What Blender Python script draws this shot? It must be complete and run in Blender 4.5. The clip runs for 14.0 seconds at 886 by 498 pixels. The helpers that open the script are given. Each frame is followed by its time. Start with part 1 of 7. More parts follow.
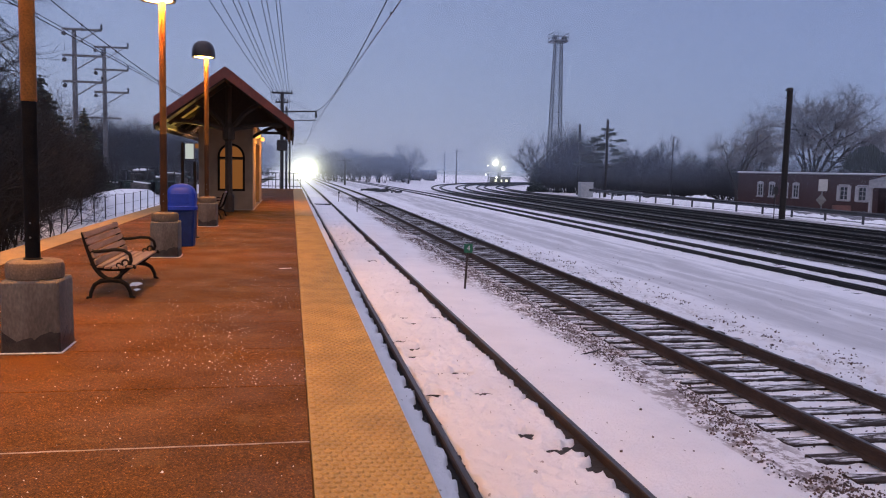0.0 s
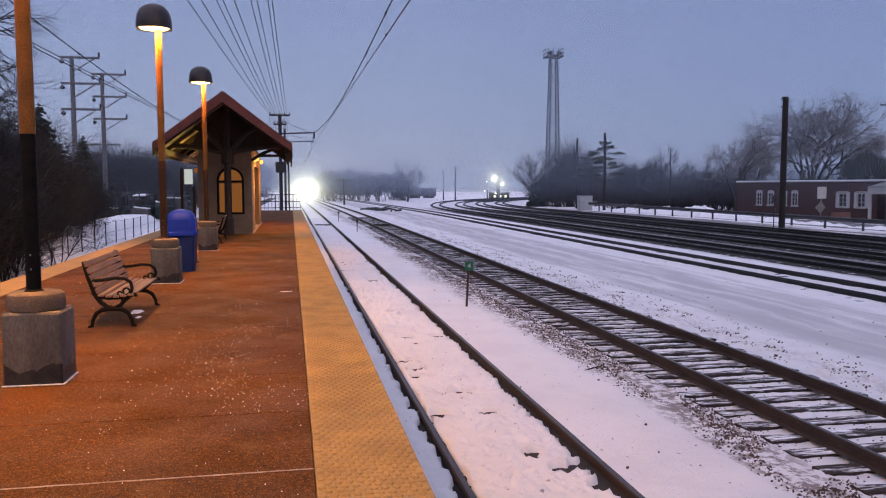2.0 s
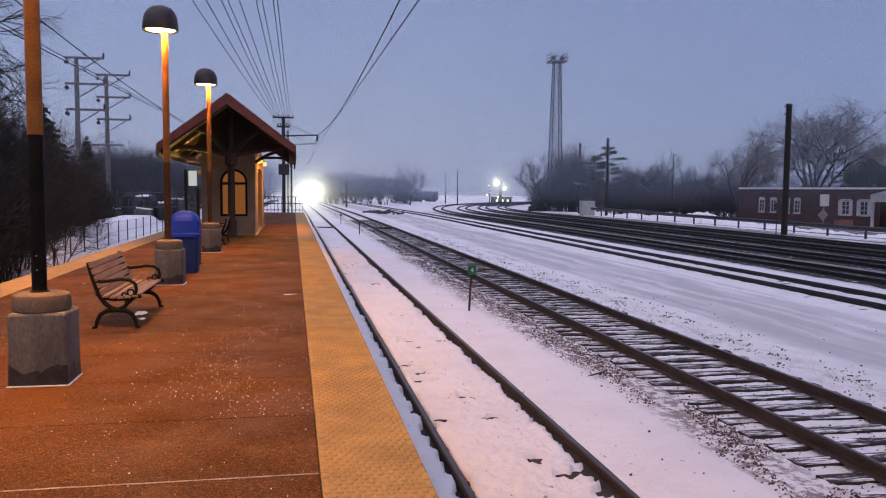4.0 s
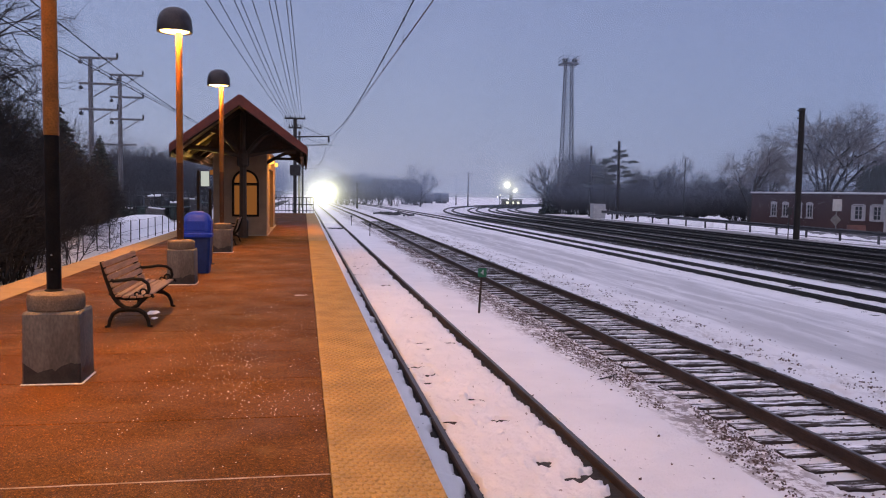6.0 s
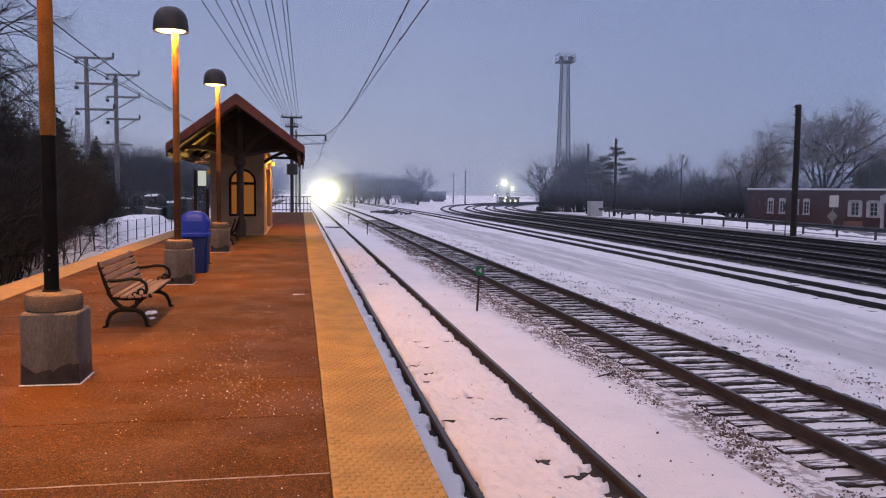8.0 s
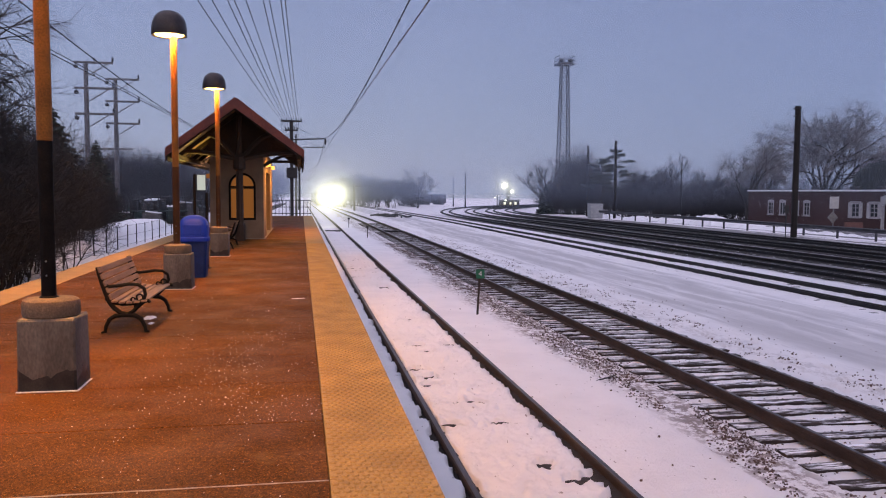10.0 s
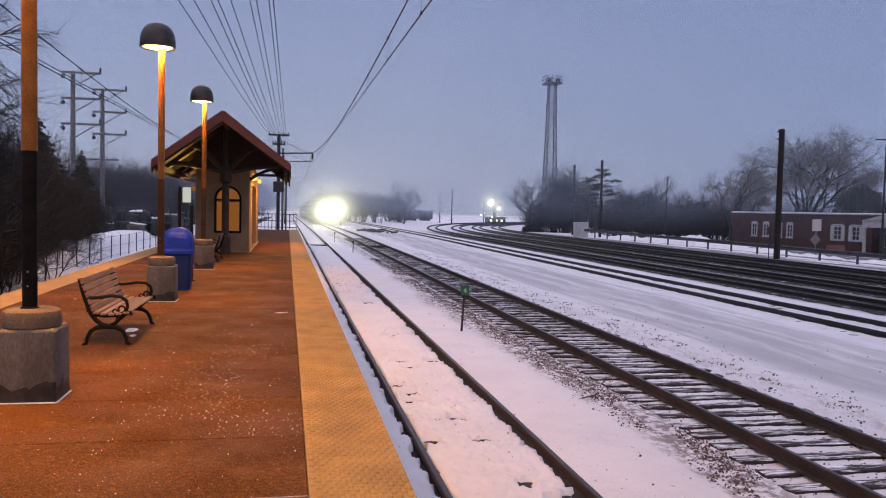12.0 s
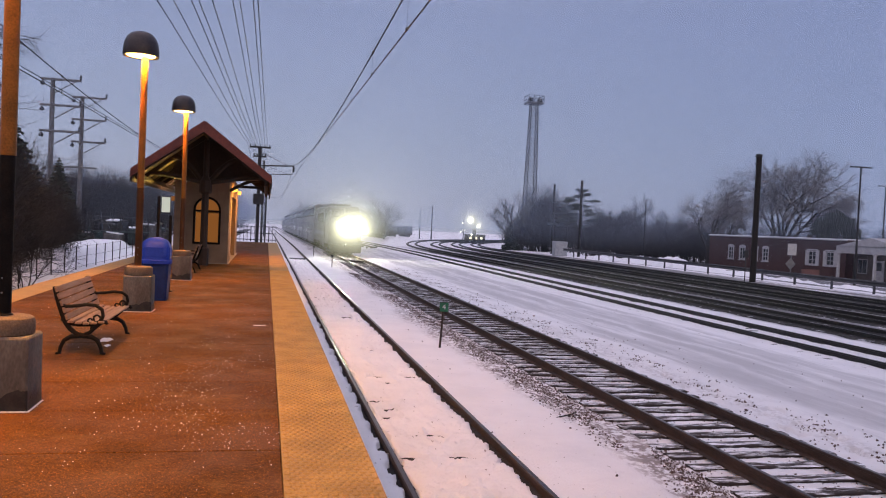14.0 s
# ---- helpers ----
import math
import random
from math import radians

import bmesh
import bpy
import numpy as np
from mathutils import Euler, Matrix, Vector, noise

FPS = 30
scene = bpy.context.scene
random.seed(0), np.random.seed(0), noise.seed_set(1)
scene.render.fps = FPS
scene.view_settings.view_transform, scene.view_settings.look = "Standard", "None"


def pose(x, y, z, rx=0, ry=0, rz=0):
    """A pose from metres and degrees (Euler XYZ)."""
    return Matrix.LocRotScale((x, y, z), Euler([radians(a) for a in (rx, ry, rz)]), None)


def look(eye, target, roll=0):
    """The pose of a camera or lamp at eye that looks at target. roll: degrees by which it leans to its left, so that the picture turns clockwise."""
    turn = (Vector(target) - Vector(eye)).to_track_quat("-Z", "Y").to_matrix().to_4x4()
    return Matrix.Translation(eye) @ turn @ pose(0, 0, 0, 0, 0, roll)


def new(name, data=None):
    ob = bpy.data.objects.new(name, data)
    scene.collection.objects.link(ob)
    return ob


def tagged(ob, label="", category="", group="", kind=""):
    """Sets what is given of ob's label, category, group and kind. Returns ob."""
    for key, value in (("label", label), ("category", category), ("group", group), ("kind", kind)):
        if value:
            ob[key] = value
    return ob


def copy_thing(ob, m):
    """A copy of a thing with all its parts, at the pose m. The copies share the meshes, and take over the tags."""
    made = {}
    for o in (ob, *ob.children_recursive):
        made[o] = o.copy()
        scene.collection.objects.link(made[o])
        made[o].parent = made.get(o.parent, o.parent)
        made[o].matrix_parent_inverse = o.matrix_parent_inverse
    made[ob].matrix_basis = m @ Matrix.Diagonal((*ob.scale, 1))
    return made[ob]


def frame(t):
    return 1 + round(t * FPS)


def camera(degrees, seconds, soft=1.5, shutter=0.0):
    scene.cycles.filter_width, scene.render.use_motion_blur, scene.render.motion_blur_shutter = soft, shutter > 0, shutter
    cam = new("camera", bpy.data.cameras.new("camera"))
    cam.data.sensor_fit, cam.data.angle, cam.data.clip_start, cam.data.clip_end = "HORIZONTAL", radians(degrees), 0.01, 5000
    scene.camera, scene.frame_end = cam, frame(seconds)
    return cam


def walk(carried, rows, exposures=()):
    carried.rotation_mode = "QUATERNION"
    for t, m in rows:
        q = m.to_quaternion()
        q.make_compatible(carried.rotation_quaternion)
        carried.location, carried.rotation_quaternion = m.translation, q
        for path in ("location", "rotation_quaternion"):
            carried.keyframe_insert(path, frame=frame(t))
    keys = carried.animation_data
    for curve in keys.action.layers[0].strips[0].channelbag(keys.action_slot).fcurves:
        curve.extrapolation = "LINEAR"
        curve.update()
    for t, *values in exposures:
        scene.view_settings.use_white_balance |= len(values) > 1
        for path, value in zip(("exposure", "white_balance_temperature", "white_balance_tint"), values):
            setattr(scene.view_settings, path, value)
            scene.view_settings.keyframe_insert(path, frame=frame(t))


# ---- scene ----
cam = camera(57.9, 14.0, soft=1.1)
PATH = [
    (0, (-0.117, 0.449, 1.581), (0.256, 2.404, 1.384), 1.4),
    (0.5, (-0.107, 0.465, 1.593), (0.271, 2.419, 1.402), 1.2),
    (1, (-0.098, 0.45, 1.607), (0.28, 2.405, 1.422), 0.7),
    (1.5, (-0.102, 0.453, 1.613), (0.275, 2.41, 1.443), 0.2),
    (2, (-0.109, 0.439, 1.617), (0.262, 2.398, 1.462), -0.1),
    (2.5, (-0.124, 0.426, 1.626), (0.244, 2.386, 1.475), -0.2),
    (3, (-0.13, 0.442, 1.627), (0.237, 2.402, 1.477), 0.1),
    (5.3, (-0.162, 0.456, 1.63), (0.19, 2.42, 1.49), 1.0),
    (5.5, (-0.161, 0.443, 1.634), (0.184, 2.408, 1.494), 1.1),
    (6, (-0.16, 0.435, 1.636), (0.183, 2.401, 1.494), 0.9),
    (6.5, (-0.17, 0.456, 1.622), (0.175, 2.421, 1.48), 0.8),
    (7, (-0.169, 0.466, 1.614), (0.176, 2.431, 1.469), 0.7),
    (7.5, (-0.169, 0.443, 1.626), (0.178, 2.407, 1.48), 0.7),
    (8, (-0.165, 0.438, 1.636), (0.184, 2.401, 1.49), 0.6),
    (10.5, (-0.147, 0.483, 1.644), (0.202, 2.447, 1.511), 0.3),
    (11, (-0.143, 0.473, 1.646), (0.213, 2.438, 1.522), 0.4),
    (11.5, (-0.142, 0.475, 1.645), (0.224, 2.438, 1.534), 0.8),
    (12, (-0.141, 0.449, 1.648), (0.242, 2.41, 1.55), 1.3),
    (12.5, (-0.146, 0.426, 1.648), (0.253, 2.384, 1.566), 1.6),
    (13, (-0.153, 0.43, 1.645), (0.26, 2.385, 1.569), 1.9),
    (13.5, (-0.148, 0.427, 1.647), (0.275, 2.381, 1.582), 2.2),
    (14, (-0.163, 0.468, 1.635), (0.27, 2.42, 1.58), 2.6),
]
TINTS = [(0, -0.22, 6080, 11), (3, -0.22, 6120, 12), (6.5, -0.20, 6330, 13), (11, -0.18, 6380, 12), (14, -0.14, 6600, 11)]
walk(cam, [(t, look(eye, target, roll)) for t, eye, target, roll in PATH], TINTS)

# ---- world, sun, lamps' colour ----
SODIUM = (1.0, 0.40, 0.065)
RAIL_Z = -1.2


def build_world():
    w = bpy.data.worlds.new("overcast_dusk")
    scene.world = w
    w.use_nodes = True
    nt = w.node_tree
    nt.nodes.clear()
    out = nt.nodes.new("ShaderNodeOutputWorld")
    bg = nt.nodes.new("ShaderNodeBackground")
    sky = nt.nodes.new("ShaderNodeTexSky")
    sky.sky_type = "NISHITA"
    sky.sun_disc = False
    sky.sun_elevation = radians(6)
    sky.sun_rotation = radians(150)
    geo = nt.nodes.new("ShaderNodeTexCoord")
    sep = nt.nodes.new("ShaderNodeSeparateXYZ")
    ramp = nt.nodes.new("ShaderNodeValToRGB")
    e = ramp.color_ramp.elements
    e[0].position, e[0].color = 0.0, (0.445, 0.470, 0.575, 1)
    e[1].position, e[1].color = 1.0, (1.58, 1.36, 1.63, 1)
    m = e.new(0.07)
    m.color = (0.335, 0.370, 0.500, 1)
    m = e.new(0.25)
    m.color = (0.205, 0.245, 0.405, 1)
    m = e.new(0.5)
    m.color = (0.72, 0.655, 0.85, 1)
    cloud = nt.nodes.new("ShaderNodeTexNoise")
    cloud.inputs["Scale"].default_value = 1.6
    cloud.inputs["Detail"].default_value = 3
    mul = nt.nodes.new("ShaderNodeMapRange")
    mul.inputs["To Min"].default_value = 0.93
    mul.inputs["To Max"].default_value = 1.07
    vm = nt.nodes.new("ShaderNodeVectorMath")
    vm.operation = "SCALE"
    mix = nt.nodes.new("ShaderNodeMix")
    mix.data_type = "RGBA"
    mix.inputs["Factor"].default_value = 0.04
    nt.links.new(geo.outputs["Generated"], sep.inputs[0])
    nt.links.new(sep.outputs["Z"], ramp.inputs[0])
    nt.links.new(geo.outputs["Generated"], cloud.inputs["Vector"])
    nt.links.new(cloud.outputs["Fac"], mul.inputs["Value"])
    # the side away from the last light is darker and bluer
    dusk = nt.nodes.new("ShaderNodeValToRGB")
    d = dusk.color_ramp.elements
    d[0].position, d[0].color = 0.15, (1, 1, 1, 1)
    d[1].position, d[1].color = 0.75, (0.30, 0.46, 0.67, 1)
    tint = nt.nodes.new("ShaderNodeVectorMath")
    tint.operation = "MULTIPLY"
    nt.links.new(sep.outputs["X"], dusk.inputs[0])
    nt.links.new(ramp.outputs["Color"], tint.inputs[0])
    nt.links.new(dusk.outputs["Color"], tint.inputs[1])
    nt.links.new(tint.outputs[0], vm.inputs[0])
    nt.links.new(mul.outputs["Result"], vm.inputs["Scale"])
    nt.links.new(vm.outputs[0], mix.inputs[6])
    nt.links.new(sky.outputs[0], mix.inputs[7])
    nt.links.new(mix.outputs[2], bg.inputs["Color"])
    bg.inputs["Strength"].default_value = 1.0
    nt.links.new(bg.outputs[0], out.inputs[0])


build_world()
sun = new("sun", bpy.data.lights.new("sun", "SUN"))
sun.data.energy = 0.12
sun.data.angle = radians(60)
sun.data.color = (0.86, 0.92, 1.0)
sun.matrix_world = look((-20, -35, 30), (0, 0, 0))


def disk_light(name, eye, target, energy, size=0.18, colour=(1.0, 0.48, 0.10)):
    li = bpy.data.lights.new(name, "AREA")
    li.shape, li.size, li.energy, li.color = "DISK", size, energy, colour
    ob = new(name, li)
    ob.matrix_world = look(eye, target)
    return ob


def dome_lamp(x, y, z, energy):
    """The open underside of a lamp's dome."""
    li = bpy.data.lights.new("sodium_light", "AREA")
    li.shape, li.size, li.energy, li.color = "DISK", 0.42, energy, SODIUM
    li.spread = radians(142)
    ob = new("sodium_light", li)
    ob.location = (x, y, z)
    return ob


LAMP_X = -2.235
LAMP_YS = [-6.5, 0.55, 7.62, 14.66, 21.70]
for ly in LAMP_YS:
    dome_lamp(LAMP_X - 0.05, ly, 4.215, 385)

# ---- materials ----
MATS = {}


def mat(name, c1, c2=None, scale=4.0, rough=0.7, metal=0.0, bump=0.15, bscale=40.0, fine=0.25, stretch=(1, 1, 1), spec=0.4, rand=0.0, edge=(0.35, 0.65), world=False):
    """Two colours mixed by a coarse noise, a fine noise for grain, and a bump."""
    if name in MATS:
        return MATS[name]
    m = bpy.data.materials.new(name)
    MATS[name] = m
    m.use_nodes = True
    nt = m.node_tree
    b = nt.nodes["Principled BSDF"]
    b.inputs["Roughness"].default_value = rough
    b.inputs["Metallic"].default_value = metal
    b.inputs["Specular IOR Level"].default_value = spec
    c2 = c2 or tuple(v * 0.75 for v in c1)
    tc = nt.nodes.new("ShaderNodeTexCoord")
    mp = nt.nodes.new("ShaderNodeMapping")
    mp.inputs["Scale"].default_value = stretch
    nt.links.new(nt.nodes.new("ShaderNodeNewGeometry").outputs["Position"] if world else tc.outputs["Object"], mp.inputs["Vector"])
    n1 = nt.nodes.new("ShaderNodeTexNoise")
    n1.inputs["Scale"].default_value = scale
    n1.inputs["Detail"].default_value = 4
    nt.links.new(mp.outputs[0], n1.inputs["Vector"])
    mr = nt.nodes.new("ShaderNodeMapRange")
    mr.inputs["From Min"].default_value, mr.inputs["From Max"].default_value = edge
    nt.links.new(n1.outputs["Fac"], mr.inputs["Value"])
    mx = nt.nodes.new("ShaderNodeMix")
    mx.data_type = "RGBA"
    mx.inputs[6].default_value, mx.inputs[7].default_value = (*c1, 1), (*c2, 1)
    nt.links.new(mr.outputs[0], mx.inputs["Factor"])
    n2 = nt.nodes.new("ShaderNodeTexNoise")
    n2.inputs["Scale"].default_value = bscale
    n2.inputs["Detail"].default_value = 3
    nt.links.new(mp.outputs[0], n2.inputs["Vector"])
    g = nt.nodes.new("ShaderNodeMapRange")
    g.inputs["From Min"].default_value, g.inputs["From Max"].default_value = 0.3, 0.7
    g.inputs["To Min"].default_value, g.inputs["To Max"].default_value = 1 - fine, 1 + fine
    nt.links.new(n2.outputs["Fac"], g.inputs["Value"])
    sc = nt.nodes.new("ShaderNodeVectorMath")
    sc.operation = "SCALE"
    nt.links.new(mx.outputs[2], sc.inputs[0])
    last = g.outputs[0]
    if rand:
        oi = nt.nodes.new("ShaderNodeObjectInfo")
        rr = nt.nodes.new("ShaderNodeMapRange")
        rr.inputs["To Min"].default_value, rr.inputs["To Max"].default_value = 1 - rand, 1 + rand
        nt.links.new(oi.outputs["Random"], rr.inputs["Value"])
        mm = nt.nodes.new("ShaderNodeMath")
        mm.operation = "MULTIPLY"
        nt.links.new(rr.outputs[0], mm.inputs[0])
        nt.links.new(g.outputs[0], mm.inputs[1])
        last = mm.outputs[0]
    nt.links.new(last, sc.inputs["Scale"])
    nt.links.new(sc.outputs[0], b.inputs["Base Color"])
    if bump:
        bp = nt.nodes.new("ShaderNodeBump")
        bp.inputs["Strength"].default_value = bump
        bp.inputs["Distance"].default_value = 0.01
        nt.links.new(n2.outputs["Fac"], bp.inputs["Height"])
        nt.links.new(bp.outputs[0], b.inputs["Normal"])
    return m


def glow(name, colour, strength):
    m = bpy.data.materials.new(name)
    m.use_nodes = True
    nt = m.node_tree
    nt.nodes.clear()
    o = nt.nodes.new("ShaderNodeOutputMaterial")
    e = nt.nodes.new("ShaderNodeEmission")
    e.inputs[0].default_value, e.inputs[1].default_value = (*colour, 1), strength
    nt.links.new(e.outputs[0], o.inputs[0])
    return m


def mist_material(name, amount, colour):
    """Thin mist: lets most light through and scatters the rest; thins out towards the ground."""
    m = bpy.data.materials.new(name)
    m.use_nodes = True
    nt = m.node_tree
    nt.nodes.clear()
    o = nt.nodes.new("ShaderNodeOutputMaterial")
    t = nt.nodes.new("ShaderNodeBsdfTransparent")
    d = nt.nodes.new("ShaderNodeBsdfDiffuse")
    s = nt.nodes.new("ShaderNodeBsdfTranslucent")
    d.inputs[0].default_value = s.inputs[0].default_value = (*colour, 1)
    h = nt.nodes.new("ShaderNodeMixShader")
    h.inputs[0].default_value = 0.5
    mx = nt.nodes.new("ShaderNodeMixShader")
    tc = nt.nodes.new("ShaderNodeTexCoord")
    sp = nt.nodes.new("ShaderNodeSeparateXYZ")
    r = nt.nodes.new("ShaderNodeMapRange")
    r.interpolation_type = "SMOOTHSTEP"
    r.inputs["From Min"].default_value, r.inputs["From Max"].default_value = 0.3, 4.5
    r.inputs["To Min"].default_value, r.inputs["To Max"].default_value = 0.0, amount
    nt.links.new(tc.outputs["Object"], sp.inputs[0])
    nt.links.new(sp.outputs["Z"], r.inputs["Value"])
    nt.links.new(r.outputs[0], mx.inputs[0])
    nt.links.new(d.outputs[0], h.inputs[1])
    nt.links.new(s.outputs[0], h.inputs[2])
    nt.links.new(t.outputs[0], mx.inputs[1])
    nt.links.new(h.outputs[0], mx.inputs[2])
    nt.links.new(mx.outputs[0], o.inputs[0])
    return m


def glare_material(name, colour, amount, radius):
    """Lamp glare painted as emission: brightest in the middle, gone at the rim."""
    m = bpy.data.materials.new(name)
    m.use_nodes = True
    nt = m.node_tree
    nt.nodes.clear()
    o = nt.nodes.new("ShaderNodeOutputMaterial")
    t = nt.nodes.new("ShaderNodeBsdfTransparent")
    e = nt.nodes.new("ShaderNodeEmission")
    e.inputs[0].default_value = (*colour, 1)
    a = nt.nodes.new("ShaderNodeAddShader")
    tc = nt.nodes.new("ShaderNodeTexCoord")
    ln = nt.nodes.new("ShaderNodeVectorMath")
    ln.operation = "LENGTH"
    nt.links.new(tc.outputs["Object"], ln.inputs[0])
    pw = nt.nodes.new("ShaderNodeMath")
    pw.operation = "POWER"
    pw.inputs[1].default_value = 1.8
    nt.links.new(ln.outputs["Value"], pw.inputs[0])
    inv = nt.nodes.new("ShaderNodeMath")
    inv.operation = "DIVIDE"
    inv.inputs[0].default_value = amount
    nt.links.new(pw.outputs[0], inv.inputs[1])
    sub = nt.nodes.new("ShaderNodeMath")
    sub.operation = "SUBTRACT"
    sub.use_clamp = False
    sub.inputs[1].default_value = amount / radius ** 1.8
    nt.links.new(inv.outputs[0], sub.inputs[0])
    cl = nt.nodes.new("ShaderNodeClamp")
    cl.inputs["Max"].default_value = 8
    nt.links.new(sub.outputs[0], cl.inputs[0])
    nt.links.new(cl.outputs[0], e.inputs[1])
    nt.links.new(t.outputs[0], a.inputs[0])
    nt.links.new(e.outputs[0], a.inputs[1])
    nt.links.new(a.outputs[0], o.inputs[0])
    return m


def snowy(name, c1, c2, snow_amount, scale=3.0, rough=0.85, stretch=(1, 1, 1)):
    """A dark surface on which snow lies in patches on the faces that look up."""
    m = mat(name, c1, c2, scale=6, rough=rough, bump=0.4, bscale=60)
    nt = m.node_tree
    b = nt.nodes["Principled BSDF"]
    src = b.inputs["Base Color"].links[0].from_socket
    tc = nt.nodes.new("ShaderNodeTexCoord")
    geo = nt.nodes.new("ShaderNodeNewGeometry")
    mp = nt.nodes.new("ShaderNodeMapping")
    mp.inputs["Scale"].default_value = stretch
    nt.links.new(geo.outputs["Position"], mp.inputs["Vector"])
    n = nt.nodes.new("ShaderNodeTexNoise")
    n.inputs["Scale"].default_value = scale
    n.inputs["Detail"].default_value = 6
    n.inputs["Roughness"].default_value = 0.65
    nt.links.new(mp.outputs[0], n.inputs["Vector"])
    r = nt.nodes.new("ShaderNodeMapRange")
    mid = 1 - snow_amount
    r.inputs["From Min"].default_value, r.inputs["From Max"].default_value = mid - 0.06, mid + 0.06
    nt.links.new(n.outputs["Fac"], r.inputs["Value"])
    sp = nt.nodes.new("ShaderNodeSeparateXYZ")
    nt.links.new(geo.outputs["Normal"], sp.inputs[0])
    up = nt.nodes.new("ShaderNodeMapRange")
    up.inputs["From Min"].default_value, up.inputs["From Max"].default_value = 0.5, 0.85
    nt.links.new(sp.outputs["Z"], up.inputs["Value"])
    k = nt.nodes.new("ShaderNodeMath")
    k.operation = "MULTIPLY"
    nt.links.new(r.outputs[0], k.inputs[0])
    nt.links.new(up.outputs[0], k.inputs[1])
    mx = nt.nodes.new("ShaderNodeMix")
    mx.data_type = "RGBA"
    mx.inputs[7].default_value = (0.80, 0.81, 0.84, 1)
    nt.links.new(k.outputs[0], mx.inputs["Factor"])
    nt.links.new(src, mx.inputs[6])
    nt.links.new(mx.outputs[2], b.inputs["Base Color"])
    return m


def glass(name, tint=(0.9, 0.95, 1.0), rough=0.02):
    m = bpy.data.materials.new(name)
    m.use_nodes = True
    b = m.node_tree.nodes["Principled BSDF"]
    b.inputs["Base Color"].default_value = (*tint, 1)
    b.inputs["Roughness"].default_value = rough
    b.inputs["Transmission Weight"].default_value = 1.0
    return m


def snow_ground():
    """Snow with dirty patches; the service road between the tracks is worn grey along its ruts."""
    m = bpy.data.materials.new("trodden_snow")
    m.use_nodes = True
    nt = m.node_tree
    b = nt.nodes["Principled BSDF"]
    b.inputs["Roughness"].default_value = 0.75
    b.inputs["Specular IOR Level"].default_value = 0.25
    tc = nt.nodes.new("ShaderNodeTexCoord")
    sp = nt.nodes.new("ShaderNodeSeparateXYZ")
    nt.links.new(tc.outputs["Object"], sp.inputs[0])

    def noise_at(scale, stretch=(1, 1, 1), detail=5, rough=0.6):
        mp = nt.nodes.new("ShaderNodeMapping")
        mp.inputs["Scale"].default_value = stretch
        nt.links.new(tc.outputs["Object"], mp.inputs["Vector"])
        n = nt.nodes.new("ShaderNodeTexNoise")
        n.inputs["Scale"].default_value = scale
        n.inputs["Detail"].default_value = detail
        n.inputs["Roughness"].default_value = rough
        nt.links.new(mp.outputs[0], n.inputs["Vector"])
        return n.outputs["Fac"]

    def rng(src, a, c, lo=0.0, hi=1.0, smooth=True):
        r = nt.nodes.new("ShaderNodeMapRange")
        if smooth:
            r.interpolation_type = "SMOOTHSTEP"
        r.inputs["From Min"].default_value, r.inputs["From Max"].default_value = a, c
        r.inputs["To Min"].default_value, r.inputs["To Max"].default_value = lo, hi
        nt.links.new(src, r.inputs["Value"])
        return r.outputs[0]

    def math(op, a, c):
        n = nt.nodes.new("ShaderNodeMath")
        n.operation = op
        for i, v in enumerate((a, c)):
            if isinstance(v, float):
                n.inputs[i].default_value = v
            else:
                nt.links.new(v, n.inputs[i])
        return n.outputs[0]

    def mixc(fac, a, col):
        n = nt.nodes.new("ShaderNodeMix")
        n.data_type = "RGBA"
        nt.links.new(fac, n.inputs["Factor"])
        if isinstance(a, tuple):
            n.inputs[6].default_value = (*a, 1)
        else:
            nt.links.new(a, n.inputs[6])
        n.inputs[7].default_value = (*col, 1)
        return n.outputs[2]

    x = sp.outputs["X"]
    wob = math("ADD", x, rng(noise_at(0.35, (1, 0.35, 1)), 0.2, 0.8, -0.7, 0.7, False))
    base = mixc(rng(noise_at(0.8), 0.35, 0.7), (0.89, 0.875, 0.885), (0.82, 0.81, 0.825))
    # ruts of the service road, x from 9.8 to 14
    rut = None
    for c, wd in ((10.6, 0.55), (11.5, 0.35), (12.6, 0.6)):
        dx = math("ABSOLUTE", math("SUBTRACT", wob, c), 0.0)
        k = rng(dx, wd * 0.4, wd * 1.6, 1.0, 0.0)
        rut = k if rut is None else math("MAXIMUM", rut, k)
    rut = math("MULTIPLY", rut, rng(noise_at(1.2, (1, 0.12, 1)), 0.22, 0.55))
    streak = rng(noise_at(3.2, (1, 0.05, 1), 4), 0.42, 0.60)
    lane = math("MULTIPLY", rng(wob, 9.2, 10.0), rng(wob, 13.6, 14.6, 1.0, 0.0))
    rut = math("MAXIMUM", rut, math("MULTIPLY", math("MULTIPLY", streak, lane), 0.75))
    col = mixc(math("MULTIPLY", rut, 0.85), base, (0.50, 0.49, 0.50))
    # stones that show through beside the second track
    near = rng(math("ABSOLUTE", math("SUBTRACT", wob, 5.0), 0.0), 0.2, 0.75, 1.0, 0.0)
    far = rng(math("ABSOLUTE", math("SUBTRACT", wob, 8.6), 0.0), 0.15, 0.5, 0.28, 0.0)
    bare = math("MULTIPLY", math("MAXIMUM", near, far), rng(noise_at(7.0, (1, 1, 1), 6, 0.7), 0.44, 0.56))
    col = mixc(math("MULTIPLY", bare, 0.8), col, (0.16, 0.11, 0.095))
    # specks of dirt
    speck = rng(noise_at(14.0, (1, 0.6, 1), 2), 0.70, 0.75)
    col = mixc(math("MULTIPLY", speck, 0.7), col, (0.22, 0.18, 0.16))
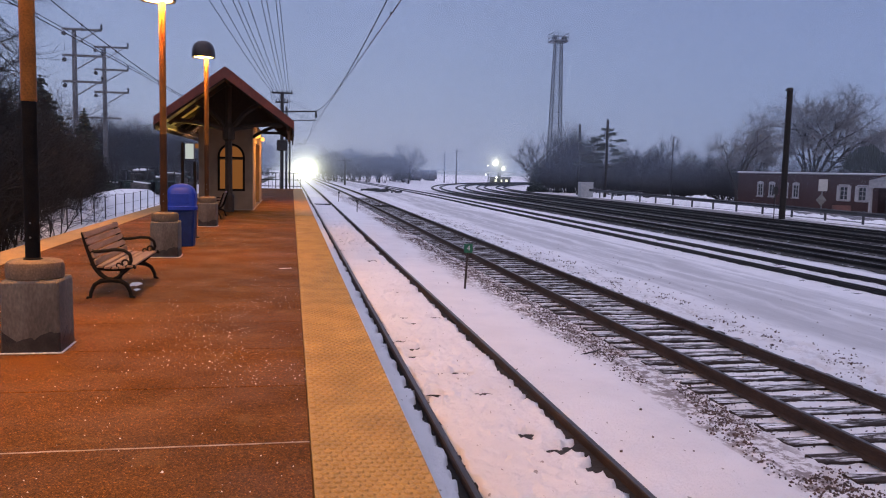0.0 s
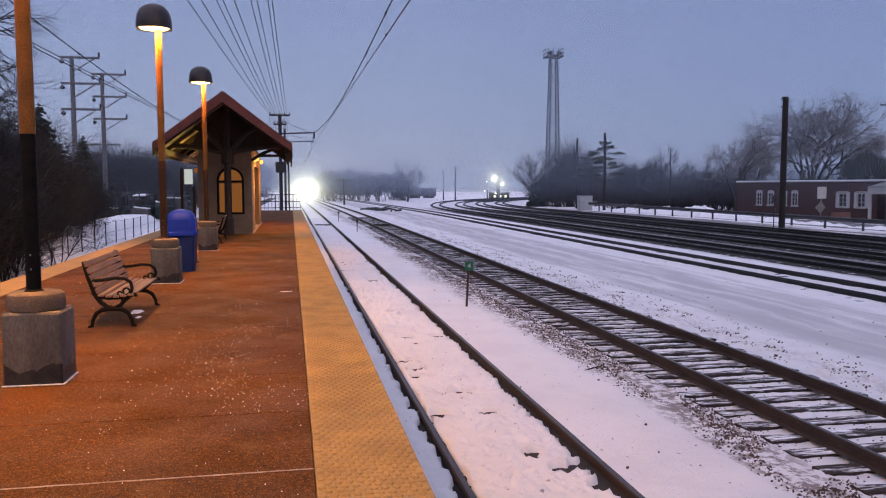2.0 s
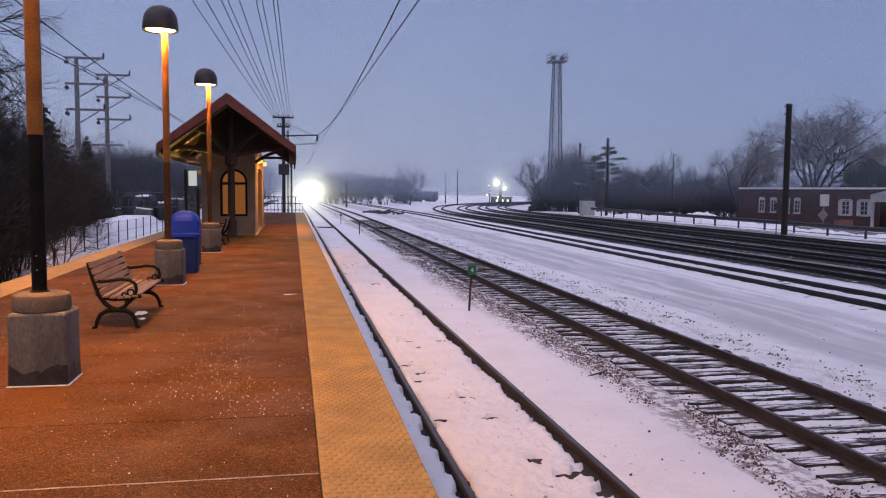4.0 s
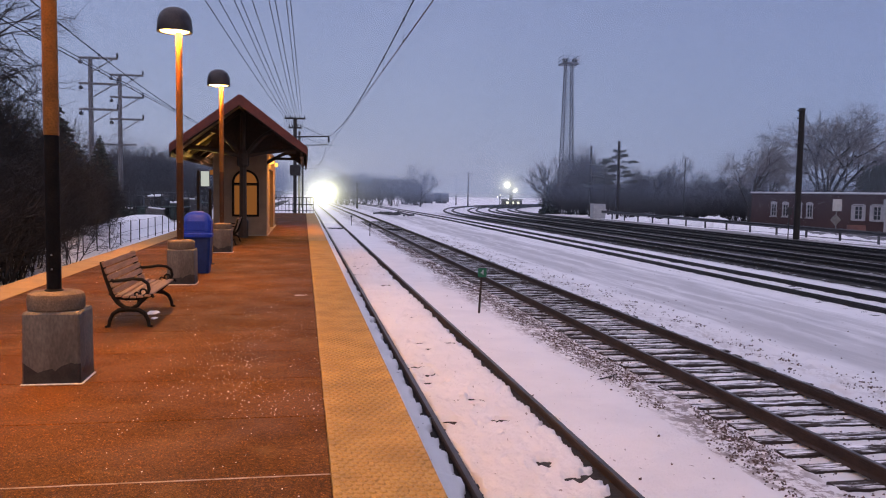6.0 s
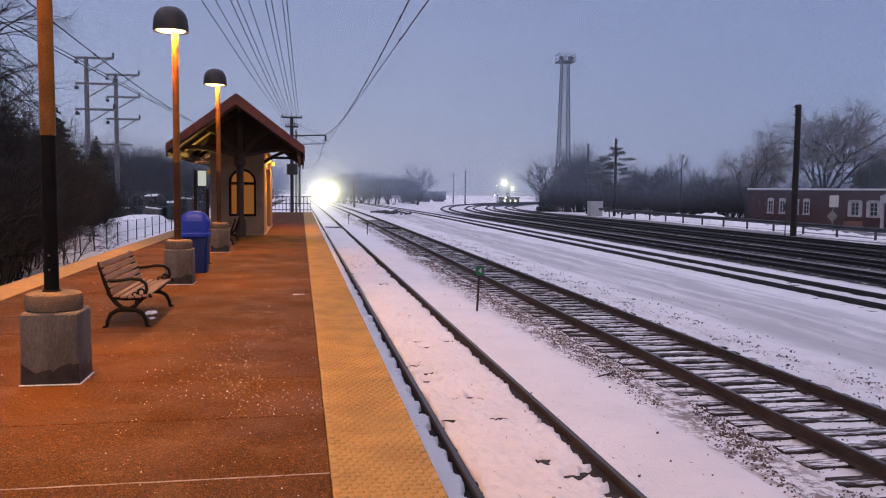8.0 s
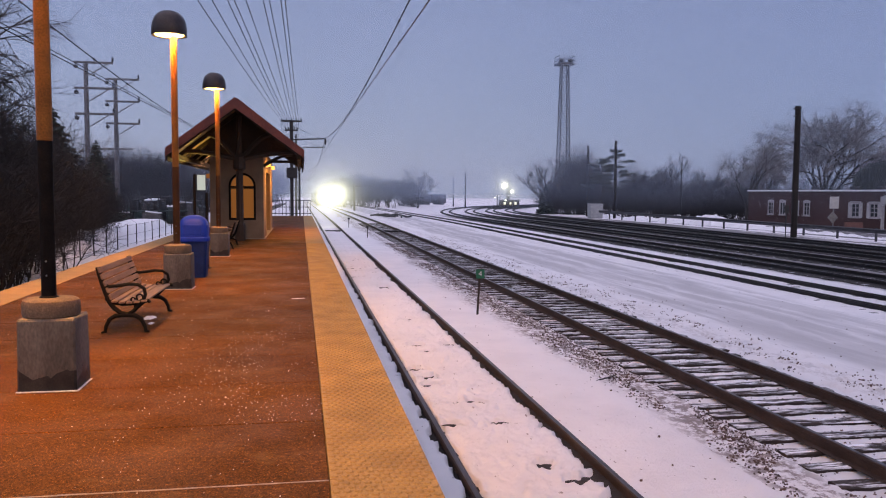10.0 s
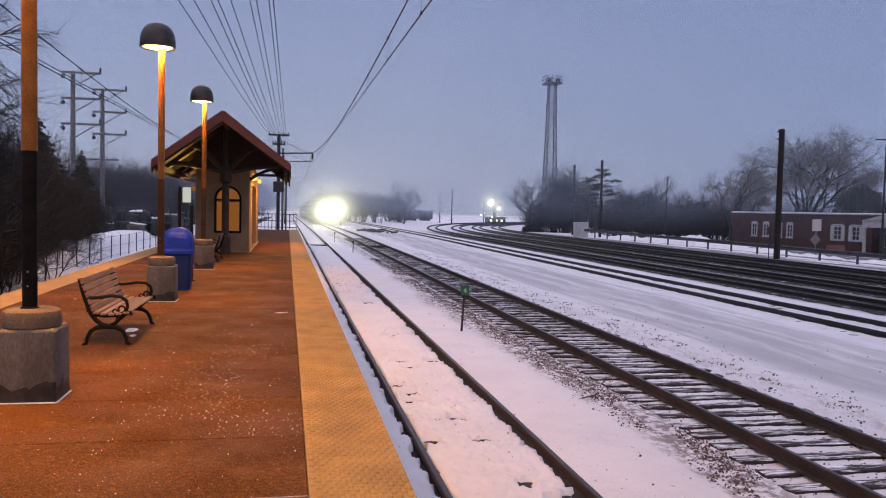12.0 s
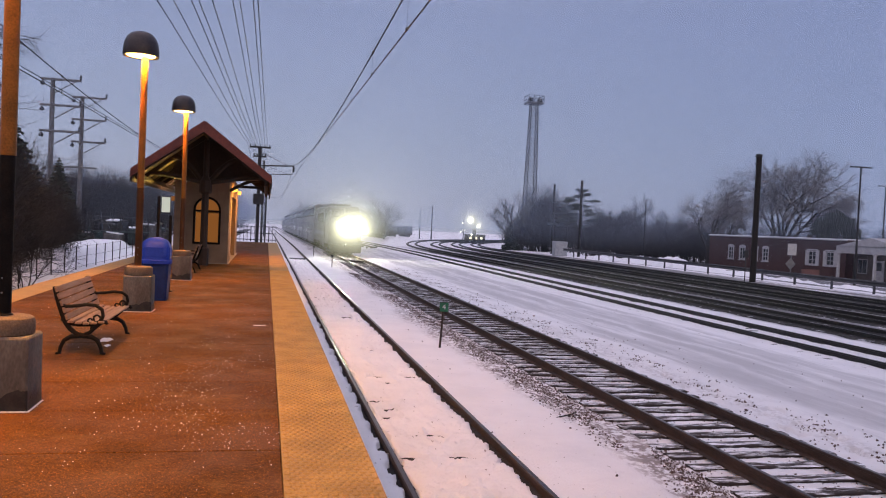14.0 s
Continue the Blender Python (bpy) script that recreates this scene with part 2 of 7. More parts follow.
    # scrub and dead grass beyond the left bank
    verge = math("MULTIPLY", rng(x, -12.0, -10.4, 1.0, 0.0), rng(noise_at(0.5, (1, 1, 1), 6), 0.46, 0.60))
    verge = math("MULTIPLY", verge, rng(sp.outputs["Y"], 84.0, 100.0, 1.0, 0.0))
    col = mixc(math("MULTIPLY", verge, 0.85), col, (0.10, 0.085, 0.07))
    # yard: cinders between the far tracks
    yard = math("MULTIPLY", rng(x, 18.5, 19.2), rng(x, 37.6, 38.4, 1.0, 0.0))
    yard = math("MULTIPLY", yard, rng(noise_at(0.9, (1, 0.06, 1), 4), 0.33, 0.45))
    ynear = rng(sp.outputs["Y"], 95.0, 130.0, 1.0, 0.0)
    col = mixc(math("MULTIPLY", math("MULTIPLY", yard, ynear), 0.8), col, (0.055, 0.052, 0.052))
    # wet road beyond the guard rail, with snow left on it in drifts
    street = math("MULTIPLY", rng(x, 39.2, 40.0), rng(x, 53.0, 54.0, 1.0, 0.0))
    street = math("MULTIPLY", street, rng(sp.outputs["Y"], 88.0, 98.0, 1.0, 0.0))
    street = math("MULTIPLY", street, rng(noise_at(0.45, (1, 0.3, 1), 5), 0.66, 0.58))
    col = mixc(math("MULTIPLY", street, 0.92), col, (0.075, 0.075, 0.085))
    nt.links.new(col, b.inputs["Base Color"])
    bp = nt.nodes.new("ShaderNodeBump")
    bp.inputs["Strength"].default_value = 0.9
    bp.inputs["Distance"].default_value = 0.055
    nt.links.new(noise_at(17.0, (1, 1, 1), 6, 0.75), bp.inputs["Height"])
    nt.links.new(bp.outputs[0], b.inputs["Normal"])
    b.inputs["Subsurface Weight"].default_value = 0.0
    return m


def slab_material():
    """Brown exposed-aggregate concrete: pale and dark chips, damp patches and worn streaks."""
    m = mat("aggregate_concrete", (0.142, 0.0535, 0.0088), (0.080, 0.0285, 0.0046), scale=0.8, rough=0.7, bump=0.0, bscale=30, fine=0.25, rand=0.12, spec=0.12, world=True, edge=(0.3, 0.7))
    nt = m.node_tree
    b = nt.nodes["Principled BSDF"]
    src = b.inputs["Base Color"].links[0].from_socket
    pos = nt.nodes.new("ShaderNodeNewGeometry").outputs["Position"]
    chips = nt.nodes.new("ShaderNodeTexVoronoi")
    chips.inputs["Scale"].default_value = 165
    nt.links.new(pos, chips.inputs["Vector"])
    sp = nt.nodes.new("ShaderNodeSeparateColor")
    nt.links.new(chips.outputs["Color"], sp.inputs[0])
    tone = nt.nodes.new("ShaderNodeValToRGB")
    e = tone.color_ramp.elements
    e[0].position, e[0].color = 0.0, (0.30, 0.30, 0.30, 1)
    e[1].position, e[1].color = 1.0, (3.2, 3.3, 3.0, 1)
    for p, v in ((0.35, 0.62), (0.8, 1.15), (0.95, 1.55)):
        q = e.new(p)
        q.color = (v, v, v, 1)
    nt.links.new(sp.outputs[0], tone.inputs[0])
    mul = nt.nodes.new("ShaderNodeVectorMath")
    mul.operation = "MULTIPLY"
    nt.links.new(src, mul.inputs[0])
    nt.links.new(tone.outputs[0], mul.inputs[1])
    # pale bloom of dried salt in blotches
    bloom = nt.nodes.new("ShaderNodeTexNoise")
    bloom.inputs["Scale"].default_value = 1.7
    bloom.inputs["Detail"].default_value = 7
    bloom.inputs["Roughness"].default_value = 0.68
    nt.links.new(pos, bloom.inputs["Vector"])
    br = nt.nodes.new("ShaderNodeMapRange")
    br.inputs["From Min"].default_value, br.inputs["From Max"].default_value = 0.56, 0.74
    br.inputs["To Max"].default_value = 0.30
    nt.links.new(bloom.outputs["Fac"], br.inputs["Value"])
    pale = nt.nodes.new("ShaderNodeMix")
    pale.data_type = "RGBA"
    pale.inputs[7].default_value = (0.34, 0.20, 0.075, 1)
    nt.links.new(br.outputs[0], pale.inputs["Factor"])
    nt.links.new(mul.outputs[0], pale.inputs[6])
    nt.links.new(pale.outputs[2], b.inputs["Base Color"])
    damp = nt.nodes.new("ShaderNodeTexNoise")
    damp.inputs["Scale"].default_value = 1.3
    damp.inputs["Detail"].default_value = 5
    nt.links.new(pos, damp.inputs["Vector"])
    r = nt.nodes.new("ShaderNodeMapRange")
    r.inputs["From Min"].default_value, r.inputs["From Max"].default_value = 0.35, 0.65
    r.inputs["To Min"].default_value, r.inputs["To Max"].default_value = 0.6, 0.85
    nt.links.new(damp.outputs["Fac"], r.inputs["Value"])
    nt.links.new(r.outputs[0], b.inputs["Roughness"])
    bp = nt.nodes.new("ShaderNodeBump")
    bp.inputs["Strength"].default_value = 0.7
    bp.inputs["Distance"].default_value = 0.006
    nt.links.new(sp.outputs[1], bp.inputs["Height"])
    nt.links.new(bp.outputs[0], b.inputs["Normal"])
    return m


SNOW = snow_ground()
SNOW_PLAIN = mat("fresh_snow", (0.86, 0.87, 0.89), (0.80, 0.81, 0.84), scale=1.5, rough=0.8, bump=0.5, bscale=20, fine=0.05)
SLAB = slab_material()
CONC_EDGE = mat("edge_concrete", (0.30, 0.27, 0.23), (0.22, 0.20, 0.17), scale=3, rough=0.85, bump=0.3, bscale=80)
TACTILE = mat("yellow_tactile_paving", (0.40, 0.232, 0.054), (0.29, 0.165, 0.038), scale=2.2, rough=0.6, bump=0.25, bscale=90, fine=0.25, rand=0.05, world=True)
TACTILE_FAR = mat("worn_yellow_paving", (0.40, 0.24, 0.07), (0.32, 0.19, 0.06), scale=2.2, rough=0.7, bump=0.6, bscale=50, fine=0.25)
PEDESTAL = mat("stained_concrete", (0.165, 0.140, 0.110), (0.085, 0.070, 0.055), scale=3.2, rough=0.85, bump=0.5, bscale=55, fine=0.22, stretch=(1, 1, 0.45))
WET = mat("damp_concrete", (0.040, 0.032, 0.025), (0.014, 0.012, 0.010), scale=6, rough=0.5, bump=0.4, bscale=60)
RAIL_RUST = mat("rusty_rail_steel", (0.060, 0.038, 0.029), (0.034, 0.024, 0.020), scale=9, rough=0.7, metal=0.25, bump=0.3, bscale=70, stretch=(1, 0.2, 1))
RAIL_DARK = mat("black_rail_steel", (0.022, 0.022, 0.024), (0.015, 0.015, 0.016), scale=9, rough=0.6, metal=0.2, bump=0.2, bscale=60)
RAIL_HEAD = mat("worn_rail_head", (0.11, 0.088, 0.078), (0.07, 0.056, 0.05), scale=5, rough=0.34, metal=0.85, bump=0.05, bscale=60, stretch=(1, 0.1, 1))
TIE = snowy("snowy_tie_wood", (0.038, 0.026, 0.021), (0.020, 0.015, 0.013), 0.46, scale=2.6, stretch=(0.9, 5.0, 1))
TIE_DARK = snowy("dark_tie_wood", (0.028, 0.025, 0.025), (0.018, 0.016, 0.016), 0.38, scale=4)
BALLAST = snowy("dark_ballast", (0.034, 0.033, 0.031), (0.022, 0.022, 0.021), 0.33, scale=1.5, stretch=(1, 0.35, 1))
BALLAST_BARE = mat("bare_dark_ballast", (0.030, 0.026, 0.025), (0.018, 0.016, 0.016), scale=9, rough=0.8, bump=0.8, bscale=30)
STONE = snowy("ballast_stone", (0.125, 0.078, 0.062), (0.060, 0.040, 0.034), 0.38, scale=5.0)
IRON = mat("black_cast_iron", (0.008, 0.0075, 0.0075), (0.012, 0.010, 0.009), scale=20, rough=0.6, bump=0.1, bscale=90, spec=0.06)
BENCH_WOOD = mat("weathered_bench_wood", (0.22, 0.14, 0.10), (0.14, 0.085, 0.06), scale=4, rough=0.7, bump=0.35, bscale=40, stretch=(6, 0.6, 6), rand=0.12)
POST_BROWN = mat("bronze_post_paint", (0.215, 0.086, 0.015), (0.145, 0.058, 0.011), scale=5, rough=0.5, bump=0.06, bscale=70, spec=0.15)
# bronze darkened in the colour, for where the lamp's light fades
POST_DIM = mat("dim_bronze_paint", (0.090, 0.038, 0.014), (0.048, 0.021, 0.009), scale=4, rough=0.55, bump=0.06, bscale=70, spec=0.1, stretch=(1, 1, 0.5))
POST_BLACK = mat("black_post_sleeve", (0.007, 0.0065, 0.0065), (0.012, 0.010, 0.009), scale=8, rough=0.6, bump=0.1, bscale=70, spec=0.04)
DOME = mat("dark_lamp_dome", (0.040, 0.028, 0.026), (0.028, 0.02, 0.02), scale=6, rough=0.33, bump=0.04, bscale=30)
BULB = glow("sodium_glow", (1.0, 0.58, 0.17), 14.0)
BIN_BLUE = mat("blue_bin_plastic", (0.008, 0.030, 0.34), (0.006, 0.024, 0.27), scale=5, rough=0.55, bump=0.05, bscale=60, spec=0.15)
BIN_DARK = mat("dark_blue_bin_body", (0.008, 0.022, 0.115), (0.006, 0.016, 0.085), scale=5, rough=0.55, bump=0.06, bscale=60, spec=0.15)
ROOF_RED = mat("red_metal_roof", (0.155, 0.036, 0.024), (0.115, 0.028, 0.02), scale=3, rough=0.5, bump=0.15, bscale=30)
TIMBER = mat("dark_brown_timber", (0.030, 0.019, 0.014), (0.020, 0.013, 0.010), scale=5, rough=0.7, bump=0.3, bscale=50, stretch=(3, 1, 3))
SOFFIT = mat("tan_soffit_boards", (0.20, 0.15, 0.085), (0.16, 0.12, 0.065), scale=3, rough=0.7, bump=0.2, bscale=40)
STUCCO = mat("tan_stucco", (0.215, 0.165, 0.125), (0.17, 0.13, 0.098), scale=2.5, rough=0.9, bump=0.5, bscale=110, fine=0.18)
GALV = mat("galvanised_steel", (0.22, 0.23, 0.24), (0.15, 0.155, 0.165), scale=5, rough=0.5, metal=0.6, bump=0.1, bscale=40)
DARK_STEEL = mat("dark_steel", (0.040, 0.042, 0.046), (0.03, 0.03, 0.034), scale=6, rough=0.6, metal=0.3, bump=0.1, bscale=40)
WIRE = mat("wire_metal", (0.035, 0.034, 0.036), (0.05, 0.048, 0.05), scale=20, rough=0.5, metal=0.5, bump=0)
INSULATOR = mat("black_glazed_insulator", (0.014, 0.012, 0.012), (0.009, 0.008, 0.008), scale=8, rough=0.35, bump=0)
POLE_WOOD = mat("creosote_pole_wood", (0.022, 0.019, 0.018), (0.015, 0.013, 0.013), scale=4, rough=0.85, bump=0.4, bscale=40, stretch=(4, 4, 0.3))
POLE_GREY = mat("grey_pole_wood", (0.13, 0.125, 0.125), (0.10, 0.095, 0.095), scale=4, rough=0.85, bump=0.3, bscale=40, stretch=(4, 4, 0.3))
BARK = mat("winter_bark", (0.036, 0.031, 0.029), (0.025, 0.022, 0.021), scale=4, rough=0.9, bump=0.5, bscale=20, stretch=(1, 1, 0.4))
TWIG = mat("bare_twigs", (0.040, 0.037, 0.037), (0.026, 0.025, 0.026), scale=2, rough=0.9, bump=0)
# paler than the other twigs: haze is mixed into the colour
TWIG_HAZY = mat("hazy_grey_twigs", (0.165, 0.155, 0.155), (0.12, 0.112, 0.112), scale=2, rough=0.9, bump=0)
OLD_SALT = mat("old_salt", (0.52, 0.45, 0.38), (0.22, 0.15, 0.09), scale=3, rough=0.8, bump=0)
NEEDLE = mat("dark_needles", (0.042, 0.052, 0.044), (0.028, 0.035, 0.031), scale=3, rough=0.85, bump=0)
BRICK = mat("red_brown_brick", (0.066, 0.035, 0.034), (0.050, 0.027, 0.027), scale=2, rough=0.9, bump=0.2, bscale=30, rand=0.15)
MORTAR = mat("brick_mortar", (0.060, 0.033, 0.032), (0.048, 0.027, 0.027), scale=2, rough=0.95, bump=0.2, bscale=30)
WHITE_TRIM = mat("white_painted_trim", (0.38, 0.37, 0.37), (0.29, 0.285, 0.29), scale=3, rough=0.7, bump=0.1, bscale=30)
PANE = mat("dark_window_glass", (0.030, 0.035, 0.042), (0.02, 0.024, 0.03), scale=3, rough=0.12, bump=0, spec=0.6)
# browner concrete for the pedestal caps
PED_CAP = mat("brown_cap_concrete", (0.150, 0.108, 0.070), (0.072, 0.050, 0.033), scale=4, rough=0.85, bump=0.5, bscale=60, fine=0.25)
GREY_WALL = mat("grey_brown_brick", (0.10, 0.085, 0.082), (0.08, 0.067, 0.066), scale=2, rough=0.9, bump=0.2, bscale=30)
SIGN_GREEN = mat("green_sign_paint", (0.010, 0.115, 0.055), (0.008, 0.09, 0.045), scale=5, rough=0.5, bump=0.05)
SIGN_WHITE = mat("white_sign_paint", (0.50, 0.50, 0.49), (0.42, 0.42, 0.42), scale=5, rough=0.5, bump=0.05)
CABINET = mat("pale_cabinet_paint", (0.42, 0.43, 0.44), (0.34, 0.35, 0.37), scale=3, rough=0.6, bump=0.05)
TRAIN_SILVER = mat("dull_stainless_steel", (0.24, 0.24, 0.25), (0.16, 0.163, 0.172), scale=2, rough=0.42, metal=0.55, bump=0.1, bscale=25)
TRAIN_GREY = mat("grey_locomotive_paint", (0.095, 0.100, 0.100), (0.060, 0.064, 0.066), scale=2, rough=0.5, metal=0.15, bump=0.06, bscale=25)
TRAIN_DARK = mat("dark_train_paint", (0.035, 0.038, 0.048), (0.026, 0.028, 0.035), scale=3, rough=0.5, bump=0.06)
TRAIN_BLUE = mat("blue_train_band", (0.03, 0.05, 0.12), (0.025, 0.04, 0.10), scale=3, rough=0.4, bump=0.03)
HEADLIGHT = glow("headlight_glow", (1.0, 0.97, 0.74), 3600)
FREIGHT = mat("dark_freight_paint", (0.060, 0.045, 0.042), (0.04, 0.034, 0.034), scale=1, rough=0.8, bump=0.1)
SALT = mat("salt_grain", (0.75, 0.70, 0.64), (0.65, 0.6, 0.55), scale=30, rough=0.6, bump=0)
JUNK_GREEN = mat("faded_green_scrap", (0.055, 0.085, 0.085), (0.035, 0.045, 0.045), scale=1.5, rough=0.8, bump=0.2, rand=0.4)
JUNK = mat("faded_scrap", (0.085, 0.080, 0.080), (0.035, 0.032, 0.031), scale=1.5, rough=0.8, bump=0.2, rand=0.4)


# ---- mesh tools ----
class Geo:
    def __init__(self):
        self.v, self.f = [], []

    def add(self, vs, fs):
        n = len(self.v)
        self.v += [tuple(p) for p in vs]
        self.f += [tuple(i + n for i in q) for q in fs]
        return self

    def box(self, x, y, z, sx, sy, sz, bevel=0.0, turn=None):
        """A box about its centre, its edges chamfered."""
        vs, fs = chamfered(round(sx, 4), round(sy, 4), round(sz, 4), bevel)
        if turn is not None:
            vs = [turn @ Vector(p) for p in vs]
        return self.add([(p[0] + x, p[1] + y, p[2] + z) for p in vs], fs)

    def tube(self, pts, radii, sides=6, cap=True):
        pts = [Vector(p) for p in pts]
        if not isinstance(radii, (list, tuple)):
            radii = [radii] * len(pts)
        n = len(self.v)
        prev = None
        for i, p in enumerate(pts):
            d = (pts[min(i + 1, len(pts) - 1)] - pts[max(i - 1, 0)]).normalized()
            if prev is None:
                prev = d.orthogonal().normalized()
            u = (prev - d * prev.dot(d))
            u = u.normalized() if u.length > 1e-6 else d.orthogonal().normalized()
            prev = u
            w = d.cross(u)
            for k in range(sides):
                a = 2 * math.pi * k / sides
                self.v.append(tuple(p + (u * math.cos(a) + w * math.sin(a)) * radii[i]))
        for i in range(len(pts) - 1):
            for k in range(sides):
                a, b = n + i * sides + k, n + i * sides + (k + 1) % sides
                self.f.append((a, b, b + sides, a + sides))
        if cap:
            self.f.append(tuple(n + k for k in reversed(range(sides))))
            e = n + (len(pts) - 1) * sides
            self.f.append(tuple(e + k for k in range(sides)))
        return self

    def lathe(self, profile, sides=24, x=0, y=0, z=0):
        n = len(self.v)
        for r, h in profile:
            for k in range(sides):
                a = 2 * math.pi * k / sides
                self.v.append((x + r * math.cos(a), y + r * math.sin(a), z + h))
        for i in range(len(profile) - 1):
            for k in range(sides):
                a, b = n + i * sides + k, n + i * sides + (k + 1) % sides
                self.f.append((a, b, b + sides, a + sides))
        self.f.append(tuple(n + k for k in reversed(range(sides))))
        e = n + (len(profile) - 1) * sides
        self.f.append(tuple(e + k for k in range(sides)))
        return self

    def loft(self, rings, cap=True):
        n, k = len(self.v), len(rings[0])
        for r in rings:
            self.v += [tuple(p) for p in r]
        for i in range(len(rings) - 1):
            for j in range(k):
                a, b = n + i * k + j, n + i * k + (j + 1) % k
                self.f.append((a, b, b + k, a + k))
        if cap:
            self.f.append(tuple(n + j for j in reversed(range(k))))
            self.f.append(tuple(n + (len(rings) - 1) * k + j for j in range(k)))
        return self

    def prism(self, outline, y0, y1):
        """An outline in x and z, pushed along y."""
        return self.loft([[(x, y0, z) for x, z in outline], [(x, y1, z) for x, z in outline]])

    def mesh(self, name, material, smooth=False):
        me = bpy.data.meshes.new(name)
        me.from_pydata(self.v, [], self.f)
        bm = bmesh.new()
        bm.from_mesh(me)
        if len(bm.faces) < 60000:
            bmesh.ops.recalc_face_normals(bm, faces=bm.faces)
        bm.to_mesh(me)
        bm.free()
        me.materials.append(material)
        if smooth:
            me.shade_smooth()
            me.set_sharp_from_angle(angle=radians(38))
        return me


BOXES = {}


def chamfered(sx, sy, sz, bevel):
    key = (sx, sy, sz, bevel)
    if key not in BOXES:
        bm = bmesh.new()
        bmesh.ops.create_cube(bm, size=1)
        for v in bm.verts:
            v.co = (v.co.x * sx, v.co.y * sy, v.co.z * sz)
        if bevel:
            bmesh.ops.bevel(bm, geom=bm.edges[:], offset=min(bevel, min(sx, sy, sz) * 0.45), segments=1, affect="EDGES", profile=0.5)
        bm.verts.index_update()
        BOXES[key] = ([v.co[:] for v in bm.verts], [[v.index for v in f.verts] for f in bm.faces])
        bm.free()
    return BOXES[key]


def part(name, geo, material, parent=None, label="", smooth=False):
    """One mesh object, under a thing or a part; geo may be a mesh that is shared."""
    me = geo.mesh(name, material, smooth) if isinstance(geo, Geo) else geo
    ob = new(name, me)
    if parent is not None:
        ob.parent = parent
    return tagged(ob, label)


def thing(name, label, category, x=0, y=0, z=0, rz=0, group="", kind=""):
    ob = new(name)
    ob.empty_display_size = 0.2
    ob.matrix_basis = pose(x, y, z, 0, 0, rz)
    return tagged(ob, label, category, group, kind)


def drop(y):
    """The line falls gently away beyond the platform."""
    d = max(0.0, y - 80.0)
    return -0.0055 * d * d / (d + 25.0)


def smoothstep(a, b, v):
    t = min(1.0, max(0.0, (v - a) / (b - a)))
    return t * t * (3 - 2 * t)


def bend(x0, y):
    """The far tracks of the yard curve away to the right."""
    d = max(0.0, y - 85.0)
    k = 0.0034 * smoothstep(17.0, 21.0, x0)
    return x0 + 0.5 * k * d * d


# ---- ground ----
def ground_height(x, y):
    z = -1.37
    nz = noise.noise((x * 2.2, y * 2.2, 0.3))
    nf = noise.noise((x * 7.0, y * 7.0, 4.1))
    if 0.55 < x < 9.5 and y < 62:
        bed1 = min(abs(x - 1.4725), abs(x - 2.9775))
        if 1.4725 < x < 2.9775:
            lump = noise.noise((x * 11, y * 13, 2.2))
            z = -1.262 + 0.018 * nz + 0.020 * nf + 0.042 * lump + 0.024 * noise.noise((x * 23, y * 25, 5.2))
            row = (y - 3.0) / 0.535 + 0.12 * noise.noise((x * 1.5, y * 0.7, 3.0))
            k = math.floor(row)
            slot = smoothstep(0.27, 0.17, abs(row - k - 0.6) + 0.14 * lump + 0.08 * nf) * smoothstep(0.20, 0.34, noise.noise((x * 1.9, k * 3.71, 9.0)) + 0.12 * lump)
            z -= 0.14 * slot
            lip = (0.13 if x > 2.2 else 0.075) + 0.06 * noise.noise((y * 5.5, 2.0, 0.5)) + 0.03 * noise.noise((y * 13.0, 5.0, 0.5))
            if bed1 < lip:
                z = -1.42
        elif x < 1.4725:
            z = -1.238 + 0.03 * nz + 0.025 * nf - 0.04 * smoothstep(1.0, 0.65, x)
            lip = 0.085 + 0.08 * noise.noise((y * 2.3, 7.0, 0.0)) + 0.04 * noise.noise((y * 9.0, 5.0, 0.5))
            if bed1 < lip:
                z = -1.42
        elif x < 4.5:
            z = -1.30 + 0.022 * nz + 0.014 * nf + 0.010 * noise.noise((x * 15, y * 15, 3.3))
            if bed1 < 0.075 + 0.035 * noise.noise((y * 4.0, 3.0, 0.0)):
                z = -1.42
        elif x < 5.4:
            z = -1.335 - 0.05 * smoothstep(4.5, 5.4, x) + 0.035 * nf + 0.02 * nz
        elif x < 7.95:
            z = -1.408 + 0.018 * nf + 0.014 * nz
        else:
            z = -1.39 + 0.03 * nz + 0.03 * nf - 0.16 * smoothstep(0.30, 0.5, noise.noise((x * 3.6, y * 3.4, 6.0))) * smoothstep(9.5, 9.0, x)
    elif 9.5 <= x < 18:
        rut = max(0, 1 - abs(x - 10.7) / 0.6, 1 - abs(x - 12.6) / 0.6)
        z = -1.39 + 0.02 * nz - 0.035 * rut
    elif x >= 18:
        z = -1.46 + 0.03 * nz
        if x > 44:
            z -= 0.40 * smoothstep(44, 49, x)
    elif x < -8.3:
        z = -1.36 + 0.06 * noise.noise((x * 0.4, y * 0.4, 1.0)) + 0.35 * smoothstep(-8.3, -12.0, x)
    if y >= 62:
        z -= 0.05 * smoothstep(62, 70, y) if 0.55 < x < 9.5 else 0.0
    return z + drop(y)


